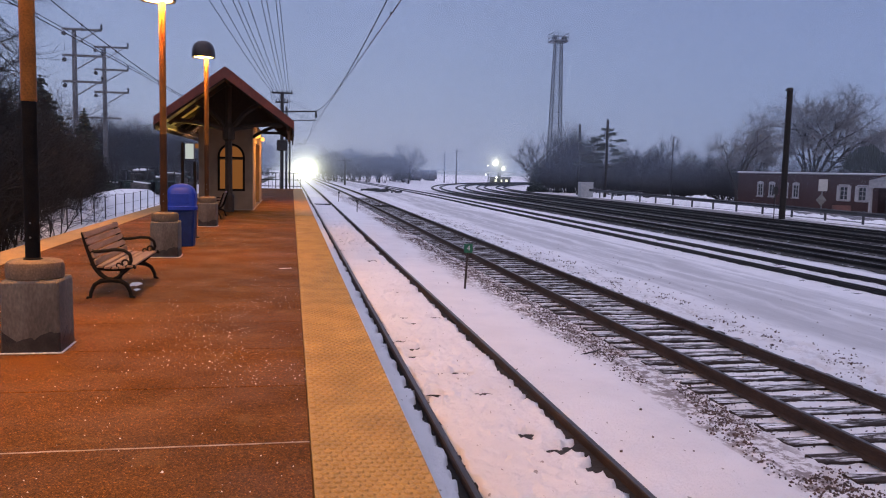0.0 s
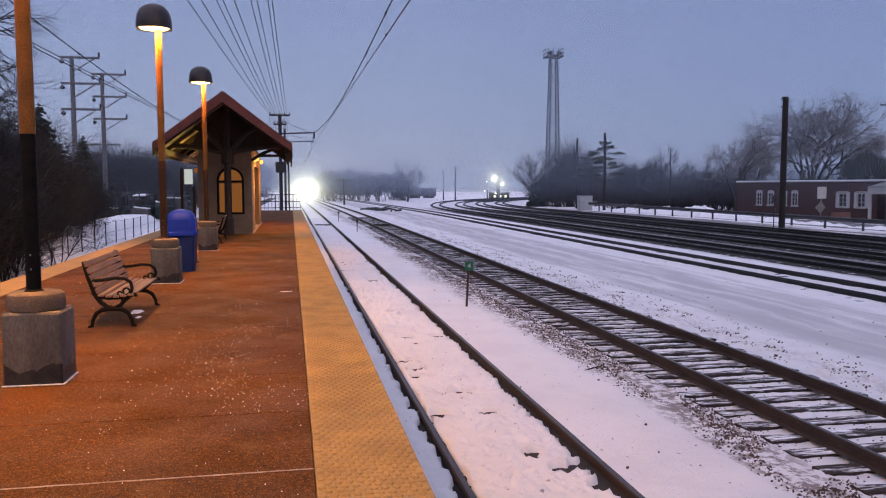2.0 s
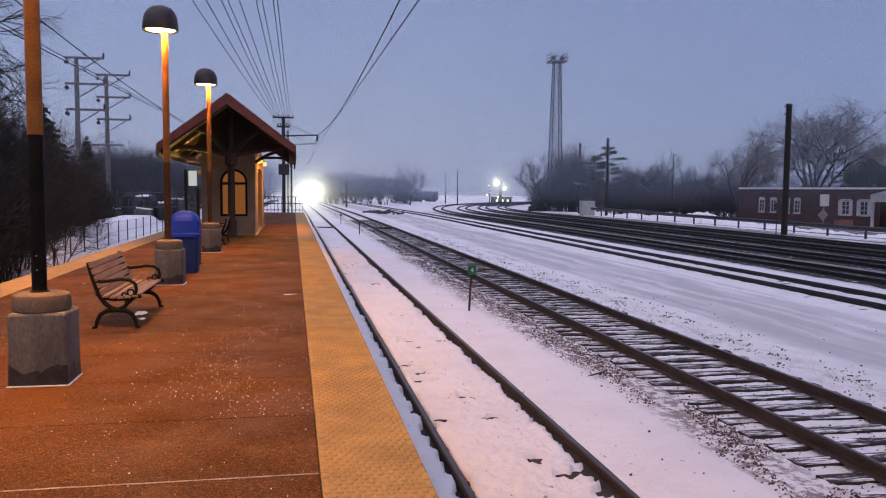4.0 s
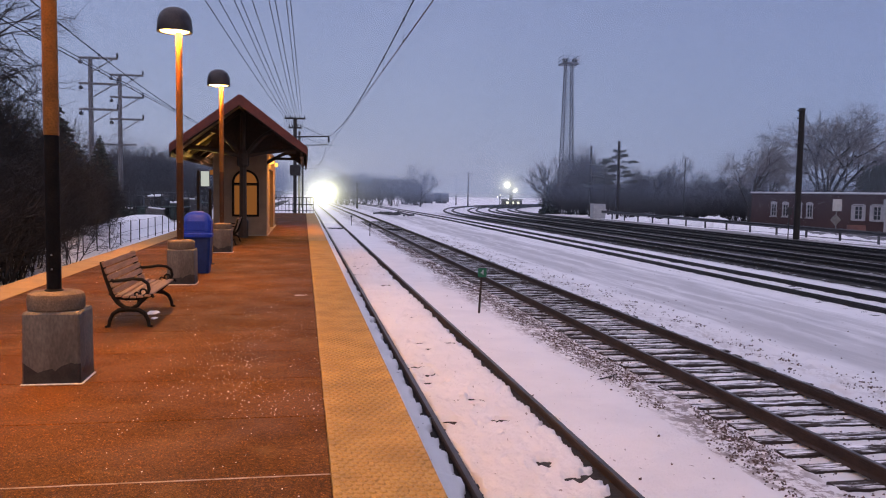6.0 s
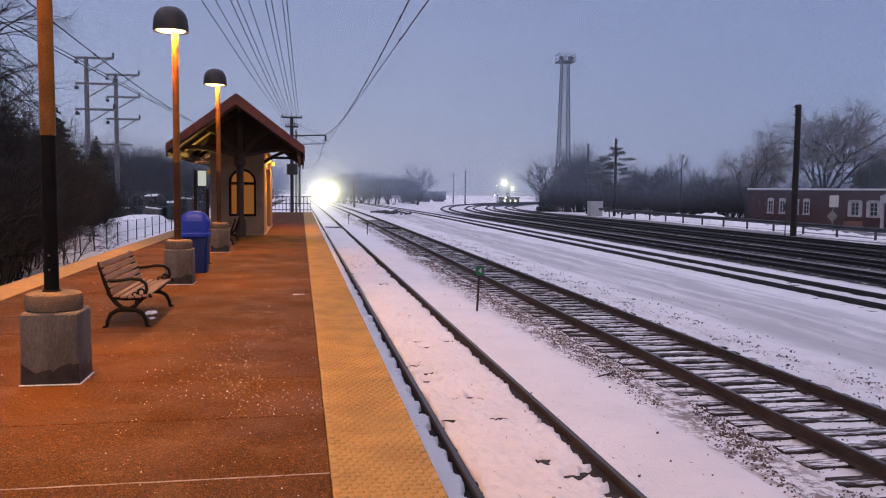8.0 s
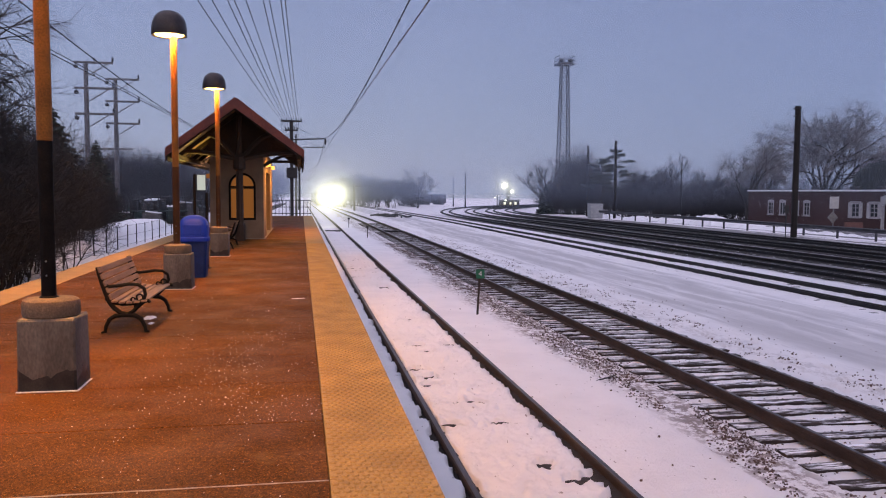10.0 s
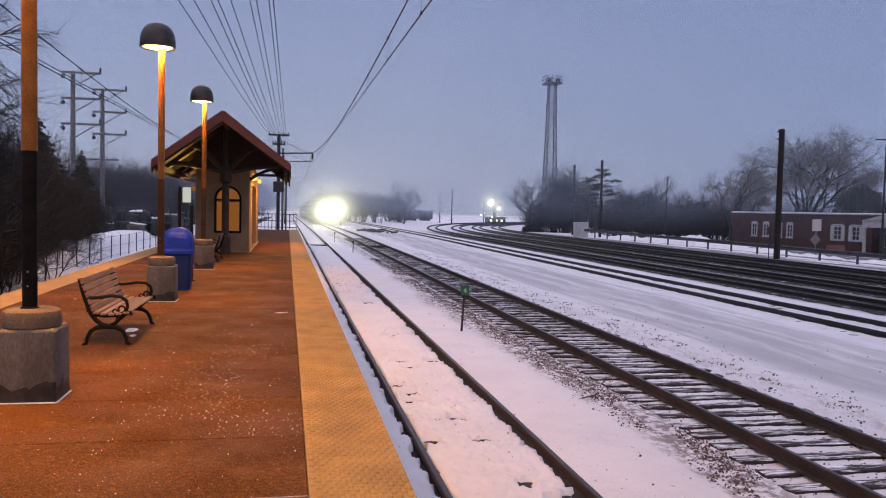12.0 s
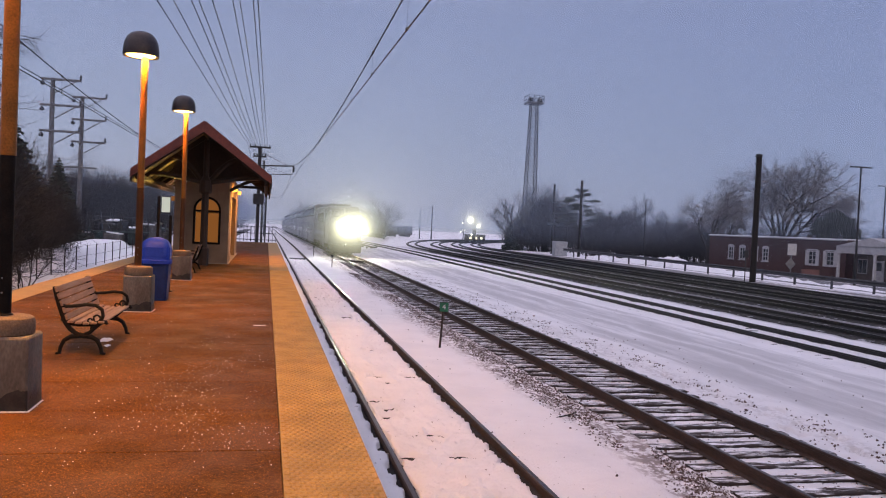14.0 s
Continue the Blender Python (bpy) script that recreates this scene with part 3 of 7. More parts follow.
def build_ground():
    xs = [-2500, -1200, -600, -300, -160, -100, -70, -50] + list(np.arange(-40, -8, 1.6)) + [-8, -7, -6, -5.4, -4.9, -3, -1, 0.2, 0.56]
    xs += list(np.arange(0.62, 3.05, 0.034)) + list(np.arange(3.06, 9.5, 0.062)) + list(np.arange(9.5, 18, 0.3)) + list(np.arange(18, 44, 0.9)) + [46, 50, 55, 62, 70, 85, 110, 150, 220, 350, 700, 1400, 2500]
    ys = [-300, -120, -60, -30, -15, -6, 0] + list(np.arange(2.6, 13, 0.045)) + list(np.arange(13, 24, 0.09)) + list(np.arange(24, 62, 0.32)) + list(np.arange(62, 130, 2.0)) + list(np.arange(130, 320, 8)) + [340, 380, 440, 520, 640, 800, 1100, 1600, 2600, 4000]
    geo = Geo()
    nx = len(xs)
    geo.v = [(x, y, ground_height(x, y)) for y in ys for x in xs]
    geo.f = [(j * nx + i, j * nx + i + 1, (j + 1) * nx + i + 1, (j + 1) * nx + i) for j in range(len(ys) - 1) for i in range(nx - 1)]
    me = geo.mesh("ground", SNOW)
    me.shade_smooth()
    tagged(part("ground", me, SNOW), "snow-covered ground with wheel ruts and dirt", "ground", kind="structure")


build_ground()

# ---- the island platform ----
PL, PR = -5.0, 0.61
Y0, Y1 = -10.0, 58.6


def build_platform():
    p = thing("platform", "brown aggregate concrete station platform with yellow edges", "platform", kind="structure")
    g = Geo()
    g.box((PL + PR) / 2, (Y0 + Y1) / 2, -0.21, PR - PL - 0.006, Y1 - Y0, 0.30, 0.015)
    part("edge_beam", g, CONC_EDGE, p, "grey concrete platform edge")
    g = Geo()
    g.box((PL + PR) / 2 - 0.0, (Y0 + Y1) / 2, -0.95, PR - PL - 1.1, Y1 - Y0 - 0.3, 1.24)
    part("support_wall", g, CONC_EDGE, p)
    return p


PLATFORM = build_platform()


# ---- tracks ----
RAIL_PROFILE = [(-0.07, -0.17), (0.07, -0.17), (0.07, -0.158), (0.012, -0.14), (0.012, -0.048), (0.036, -0.036), (0.036, -0.006), (0.03, 0.0),
                (-0.03, 0.0), (-0.036, -0.006), (-0.036, -0.036), (-0.012, -0.048), (-0.012, -0.14), (-0.07, -0.158)]


def rail_geo(x0, off, ys, z, profile):
    rings = []
    for y in ys:
        xa, xb = bend(x0, y - 0.5), bend(x0, y + 0.5)
        a = math.atan2(xb - xa, 1.0)
        cx = bend(x0, y) + off * math.cos(a)
        cy = y - off * math.sin(a)
        rings.append([(cx + px * math.cos(a), cy - px * math.sin(a), z + drop(y) + pz) for px, pz in profile])
    return Geo().loft(rings)


def build_track(x0, y_from, y_to, z, label, tie_near=None, tie_mat=TIE, bed=None):
    t = thing("railroad_track", label, "railroad track", kind="structure")
    ys = [y_from] + [v for v in np.arange(-20, 80, 8.0) if y_from < v < y_to] + [v for v in np.arange(80, 320, 8.0) if v < y_to] + [v for v in np.arange(320, 900, 40.0) if v < y_to] + [y_to]
    for off in (-0.7525, 0.7525):
        r = part("rail", rail_geo(x0, off, ys, z, RAIL_PROFILE), RAIL_DARK if x0 > 10 else RAIL_RUST, t, smooth=False)
        part("rail_head", rail_geo(x0, off, ys, z + 0.002, [(-0.028, -0.004), (0.028, -0.004), (0.024, 0.001), (-0.024, 0.001)]), RAIL_HEAD, r, "worn shiny running surface")
    if bed:
        near = [y for y in ys if y <= 96] if x0 > 18 else ys
        if x0 > 18:
            # strips made wide enough to show as dark lines from the camera
            part("ballast_bed", rail_geo(x0, 0.0, [y for y in ys if y >= 96], z, [(-0.99, -0.30), (-0.52, -0.30), (-0.54, -0.165), (-0.97, -0.165)]), BALLAST_BARE, t, "dark strip along a rail")
            part("ballast_bed", rail_geo(x0, 0.0, [y for y in ys if y >= 96], z, [(0.52, -0.30), (0.99, -0.30), (0.97, -0.165), (0.54, -0.165)]), BALLAST_BARE, t, "dark strip along a rail")
        ys = near
        part("ballast_bed", rail_geo(x0, 0.0, ys, z, [(-bed, -0.30), (bed, -0.30), (bed - 0.35, -0.165), (-bed + 0.35, -0.165)]), BALLAST, t, "dark stone ballast")
    return t


TRACK_1 = build_track(2.225, -20, 700, RAIL_Z, "railroad track nearly buried in snow beside the platform")
# dark bed under the snow, showing in the gaps beside the rails
part("ballast_bed", rail_geo(2.225, 0.0, [-20, 0, 20, 40, 62], RAIL_Z, [(-1.02, -0.24), (1.02, -0.24), (1.0, -0.118), (-1.0, -0.118)]), BALLAST_BARE, TRACK_1, "bare dark ballast along the rail")
TRACK_2 = build_track(6.67, -20, 800, RAIL_Z, "rusty railroad track on snowy wooden ties")
TRACK_LEFT = build_track(-6.6, -20, 300, RAIL_Z, "railroad track behind the platform", bed=1.7)
TRACK_3 = build_track(15.75, -5, 500, -1.24, "dark railroad track in a snowy yard")
YARD = []
for x0 in (20.3, 24.3, 28.3, 32.3):
    YARD.append(build_track(x0, 5, 330, -1.27, "yard track on dark cinder ballast", bed=1.6))


# ---- the train ----
TRAIN = []


def section(w, z0, z1, r, y, lean=0.0):
    """A rounded body section, across x and z, at y."""
    pts = [(-w, z0), (w, z0), (w + lean, z1 - r)]
    for i in range(1, 5):
        a = math.pi / 2 * i / 5
        pts.append((w - r + r * math.cos(a), z1 - r + r * math.sin(a) * 0.8))
    pts += [(w - r, z1 - r + r * 0.8), (-w + r, z1 - r + r * 0.8)]
    for i in range(4, 0, -1):
        a = math.pi / 2 * i / 5
        pts.append((-w + r - r * math.cos(a), z1 - r + r * math.sin(a) * 0.8))
    pts.append((-w - lean, z1 - r))
    return [(x, y, z) for x, z in pts]


def wheelset(parent, y, r=0.5):
    for s in (-1, 1):
        g = Geo()
        rings = []
        for rr, xx in ((r * 0.3, 0.0), (r, 0.0), (r, 0.12), (r + 0.03, 0.14), (r * 0.3, 0.15)):
            rings.append([(s * (0.84 - xx), y + rr * math.cos(a), r + rr * math.sin(a)) for a in [2 * math.pi * k / 16 for k in range(16)]])
        part("wheel", g.loft(rings), TRAIN_DARK, parent)


def truck(parent, y, axle=1.4):
    g = Geo()
    for s in (-1, 1):
        g.box(s * 1.02, y, 0.62, 0.16, axle * 2 + 0.9, 0.34, 0.04)
        for a in (-axle, axle):
            g.box(s * 1.06, y + a, 0.52, 0.2, 0.36, 0.4, 0.05)
    g.box(0, y, 0.66, 2.0, 0.7, 0.3, 0.04)
    f = part("bogie", g, TRAIN_DARK, parent)
    wheelset(f, y - axle)
    wheelset(f, y + axle)


def glare_disc(parent, y, z, amount, R=3.6, x=0.0):
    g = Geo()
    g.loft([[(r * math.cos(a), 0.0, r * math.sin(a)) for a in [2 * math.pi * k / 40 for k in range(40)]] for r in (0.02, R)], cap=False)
    ob = part("lamp_glare", g, glare_material("painted_lamp_glare", (1.0, 0.985, 0.68), amount, R), parent, "glowing disc painting a lamp's glare and halo")
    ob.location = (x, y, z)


def build_locomotive():
    t = thing("locomotive", "grey passenger diesel locomotive with blazing headlights", "locomotive")
    g = Geo()
    g.loft([section(1.10, 0.95, 2.15, 0.30, 0.0), section(1.38, 0.92, 2.75, 0.34, 0.35), section(1.48, 0.9, 3.15, 0.36, 1.1), section(1.52, 0.9, 3.30, 0.36, 1.75),
            section(1.52, 0.9, 4.18, 0.42, 3.0), section(1.54, 0.9, 4.42, 0.45, 3.8), section(1.54, 0.9, 4.45, 0.45, 20.6), section(1.5, 0.95, 4.3, 0.45, 21.0)])
    part("body", g, TRAIN_GREY, t, "grey slant-nosed body", smooth=True)
    g = Geo()
    g.loft([[(-1.56, 4.4, 1.55), (-1.56, 20.2, 1.55), (-1.56, 20.2, 1.95), (-1.56, 4.4, 1.95)], [(-1.535, 4.4, 1.55), (-1.535, 20.2, 1.55), (-1.535, 20.2, 1.95), (-1.535, 4.4, 1.95)]])
    part("stripe", g, TRAIN_BLUE, t, "dark blue side stripe")
    g = Geo()
    for i in range(6):
        g.box(0, 6 + i * 2.3, 4.44, 1.7, 1.5, 0.22, 0.05)
    part("roof_hatch", g, TRAIN_DARK, t, "dark roof hatches and fans")
    for s in (-1, 1):
        g = Geo()
        a = Vector((s * 0.06, 1.86, 3.36)), Vector((s * 1.12, 1.90, 3.30)), Vector((s * 1.08, 2.78, 3.98)), Vector((s * 0.06, 2.74, 4.04))
        off = Vector((0, -0.04, 0.04))
        g.loft([[p for p in a], [p + off for p in a]])
        part("windshield", g, PANE, t, "dark sloped cab window")
        g = Geo()
        g.box(s * 1.53, 3.55, 3.3, 0.05, 0.9, 0.6, 0.02)
        part("cab_window", g, PANE, t)
        g = Geo()
        g.box(s * 1.545, 4.6, 2.4, 0.03, 0.7, 2.0, 0.01)
        part("cab_door", g, TRAIN_DARK, t)
        g = Geo()
        g.tube([(s * 1.6, 4.15, 1.0), (s * 1.62, 4.15, 2.9)], 0.02, 6)
        part("grab_rail", g, GALV, t)
        g = Geo()
        g.box(s * 1.535, 10.5, 3.2, 0.06, 8.0, 0.9, 0.02)
        for i in range(16):
            g.box(s * 1.56, 6.75 + i * 0.5, 3.2, 0.05, 0.07, 0.86)
        part("air_intake", g, TRAIN_DARK, t, "dark louvred intake grille")
        g = Geo()
        g.lathe([(0.13, -0.05), (0.16, 0.0), (0.13, 0.04), (0.02, 0.05)], 16)
        g.v = [(s * 0.95 + x, 0.20 - z, 1.35 + y) for x, y, z in g.v]
        part("ditch_light", g, HEADLIGHT, t, "glaring round ditch light")
    g = Geo()
    g.box(0, 0.62, 2.82, 0.62, 0.4, 0.36, 0.06)
    hl = part("headlight_box", g, TRAIN_DARK, t)
    for s in (-1, 1):
        g = Geo()
        g.lathe([(0.14, -0.04), (0.145, 0.0), (0.1, 0.03), (0.02, 0.04)], 16)
        g.v = [(s * 0.15 + x, 0.42 - z, 2.82 + y) for x, y, z in g.v]
        part("headlight", g, HEADLIGHT, hl, "glaring headlight")
    g = Geo()
    g.prism([(-1.35, 0.18), (1.35, 0.18), (1.42, 0.9), (-1.42, 0.9)], -0.08, 0.25)
    part("pilot", g, TRAIN_DARK, t, "dark pilot plate")
    g = Geo()
    g.box(0, -0.35, 0.85, 0.22, 0.7, 0.26, 0.04)
    part("coupler", g, TRAIN_DARK, t)
    g = Geo()
    g.box(0, 10.5, 0.72, 2.7, 6.0, 0.75, 0.12)
    part("fuel_tank", g, TRAIN_DARK, t)
    truck(t, 3.9)
    truck(t, 17.2)
    # glowing discs ahead of the nose, added to paint the headlights' glare
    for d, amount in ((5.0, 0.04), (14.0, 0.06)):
        glare_disc(t, -d, 2.45 - 0.012 * d, amount)
    TRAIN.append((t, 0.0))


def build_coach():
    t = thing("passenger_coach", "silver double-deck passenger coach with dark window bands", "train car", group="coaches of the train")
    g = Geo()
    g.loft([section(1.50, 0.55, 4.85, 0.40, 0.0), section(1.55, 0.5, 4.93, 0.42, 0.25), section(1.55, 0.5, 4.93, 0.42, 25.65), section(1.50, 0.55, 4.85, 0.40, 25.9)])
    part("body", g, TRAIN_SILVER, t, smooth=True)
    for s in (-1, 1):
        g = Geo()
        g.box(s * 1.555, 12.95, 3.95, 0.03, 24.6, 0.95, 0.01)
        part("window_band", g, IRON, t, "dark upper window band")
        for i in range(11):
            g = Geo()
            g.box(s * 1.573, 2.3 + i * 2.13, 3.95, 0.02, 1.5, 0.66, 0.008)
            part("window", g, PANE, t)
        for i in (0, 1, 2, 4, 5, 6):
            g = Geo()
            g.box(s * 1.56, 4.8 + i * 2.6, 1.72, 0.03, 1.1, 0.6, 0.008)
            part("window", g, PANE, t)
        g = Geo()
        g.box(s * 1.56, 12.6, 1.55, 0.03, 0.9, 1.95, 0.01)
        part("door", g, TRAIN_GREY, t)
        for i in range(3):
            g = Geo()
            g.box(s * 1.556, 12.95, 2.45 + i * 0.13, 0.02, 25.2, 0.05, 0.005)
            part("stripe", g, TRAIN_BLUE, t)
        g = Geo()
        g.box(s * 1.58, 11.6, 2.02, 0.03, 0.16, 0.12, 0.01)
        part("marker_lamp", g, COACH_LAMP, t, "small pale glowing lamp")
    g = Geo()
    g.box(0, -0.25, 2.4, 1.1, 0.5, 3.6, 0.08)
    part("diaphragm", g, TRAIN_DARK, t)
    g = Geo()
    g.box(0, 12.95, 0.45, 2.5, 12.0, 0.5, 0.1)
    part("underframe", g, TRAIN_DARK, t)
    truck(t, 3.3, 1.2)
    truck(t, 22.6, 1.2)
    return t


COACH_LAMP = glow("coach_lamp_glow", (0.8, 1.0, 0.9), 2.5)
build_locomotive()
# separate glowing discs, added to imitate the headlights' glare
GLARE = thing("headlight_beam", "added glowing discs standing in for the headlights' glare", "light beam")
glare_disc(GLARE, 0.0, 0.0, 0.84)
glare_disc(GLARE, -0.4, -0.2, 0.12, 2.6, 0.7)
glare_disc(GLARE, -0.8, 0.3, 0.50, 9.0, 0.9)
coach = build_coach()
TRAIN.append((coach, 21.7))
for i in range(1, 7):
    TRAIN.append((copy_thing(coach, pose(6.67, 100 + i * 27, RAIL_Z)), 21.7 + i * 26.6))


# ---- platform furniture ----
def build_lamp(sleeve):
    label = "dome-topped sodium platform lamp, lit, on a stained concrete pedestal"
    if sleeve:
        label = "sodium platform lamp with a black lower post on a concrete pedestal"
    t = thing("platform_lamp", label, "street lamp", group="lamps along the platform")
    g = Geo()
    rings = []
    for z, h in ((0.0, 0.221), (0.02, 0.225), (0.58, 0.222), (0.60, 0.213)):
        c = h * 0.93
        rings.append([(0.03 + x, y, z) for x, y in ((-h, -c), (-c, -h), (c, -h), (h, -c), (h, c), (c, h), (-c, h), (-h, c))])
    part("pedestal", g.loft(rings), PEDESTAL, t, "stained concrete pedestal")
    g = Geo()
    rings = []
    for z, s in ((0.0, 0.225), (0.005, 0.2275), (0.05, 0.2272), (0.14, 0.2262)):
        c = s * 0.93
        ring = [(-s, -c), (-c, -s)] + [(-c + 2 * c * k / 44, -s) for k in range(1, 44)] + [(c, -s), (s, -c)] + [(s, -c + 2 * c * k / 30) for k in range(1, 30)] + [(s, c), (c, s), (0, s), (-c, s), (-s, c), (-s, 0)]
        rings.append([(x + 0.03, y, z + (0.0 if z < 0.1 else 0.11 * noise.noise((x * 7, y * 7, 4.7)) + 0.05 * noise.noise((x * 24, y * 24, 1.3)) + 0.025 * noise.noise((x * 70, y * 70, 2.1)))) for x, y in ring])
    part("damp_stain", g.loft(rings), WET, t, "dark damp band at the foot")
    g = Geo()
    g.box(0.03, -0.238, 0.006, 0.47, 0.022, 0.010, 0.004)
    g.box(0.268, -0.02, 0.005, 0.02, 0.44, 0.008, 0.004)
    part("salt_rim", g, SALT, t, "pale crust of salt along the foot")
    g = Geo()
    g.lathe([(0.21, 0.595), (0.225, 0.61), (0.227, 0.70), (0.216, 0.735), (0.19, 0.75), (0.05, 0.755)], 28, 0.015)
    part("pedestal_cap", g, PED_CAP, t, "rounded concrete cap", smooth=True)
    g = Geo()
    g.lathe([(0.052 if sleeve else 0.056, 0.74), (0.052 if sleeve else 0.056, 2.05), (0.062 if sleeve else 0.056, 2.06), (0.058 if sleeve else 0.053, 4.225)], 16)
    part("post", g, POST_BROWN, t, smooth=True)
    g = Geo()
    g.lathe([(0.075, 0.745), (0.075, 0.76), (0.0585, 0.77), (0.0585, 2.04), (0.0575, 2.058)], 16)
    # plain posts: fading lamplight painted in as a darker lower half
    part("post_sleeve", g, POST_BLACK if sleeve else POST_DIM, t, smooth=True)
    g = Geo()
    for a in range(4):
        for z in (0.94, 1.06):
            g.lathe([(0.009, 0), (0.006, 0.004)], 6, 0, 0, 0)
            n = 12
            for i in range(len(g.v) - n, len(g.v)):
                x, y, zz = g.v[i]
                an = math.pi / 2 * a - math.pi / 2
                r = (0.058 if sleeve else 0.066) + zz
                g.v[i] = (r * math.cos(an) - x * math.sin(an), r * math.sin(an) + x * math.cos(an), z + y)
    part("bolts", g, GALV, t)
    g = Geo()
    prof_out = [(0.282, 4.235), (0.288, 4.25), (0.287, 4.34), (0.272, 4.45), (0.236, 4.54), (0.175, 4.605), (0.095, 4.64), (0.01, 4.648)]
    prof_in = [(0.01, 4.48), (0.16, 4.45), (0.25, 4.36), (0.272, 4.243)]
    n = 28
    g.loft([[(-0.065 + r * math.cos(2 * math.pi * k / n), r * math.sin(2 * math.pi * k / n), z) for k in range(n)] for r, z in prof_in + prof_out], cap=False)
    part("dome", g, DOME, t, "dark brown metal dome", smooth=True)
    g = Geo()
    g.lathe([(0.245, 4.275), (0.225, 4.245), (0.13, 4.225), (0.02, 4.22)], 24, -0.065)
    part("lens", g, BULB, t, "glowing orange lens", smooth=True)
    return t


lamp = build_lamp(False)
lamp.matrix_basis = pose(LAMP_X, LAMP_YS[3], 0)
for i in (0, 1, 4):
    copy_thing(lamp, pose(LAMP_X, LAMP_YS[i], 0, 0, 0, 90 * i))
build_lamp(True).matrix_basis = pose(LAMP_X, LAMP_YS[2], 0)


def arc(cx, cz, r, a0, a1, n=8):
    return [(cx + r * math.cos(radians(a0 + (a1 - a0) * i / n)), cz + r * math.sin(radians(a0 + (a1 - a0) * i / n))) for i in range(n + 1)]


def build_bench():
    """Faces +x; its ends stand at y = 0 and y = 1.62."""
    t = thing("bench", "weathered wooden slat bench with black cast-iron ends", "bench", group="platform benches")

    for y in (0.03, 1.62):
        g = Geo()
        back = [(-0.245, 0.885), (-0.225, 0.80), (-0.185, 0.66), (-0.14, 0.53), (-0.10, 0.42), (-0.04, 0.33), (0.04, 0.27), (0.12, 0.25)]
        g.tube([(x, y, z) for x, z in back], [0.030, 0.034, 0.036, 0.038, 0.036, 0.032, 0.030, 0.030], 8)
        seat = [(-0.15, 0.47), (-0.06, 0.415), (0.06, 0.392), (0.22, 0.398), (0.34, 0.425), (0.40, 0.43), (0.415, 0.40)]
        g.tube([(x, y, z) for x, z in seat], [0.03, 0.032, 0.03, 0.03, 0.03, 0.026, 0.02], 8)
        g.tube([(x, y, z) for x, z in [(0.33, 0.41), (0.26, 0.35), (0.20, 0.29), (0.12, 0.25)]], 0.026, 8)
        legs = [(-0.215, 0.008), (-0.165, 0.02), (-0.155, 0.09), (-0.11, 0.185), (-0.03, 0.235), (0.10, 0.248), (0.22, 0.235), (0.30, 0.185), (0.345, 0.09), (0.355, 0.02), (0.405, 0.008)]
        g.tube([(x, y, z) for x, z in legs], [0.016, 0.026, 0.026, 0.029, 0.032, 0.034, 0.032, 0.029, 0.026, 0.026, 0.016], 8)
        arm = [(-0.185, 0.655), (-0.10, 0.625), (0.02, 0.635), (0.15, 0.655), (0.27, 0.645), (0.345, 0.59), (0.36, 0.51), (0.335, 0.44)]
        g.tube([(x, y, z) for x, z in arm], 0.023, 8)
        g.tube([(x, y, z) for x, z in arc(0.285, 0.475, 0.042, -80, 230, 10)], 0.013, 6)
        g.tube([(x, y, z) for x, z in arc(0.20, 0.445, 0.028, 0, 250, 8)], 0.011, 6)
        part("iron_end", g, IRON, t, "black scrolled cast-iron end frame", smooth=True)
    g = Geo()
    g.tube([(0.10, 0.03, 0.24), (0.10, 1.62, 0.24)], 0.012, 6)
    part("tie_rod", g, IRON, t)
    for i in range(5):
        g = Geo()
        x = -0.03 + i * 0.094
        g.box(x, 0.825, 0.432 - 0.02 * math.sin(i / 4 * math.pi), 0.076, 1.70, 0.028, 0.006)
        part("seat_slat", g, BENCH_WOOD, t)
    for i in range(5):
        g = Geo()
        z = 0.49 + i * 0.09
        g.box(-0.082 - i * 0.0335, 0.825, z, 0.024, 1.70, 0.074, 0.006, Matrix.Rotation(radians(-20), 3, "Y"))
        part("back_slat", g, BENCH_WOOD, t)
    return t


bench = build_bench()
bench.matrix_basis = pose(-2.25, 10.17, 0) @ Matrix.Diagonal((0.86, 1.05, 0.87, 1))
copy_thing(bench, pose(-2.25, 26.0, 0, 0, 0, 180))


def build_snow_pat(x, y, sx, sy, h, seed):
    t = thing("snow_patch", "small leftover patch of old snow on the platform", "snow", x, y, 0.002)
    g = Geo()
    rr = random.Random(seed)
    ph = [rr.uniform(0, 6) for _ in range(3)]
    rings = []
    for k, (s, z) in enumerate(((1.0, 0.0), (0.86, h * 0.6), (0.5, h * 0.95), (0.05, h))):
        rings.append([(sx * s * (1 + 0.22 * math.sin(3 * a + ph[0]) + 0.12 * math.sin(7 * a + ph[1])) * math.cos(a), sy * s * (1 + 0.2 * math.sin(4 * a + ph[2])) * math.sin(a), z) for a in [2 * math.pi * i / 22 for i in range(22)]])
    part("snow", g.loft(rings), SNOW_PLAIN, t, smooth=True)


build_snow_pat(-2.10, 11.3, 0.07, 0.16, 0.02, 1)
build_snow_pat(-2.0, 10.85, 0.035, 0.08, 0.01, 2)
build_snow_pat(-0.22, 13.0, 0.10, 0.035, 0.001, 3)


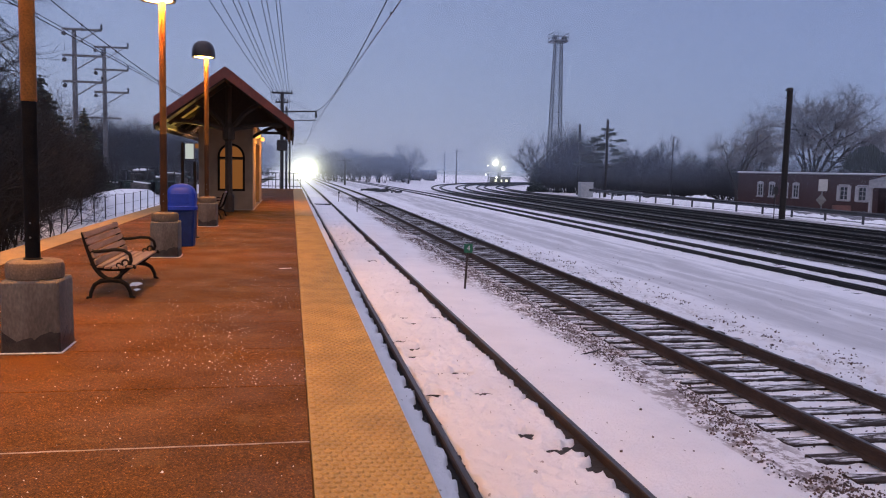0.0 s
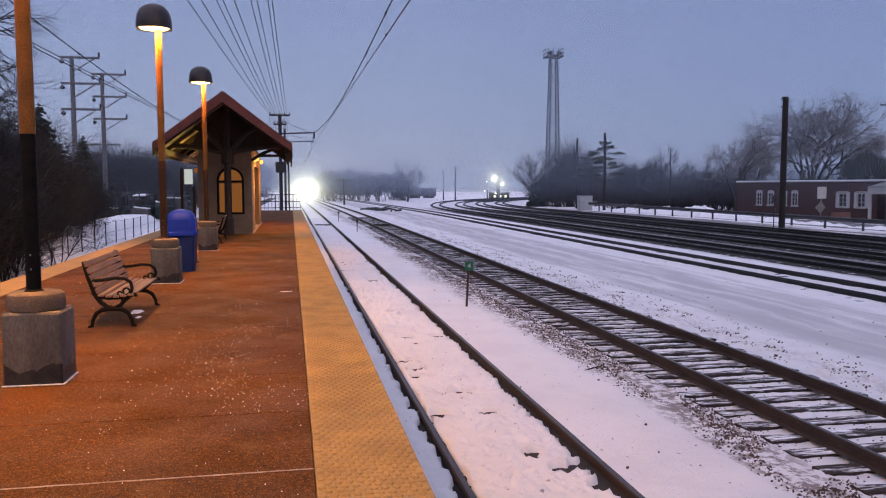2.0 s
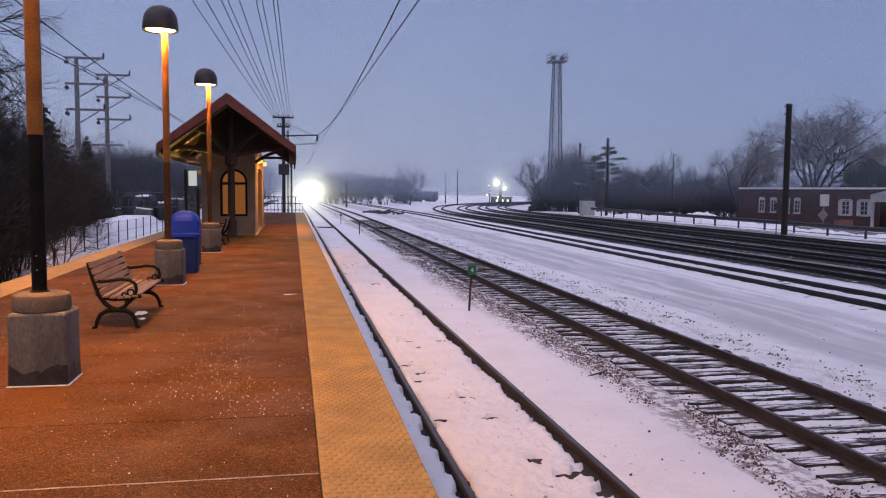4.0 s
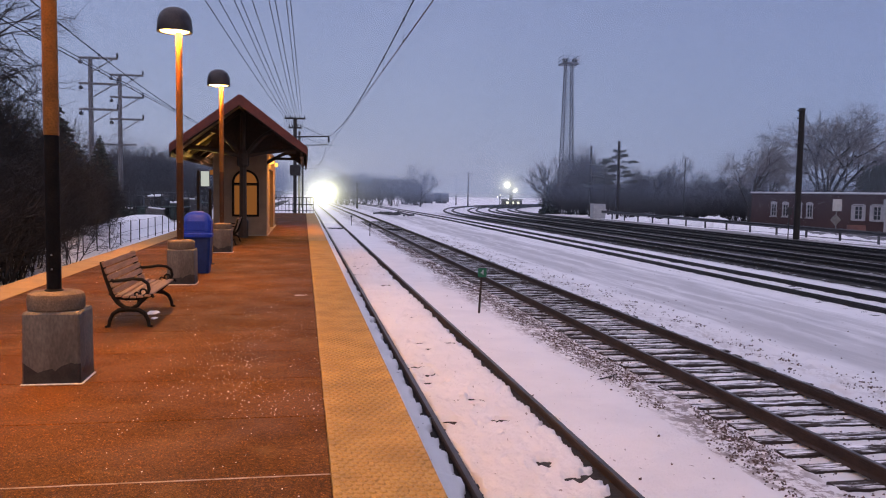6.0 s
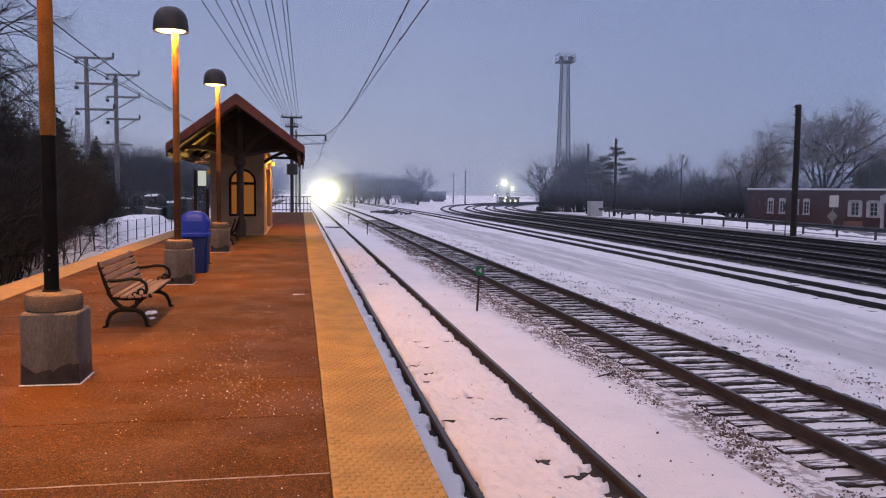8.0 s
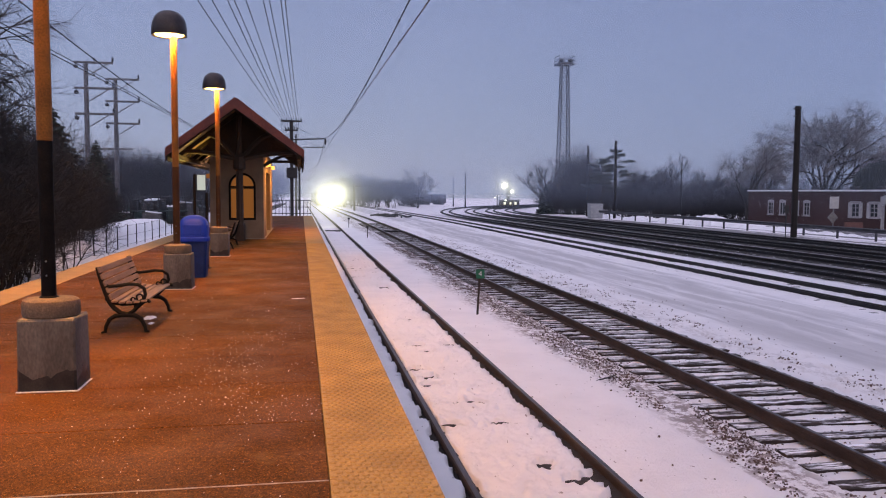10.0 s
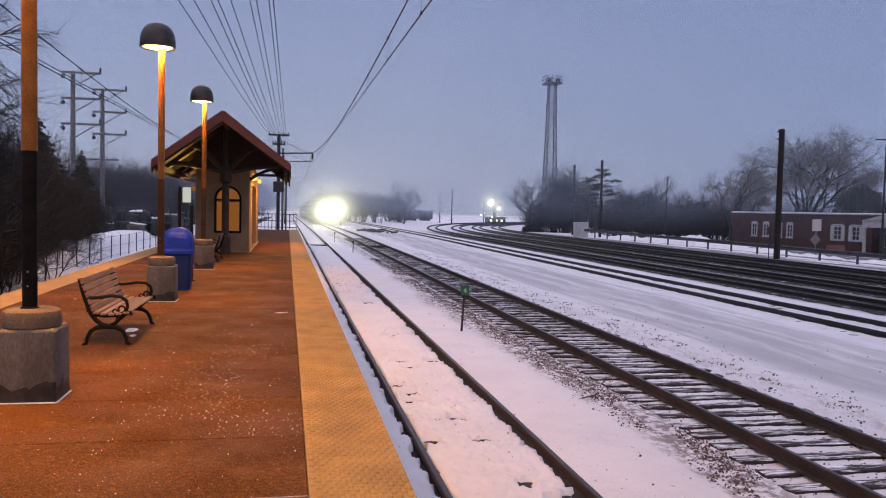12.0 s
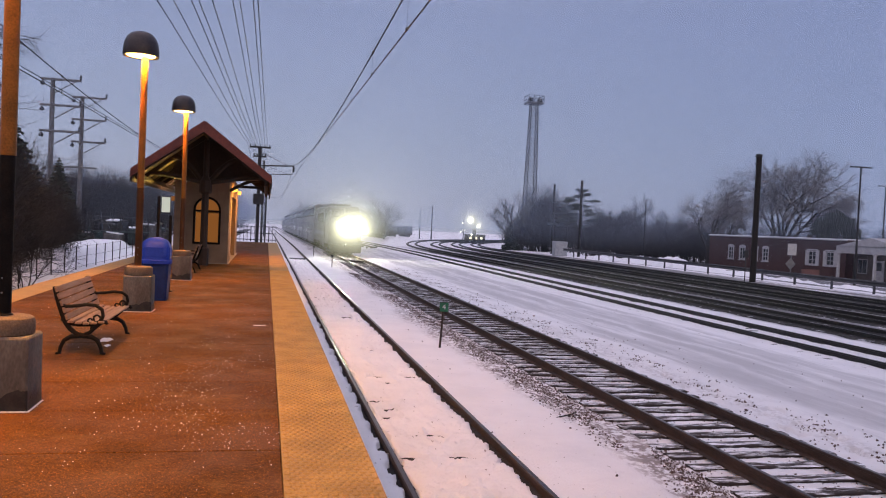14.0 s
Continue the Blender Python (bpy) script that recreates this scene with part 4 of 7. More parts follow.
def build_bin():
    t = thing("litter_bin", "blue plastic litter bin with a domed lid", "trash bin", -2.19, 16.55, 0)
    g = Geo()
    rings = []
    for z, h in ((0.0, 0.22), (0.02, 0.225), (0.66, 0.262), (0.70, 0.262)):
        c = h * 0.82
        rings.append([(-h, -c, z), (-c, -h, z), (c, -h, z), (h, -c, z), (h, c, z), (c, h, z), (-c, h, z), (-h, c, z)])
    part("bin_body", g.loft(rings), BIN_DARK, t, "dark blue tapered body")
    g = Geo()
    rings = []
    for z, h in ((0.69, 0.272), (0.70, 0.285), (0.76, 0.285), (0.775, 0.268), (1.0, 0.262), (1.09, 0.235), (1.15, 0.18), (1.185, 0.10), (1.195, 0.02)):
        ring = []
        for k in range(28):
            a = 2 * math.pi * k / 28
            ca, sa = math.cos(a), math.sin(a)
            p = 5.0
            r = h / (abs(ca) ** p + abs(sa) ** p) ** (1 / p)
            ring.append((r * ca, r * sa, z))
        rings.append(ring)
    lid = part("lid", g.loft(rings), BIN_BLUE, t, "bright blue domed lid", smooth=True)
    g = Geo()
    g.box(0.262, 0.0, 0.92, 0.016, 0.34, 0.19, 0.006)
    part("flap", g, BIN_BLUE, lid)
    g = Geo()
    g.box(0.0, -0.262, 0.92, 0.34, 0.016, 0.19, 0.006)
    part("flap", g, BIN_BLUE, lid)


build_bin()


def build_info_sign():
    t = thing("platform_sign", "small pale lit display sign on two black posts", "sign", -2.28, 18.3, 0)
    for x, h in ((-0.11, 2.02), (0.14, 1.62)):
        g = Geo()
        g.box(x, 0, h / 2, 0.06, 0.06, h, 0.008)
        part("post", g, IRON, t)
        g = Geo()
        g.box(x, 0, 0.01, 0.16, 0.16, 0.02, 0.004)
        part("foot_plate", g, IRON, t)
    g = Geo()
    g.box(0.035, -0.01, 1.84, 0.20, 0.05, 0.35, 0.01)
    pn = part("panel", g, DARK_STEEL, t)
    g = Geo()
    g.box(0.035, -0.038, 1.84, 0.17, 0.012, 0.32, 0.004)
    part("display", g, glow("display_glow", (0.95, 1.0, 0.86), 0.62), pn, "pale lit display face")


build_info_sign()


# ---- the shelter ----
def arch_outline(w, z0, z1):
    """A window outline with a round head, in x and z."""
    return [(-w, z0), (w, z0)] + [(w * math.cos(radians(a)), z1 - w + w * math.sin(radians(a))) for a in range(0, 181, 15)]


def build_shelter():
    t = thing("platform_shelter", "tan stucco platform shelter with a red gabled roof", "shelter", -2.17, 29.3, 0)
    WL, W, D, H = 1.09, 0.72, 8.6, 3.1
    # front wall with its arched opening
    ow, oz0, oz1 = 0.43, 0.70, 2.28
    th = 0.16
    g = Geo()
    inner = arch_outline(ow, oz0, oz1)
    zh = oz1 - ow
    out = [(-WL, 0), (W, 0)]
    for k in range(0, 181, 15):
        if k <= 45:
            out.append((W, zh + (H - zh) * k / 45))
        elif k <= 135:
            out.append((W - (WL + W) * (k - 45) / 90, H))
        else:
            out.append((-WL, H - (H - zh) * (k - 135) / 45))
    g.loft([[(x, 0, z) for x, z in out], [(x, 0, z) for x, z in inner], [(x, th, z) for x, z in inner], [(x, th, z) for x, z in out], [(x, 0, z) for x, z in out]], cap=False)
    part("front_wall", g, STUCCO, t, "tan stucco wall with an arched window")
    for y, nm in ((D - th, "back_wall"),):
        g = Geo()
        g.box((W - WL) / 2, y + th / 2, H / 2, W + WL, th, H, 0.005)
        part(nm, g, STUCCO, t)
    # side walls with wide openings
    g = Geo()
    g.box(-WL + 0.08, D / 2, H / 2, 0.16, D - 2 * th - 0.01, H, 0.005)
    part("side_wall", g, STUCCO, t)
    g = Geo()
    g.box(W - 0.07, 1.3, H / 2, 0.14, 2.2, H, 0.005)
    g.box(W - 0.07, D - 1.3, H / 2, 0.14, 2.2, H, 0.005)
    g.box(W - 0.07, D / 2, H - 0.35, 0.14, D - 4.8, 0.7, 0.005)
    part("side_wall", g, STUCCO, t, "stucco wall lit orange by a lamp")
    g = Geo()
    g.box((W - WL) / 2, D / 2, 0.012, W + WL + 0.1, D + 0.1, 0.024, 0.004)
    part("plinth", g, CONC_EDGE, t)
    # the window: dark frame, mullion, transom, glass
    g = Geo()
    ring_o = arch_outline(ow + 0.03, oz0 - 0.03, oz1 + 0.03)
    ring_i = arch_outline(ow - 0.04, oz0 + 0.04, oz1 - 0.04)
    n = len(ring_o)
    g.loft([[(x, -0.03, z) for x, z in ring_o], [(x, -0.03, z) for x, z in ring_i], [(x, 0.06, z) for x, z in ring_i], [(x, 0.06, z) for x, z in ring_o], [(x, -0.03, z) for x, z in ring_o]], cap=False)
    wf = part("window", g, IRON, t, "arched window glowing orange")
    g = Geo()
    g.box(0, 0.01, 1.25, 0.04, 0.05, 1.02, 0.006)
    g.box(0, 0.01, oz1 - ow - 0.03, 0.80, 0.05, 0.05, 0.006)
    part("mullion", g, IRON, wf)
    for x in (-0.2, 0.2):
        g = Geo()
        g.box(x, 0.05, 1.24, 0.36, 0.01, 1.02)
        part("pane", g, AMBER_GLASS, wf, "glowing amber pane")
    g = Geo()
    g.prism([(0.38 * math.cos(radians(k)), oz1 - ow + 0.38 * math.sin(radians(k))) for k in range(0, 181, 15)], 0.05, 0.06)
    part("pane", g, AMBER_GLASS, wf, "glowing amber pane")
    # roof: two slopes, fascia, rafters
    RY0, RY1 = -2.7, D + 2.4
    RZ, EZ, EX = 4.47, 2.90, 2.05
    sl = math.atan2(RZ - EZ, EX)
    ln = math.hypot(RZ - EZ, EX)
    for s in (-1, 1):
        g = Geo()
        ox, oz = math.sin(sl) * 0.10 * s, math.cos(sl) * 0.10
        ridge, eave = (0.0, RZ), (s * EX, EZ)
        g.prism([ridge, eave, (eave[0] + ox, eave[1] + oz), (0.0, RZ + 0.125)], RY0, RY1)
        roof = part("roof", g, ROOF_RED, t, "red metal roof slope")
        for i in range(22):
            y = RY0 + 0.25 + i * (RY1 - RY0 - 0.5) / 21
            g = Geo()
            x0, z0 = ox * 1.02, RZ + 0.12
            g.loft([[(s * 0.03 + ox * 0.2, y - 0.02, RZ + 0.115), (s * 0.03 + ox * 0.2, y + 0.02, RZ + 0.115), (s * 0.03 + ox * 0.2, y + 0.02, RZ + 0.15), (s * 0.03 + ox * 0.2, y - 0.02, RZ + 0.15)],
                    [(eave[0] + ox, y - 0.02, eave[1] + oz - 0.01), (eave[0] + ox, y + 0.02, eave[1] + oz - 0.01), (eave[0] + ox, y + 0.02, eave[1] + oz + 0.03), (eave[0] + ox, y - 0.02, eave[1] + oz + 0.03)]])
            part("standing_seam", g, ROOF_RED, roof)
        for y in (RY0 - 0.05, RY1):
            g = Geo()
            g.prism([(0.0, RZ + 0.14), (0.0, RZ - 0.20), (eave[0] + ox * 1.2, eave[1] - 0.16), (eave[0] + ox * 1.2, eave[1] + oz + 0.02)], y, y + 0.05)
            part("bargeboard", g, ROOF_RED, t, "red gable trim board")
        g = Geo()
        g.box(eave[0] + ox * 0.9, (RY0 + RY1) / 2, eave[1] - 0.12, 0.06, RY1 - RY0, 0.36, 0.01)
        part("fascia", g, TIMBER, t, "dark eave board with gutter")
        g = Geo()
        g.prism([(0.0, RZ - 0.005), (s * EX, EZ - 0.005), (s * EX, EZ - 0.03), (0.0, RZ - 0.03)], RY0 + 0.02, RY1 - 0.02)
        part("soffit", g, SOFFIT, t, "tan boarded soffit")
        for i in range(9):
            y = RY0 + 0.12 + i * (RY1 - RY0 - 0.24) / 8
            g = Geo()
            g.prism([(0.0, RZ - 0.035), (s * EX * 0.97, EZ + 0.0), (s * EX * 0.97, EZ - 0.15), (0.0, RZ - 0.22)], y - 0.05, y + 0.05)
            part("rafter", g, TIMBER, t)
    # dark gable infill, set back under the overhang
    g = Geo()
    g.prism([(-1.35, EZ + 0.02), (1.35, EZ + 0.02), (0.9, 3.70), (0.0, 4.36), (-0.9, 3.70)], -0.12, -0.06)
    part("gable_board", g, TIMBER, t, "dark timber gable")
    # post in front with fanned braces
    g = Geo()
    g.lathe([(0.17, 0.0), (0.17, 0.55), (0.15, 0.60), (0.12, 0.62), (0.115, 2.35), (0.20, 2.42), (0.20, 2.80), (0.14, 2.88), (0.10, 2.95), (0.095, 4.15)], 8, 0, -1.15)
    part("column", g, TIMBER, t, "dark timber column")
    for s in (-1, 1):
        for e, (bx, bz) in enumerate(((1.75, 2.98), (1.05, 3.56))):
            pts = [(s * 0.1, -1.15, 2.75)]
            for i in range(1, 7):
                u = i / 6
                pts.append((s * (0.1 + (bx - 0.1) * u), -1.15, 2.75 + (bz - 2.75) * math.sin(u * math.pi / 2)))
            g = Geo()
            g.tube(pts, 0.085, 6)
            part("brace", g, TIMBER, t, "curved timber brace")
        g = Geo()
        g.box(s * 1.95, (RY0 + RY1) / 2, EZ - 0.12, 0.12, RY1 - RY0 - 0.3, 0.18, 0.02)
        part("eave_beam", g, TIMBER, t)
        # lower brackets along the side
        for y in (0.2,) if s > 0 else ():
            pts = [(s * W, y, 2.45)] + [(s * (W + 1.0 * u / 6), y, 2.45 + 0.42 * math.sin(u / 6 * math.pi / 2)) for u in range(1, 7)]
            g = Geo()
            g.tube([(x, y2, z + 0.1) for x, y2, z in pts], 0.06, 6)
            part("bracket", g, TIMBER, t)
            g = Geo()
            g.box(s * 1.45, y, 2.72, 1.0, 0.09, 0.09, 0.01)
            part("bracket_beam", g, TIMBER, t)
    g = Geo()
    g.box(0, (RY0 + RY1) / 2, RZ - 0.13, 0.14, RY1 - RY0 - 0.2, 0.2, 0.01)
    part("ridge_beam", g, TIMBER, t)
    # wall lamps under both eaves; the left rear one is added for the fill
    for s, y, z in ((1, 0.9, 2.62), (1, 2.7, 2.70), (1, 7.1, 2.70), (-1, 0.55, 2.20), (-1, 4.2, 2.18)):
        g = Geo()
        g.box(W + 0.10 if s > 0 else -WL - 0.10, y, z, 0.14, 0.20, 0.16, 0.02)
        part("wall_lamp", g, WALL_BULB if s > 0 else AMBER_GLASS, t, "lit orange wall lamp")
    return t


WALL_BULB = glow("wall_lamp_glow", (1.0, 0.45, 0.08), 2.5)
AMBER_GLASS = glow("amber_lit_glass", (1.0, 0.36, 0.085), 0.24)
build_shelter()
disk_light("shelter_and_fill_light", (-0.50, 32.0, 2.56), (-1.5, 32.2, 0.9), 210, 0.18, (1.0, 0.38, 0.05))
disk_light("shelter_and_fill_light", (-0.50, 36.4, 2.56), (-1.5, 36.4, 0.6), 120, 0.18, (1.0, 0.38, 0.05))
# added fill lamp aimed at the snow bank to brighten it
disk_light("shelter_and_fill_light", (-3.55, 33.5, 2.1), (-9.4, 40.0, -0.8), 260, 0.2, (1.0, 0.55, 0.28))
disk_light("shelter_and_fill_light", (-3.50, 29.75, 2.30), (-3.75, 28.3, 3.6), 48, 0.18, (1.0, 0.64, 0.13))


# ---- poles and wires ----
def sag_line(a, b, sag, n=10):
    a, b = Vector(a), Vector(b)
    return [a.lerp(b, i / n) - Vector((0, 0, sag * 4 * (i / n) * (1 - i / n))) for i in range(n + 1)]


def build_platform_end():
    t = thing("line_pole", "steel line pole with cross-arms at the platform end", "utility pole", -0.78, 58.2, 0)
    g = Geo()
    g.box(0, 0, 2.7, 0.24, 0.26, 7.8, 0.02)
    part("mast", g, DARK_STEEL, t)
    for z, w in ((6.62, 1.45), (5.98, 0.9)):
        g = Geo()
        g.box(0.0, -0.12, z, w, 0.1, 0.12, 0.01)
        arm = part("cross_arm", g, DARK_STEEL, t)
        for i in range(5):
            g = Geo()
            g.lathe([(0.03, 0), (0.05, 0.06), (0.03, 0.16)], 8, -w / 2 + 0.06 + i * (w - 0.12) / 4, -0.12, z + 0.06)
            part("insulator", g, DARK_STEEL, arm)
    g = Geo()
    g.tube([(0, 0, 5.35), (2.4, 0, 5.45)], 0.05, 6)
    g.tube([(0.05, 0, 6.3), (1.9, 0, 5.5)], 0.02, 5)
    part("catenary_arm", g, DARK_STEEL, t)
    g = Geo()
    g.lathe([(0.04, -0.45), (0.07, -0.35), (0.07, -0.1), (0.04, 0)], 8, 2.35, 0, 5.45)
    part("insulator", g, DARK_STEEL, t)
    g = Geo()
    g.box(0.02, -0.2, 3.0, 0.75, 0.2, 0.75, 0.03)
    part("equipment_box", g, DARK_STEEL, t, "dark equipment box")
    g = Geo()
    g.tube([(0.55, 0.1, -1.3), (0.55, 0.1, 4.2)], 0.05, 6)
    part("conduit", g, DARK_STEEL, t)
    # rail across the end of the platform
    f = thing("end_railing", "dark steel railing across the platform end", "railing", 0, 58.4, 0)
    for z in (0.15, 0.6, 1.08):
        g = Geo()
        g.tube([(-4.9, 0, z), (0.55, 0, z)], 0.025, 6)
        part("rail_bar", g, IRON, f)
    for i in range(23):
        g = Geo()
        g.tube([(-4.9 + i * 0.247, 0, 0.0), (-4.9 + i * 0.247, 0, 1.08)], 0.03 if i % 5 == 0 else 0.014, 5)
        part("baluster", g, IRON, f)
    c = thing("equipment_cabinet", "dark equipment cabinet at the platform end", "cabinet", -2.6, 57.2, 0)
    g = Geo()
    g.box(0, 0, 0.6, 0.9, 0.6, 1.2, 0.03)
    part("body", g, DARK_STEEL, c)
    g = Geo()
    g.box(0, -0.31, 0.6, 0.8, 0.02, 1.05, 0.01)
    part("door", g, DARK_STEEL, c)


build_platform_end()


def build_wires():
    xs = [-2.76, -2.39, -1.99, -1.82, -1.52, -1.08, -0.92, -0.63, -0.52]
    for i, x in enumerate(xs):
        w = thing("overhead_wire", "thin dark overhead line wire", "wire", group="line wires over the platform")
        end = (-1.6 + i * 0.163, 58.1, 6.8)
        far = (-1.62 + i * 0.163, 120.0, 6.7)
        at = Vector(end).lerp(Vector((x, 22.5, 6.6)), 2.0)
        pts = [at + Vector((0, 0, 0.1))] + [Vector(end).lerp(Vector((x, 22.5, 6.6)), u) for u in (1.5, 1.0)]
        pts += [Vector((x, 22.5, 6.6)).lerp(Vector(end), u) + Vector((0, 0, -0.10 * math.sin(u * math.pi))) for u in (0.25, 0.5, 0.75)] + [Vector(end)]
        pts += [p for p in sag_line(end, far, 0.5, 5)[1:]]
        g = Geo()
        g.tube(pts, 0.013, 5)
        part("strand", g, WIRE, w)


build_wires()


def build_catenary(x, label, first=5.0):
    """A messenger wire hung between masts, and a contact wire on droppers below it."""
    c = thing("catenary", label, "overhead wire")
    spans = [(first - 74 + 74 * k, first + 74 * k) for k in range(4)]
    mess, cont = [], []

    def zc(y):
        return 5.0 + 0.0105 * y if y < 60 else 5.63 + drop(y)

    for a, b in spans:
        for i in range(24):
            y = a + (b - a) * i / 24
            u = i / 24
            lift = 0.10 + 1.2 * (2 * u - 1) ** 2
            mess.append((x, y, zc(y) + lift))
            cont.append((x, y, zc(y)))
    g = Geo()
    g.tube(mess, 0.017, 5)
    part("messenger_wire", g, WIRE, c)
    g = Geo()
    g.tube(cont, 0.016, 5)
    part("contact_wire", g, CONTACT, c, "polished contact wire")
    g = Geo()
    g.tube([(x + 0.05, y, z + 0.07) for x, y, z in cont], 0.011, 5)
    part("auxiliary_wire", g, WIRE, c)
    for k, (a, b) in enumerate(spans[:4]):
        for i in range(1, 15):
            y = a + (b - a) * i / 15
            u = i / 15
            lift = 0.10 + 1.2 * (2 * u - 1) ** 2
            g = Geo()
            g.tube([(x, y, zc(y)), (x, y, zc(y) + lift)], 0.006, 4)
            g.box(x, y, zc(y) + lift, 0.05, 0.10, 0.08, 0.01)
            g.box(x, y, zc(y) + 0.02, 0.045, 0.09, 0.07, 0.01)
            part("dropper", g, WIRE, c)


CONTACT = mat("polished_copper_wire", (0.10, 0.085, 0.075), (0.07, 0.06, 0.055), scale=8, rough=0.25, metal=0.9, bump=0)
build_catenary(2.18, "catenary wires with droppers over the platform track")
build_catenary(-6.6, "catenary wires with droppers behind the platform", 13.0)


def build_mast(x, y, reach):
    t = thing("catenary_mast", "dark catenary mast with a bracket arm", "utility pole", x, y, -1.4 + drop(y), group="catenary masts")
    g = Geo()
    g.box(0, 0, 4.3, 0.22, 0.24, 8.6, 0.02)
    part("mast", g, DARK_STEEL, t)
    g = Geo()
    g.tube([(0, 0, 7.3), (reach, 0, 7.4)], 0.05, 6)
    g.tube([(0, 0, 8.2), (reach * 0.8, 0, 7.45)], 0.02, 5)
    part("bracket_arm", g, DARK_STEEL, t)


for yy in (79, 153, 227):
    build_mast(-0.6, yy, 2.8)
build_mast(-8.7, 87, 2.2)
build_mast(-8.7, 161, 2.2)


def build_utility_pole(x, y, top, arms, side):
    t = thing("utility_pole", "grey timber power pole with braced cross-arms", "utility pole", x, y, -1.1, group="power poles beside the line")
    g = Geo()
    g.lathe([(0.24, 0), (0.17, top)], 10)
    part("pole", g, POLE_GREY, t, smooth=True)
    for i in range(arms):
        z = top - 0.12 - i * 2.05
        g = Geo()
        g.box(0.65, -0.16, z, 3.0, 0.13, 0.18, 0.01)
        arm = part("cross_arm", g, POLE_GREY, t)
        g = Geo()
        g.tube([(1.85, -0.16, z), (0.15, -0.16, z - 1.1)], 0.05, 5)
        part("arm_brace", g, POLE_GREY, t)
        g = Geo()
        g.lathe([(0.06, 0), (0.1, 0.08), (0.07, 0.2), (0.1, 0.28), (0.05, 0.42)], 8, 2.1, -0.16, z + 0.06)
        part("insulator", g, DARK_STEEL, arm)
        g = Geo()
        g.tube([(-0.70, -0.16, z - 0.05), (-0.72, -0.16, z - 0.25)], 0.03, 5)
        g.lathe([(0.06, -0.50), (0.17, -0.44), (0.19, -0.33), (0.13, -0.22), (0.05, -0.16)], 10, -0.72, -0.16, z)
        part("insulator", g, INSULATOR, arm, "dark hanging insulator")
    if side:
        g = Geo()
        g.box(-0.6, -0.16, top - 6.6, 4.2, 0.13, 0.16, 0.01)
        part("cross_arm", g, POLE_GREY, t)
    return t


build_utility_pole(-17.2, 70, 13.2, 3, False)
build_utility_pole(-17.2, 80.5, 13.3, 3, True)


# ---- plants ----
def grow(geo_limb, geo_twig, rng, p, d, length, radius, level, spread, sides, droop=0.0, kids=(4, 4, 4, 3)):
    """One limb of a bare tree and what grows from it."""
    segs = 4 if level == 0 else 3
    pts, rad = [Vector(p)], [radius]
    dd = Vector(d).normalized()
    for i in range(segs):
        dd = (dd + Vector((rng.gauss(0, 0.13), rng.gauss(0, 0.13), rng.gauss(0, 0.10) + 0.05 - droop))).normalized()
        pts.append(pts[-1] + dd * length / segs)
        rad.append(radius * (1 - 0.62 * (i + 1) / segs))
    (geo_limb if level < 2 else geo_twig).tube(pts, rad, max(3, sides - level), cap=False)
    if level >= len(kids):
        return
    n = kids[level]
    for k in range(n):
        u = 0.35 + 0.65 * (k + rng.random() * 0.8) / n
        u = min(u, 0.999)
        i = min(int(u * segs), segs - 1)
        q = pts[i].lerp(pts[i + 1], u * segs - i)
        axis = dd.orthogonal().normalized()
        axis = Matrix.Rotation(rng.uniform(0, 2 * math.pi), 3, dd) @ axis
        nd = Matrix.Rotation(radians(rng.uniform(*spread)), 3, axis) @ dd
        nd.z += 0.12
        grow(geo_limb, geo_twig, rng, q, nd, length * rng.uniform(0.5, 0.78), max(0.0055, radius * 0.46), level + 1, spread, sides, droop, kids)


def tree_meshes(name, seed, height, kids, stems=1, spread=(22, 55), girth=0.035, twig=TWIG, low=0.32):
    rng = random.Random(seed)
    limb, tw = Geo(), Geo()
    for s in range(stems):
        a = 2 * math.pi * (s + rng.random()) / stems
        lean = 0.0 if stems == 1 else rng.uniform(0.1, 0.5)
        grow(limb, tw, rng, (0.25 * math.cos(a) * (stems > 1), 0.25 * math.sin(a) * (stems > 1), -0.15), (lean * math.cos(a), lean * math.sin(a), 1), height * rng.uniform(0.45, 0.6), height * girth / (1 if stems == 1 else 1.7), 0, spread, 7, 0.0, kids)
    return limb.mesh("trunk", BARK), tw.mesh("crown", twig)


def put_tree(kind, meshes, x, y, z, s, rz, label, category="tree", group="", sz=1.0):
    t = new(kind)
    t.matrix_basis = pose(x, y, z, 0, 0, rz) @ Matrix.Diagonal((s, s, s * sz, 1))
    tagged(t, label, category, group)
    part("trunk", meshes[0], None, t)
    part("crown", meshes[1], None, t)
    return t


TALL = [tree_meshes("tall", 10 + i, 10.0, (6, 6, 5, 5), spread=(20, 55), girth=0.028) for i in range(3)]
SCRUB = [tree_meshes("scrub", 30 + i, 6.0, (6, 6, 5, 3), stems=4, spread=(15, 62), girth=0.018) for i in range(4)]


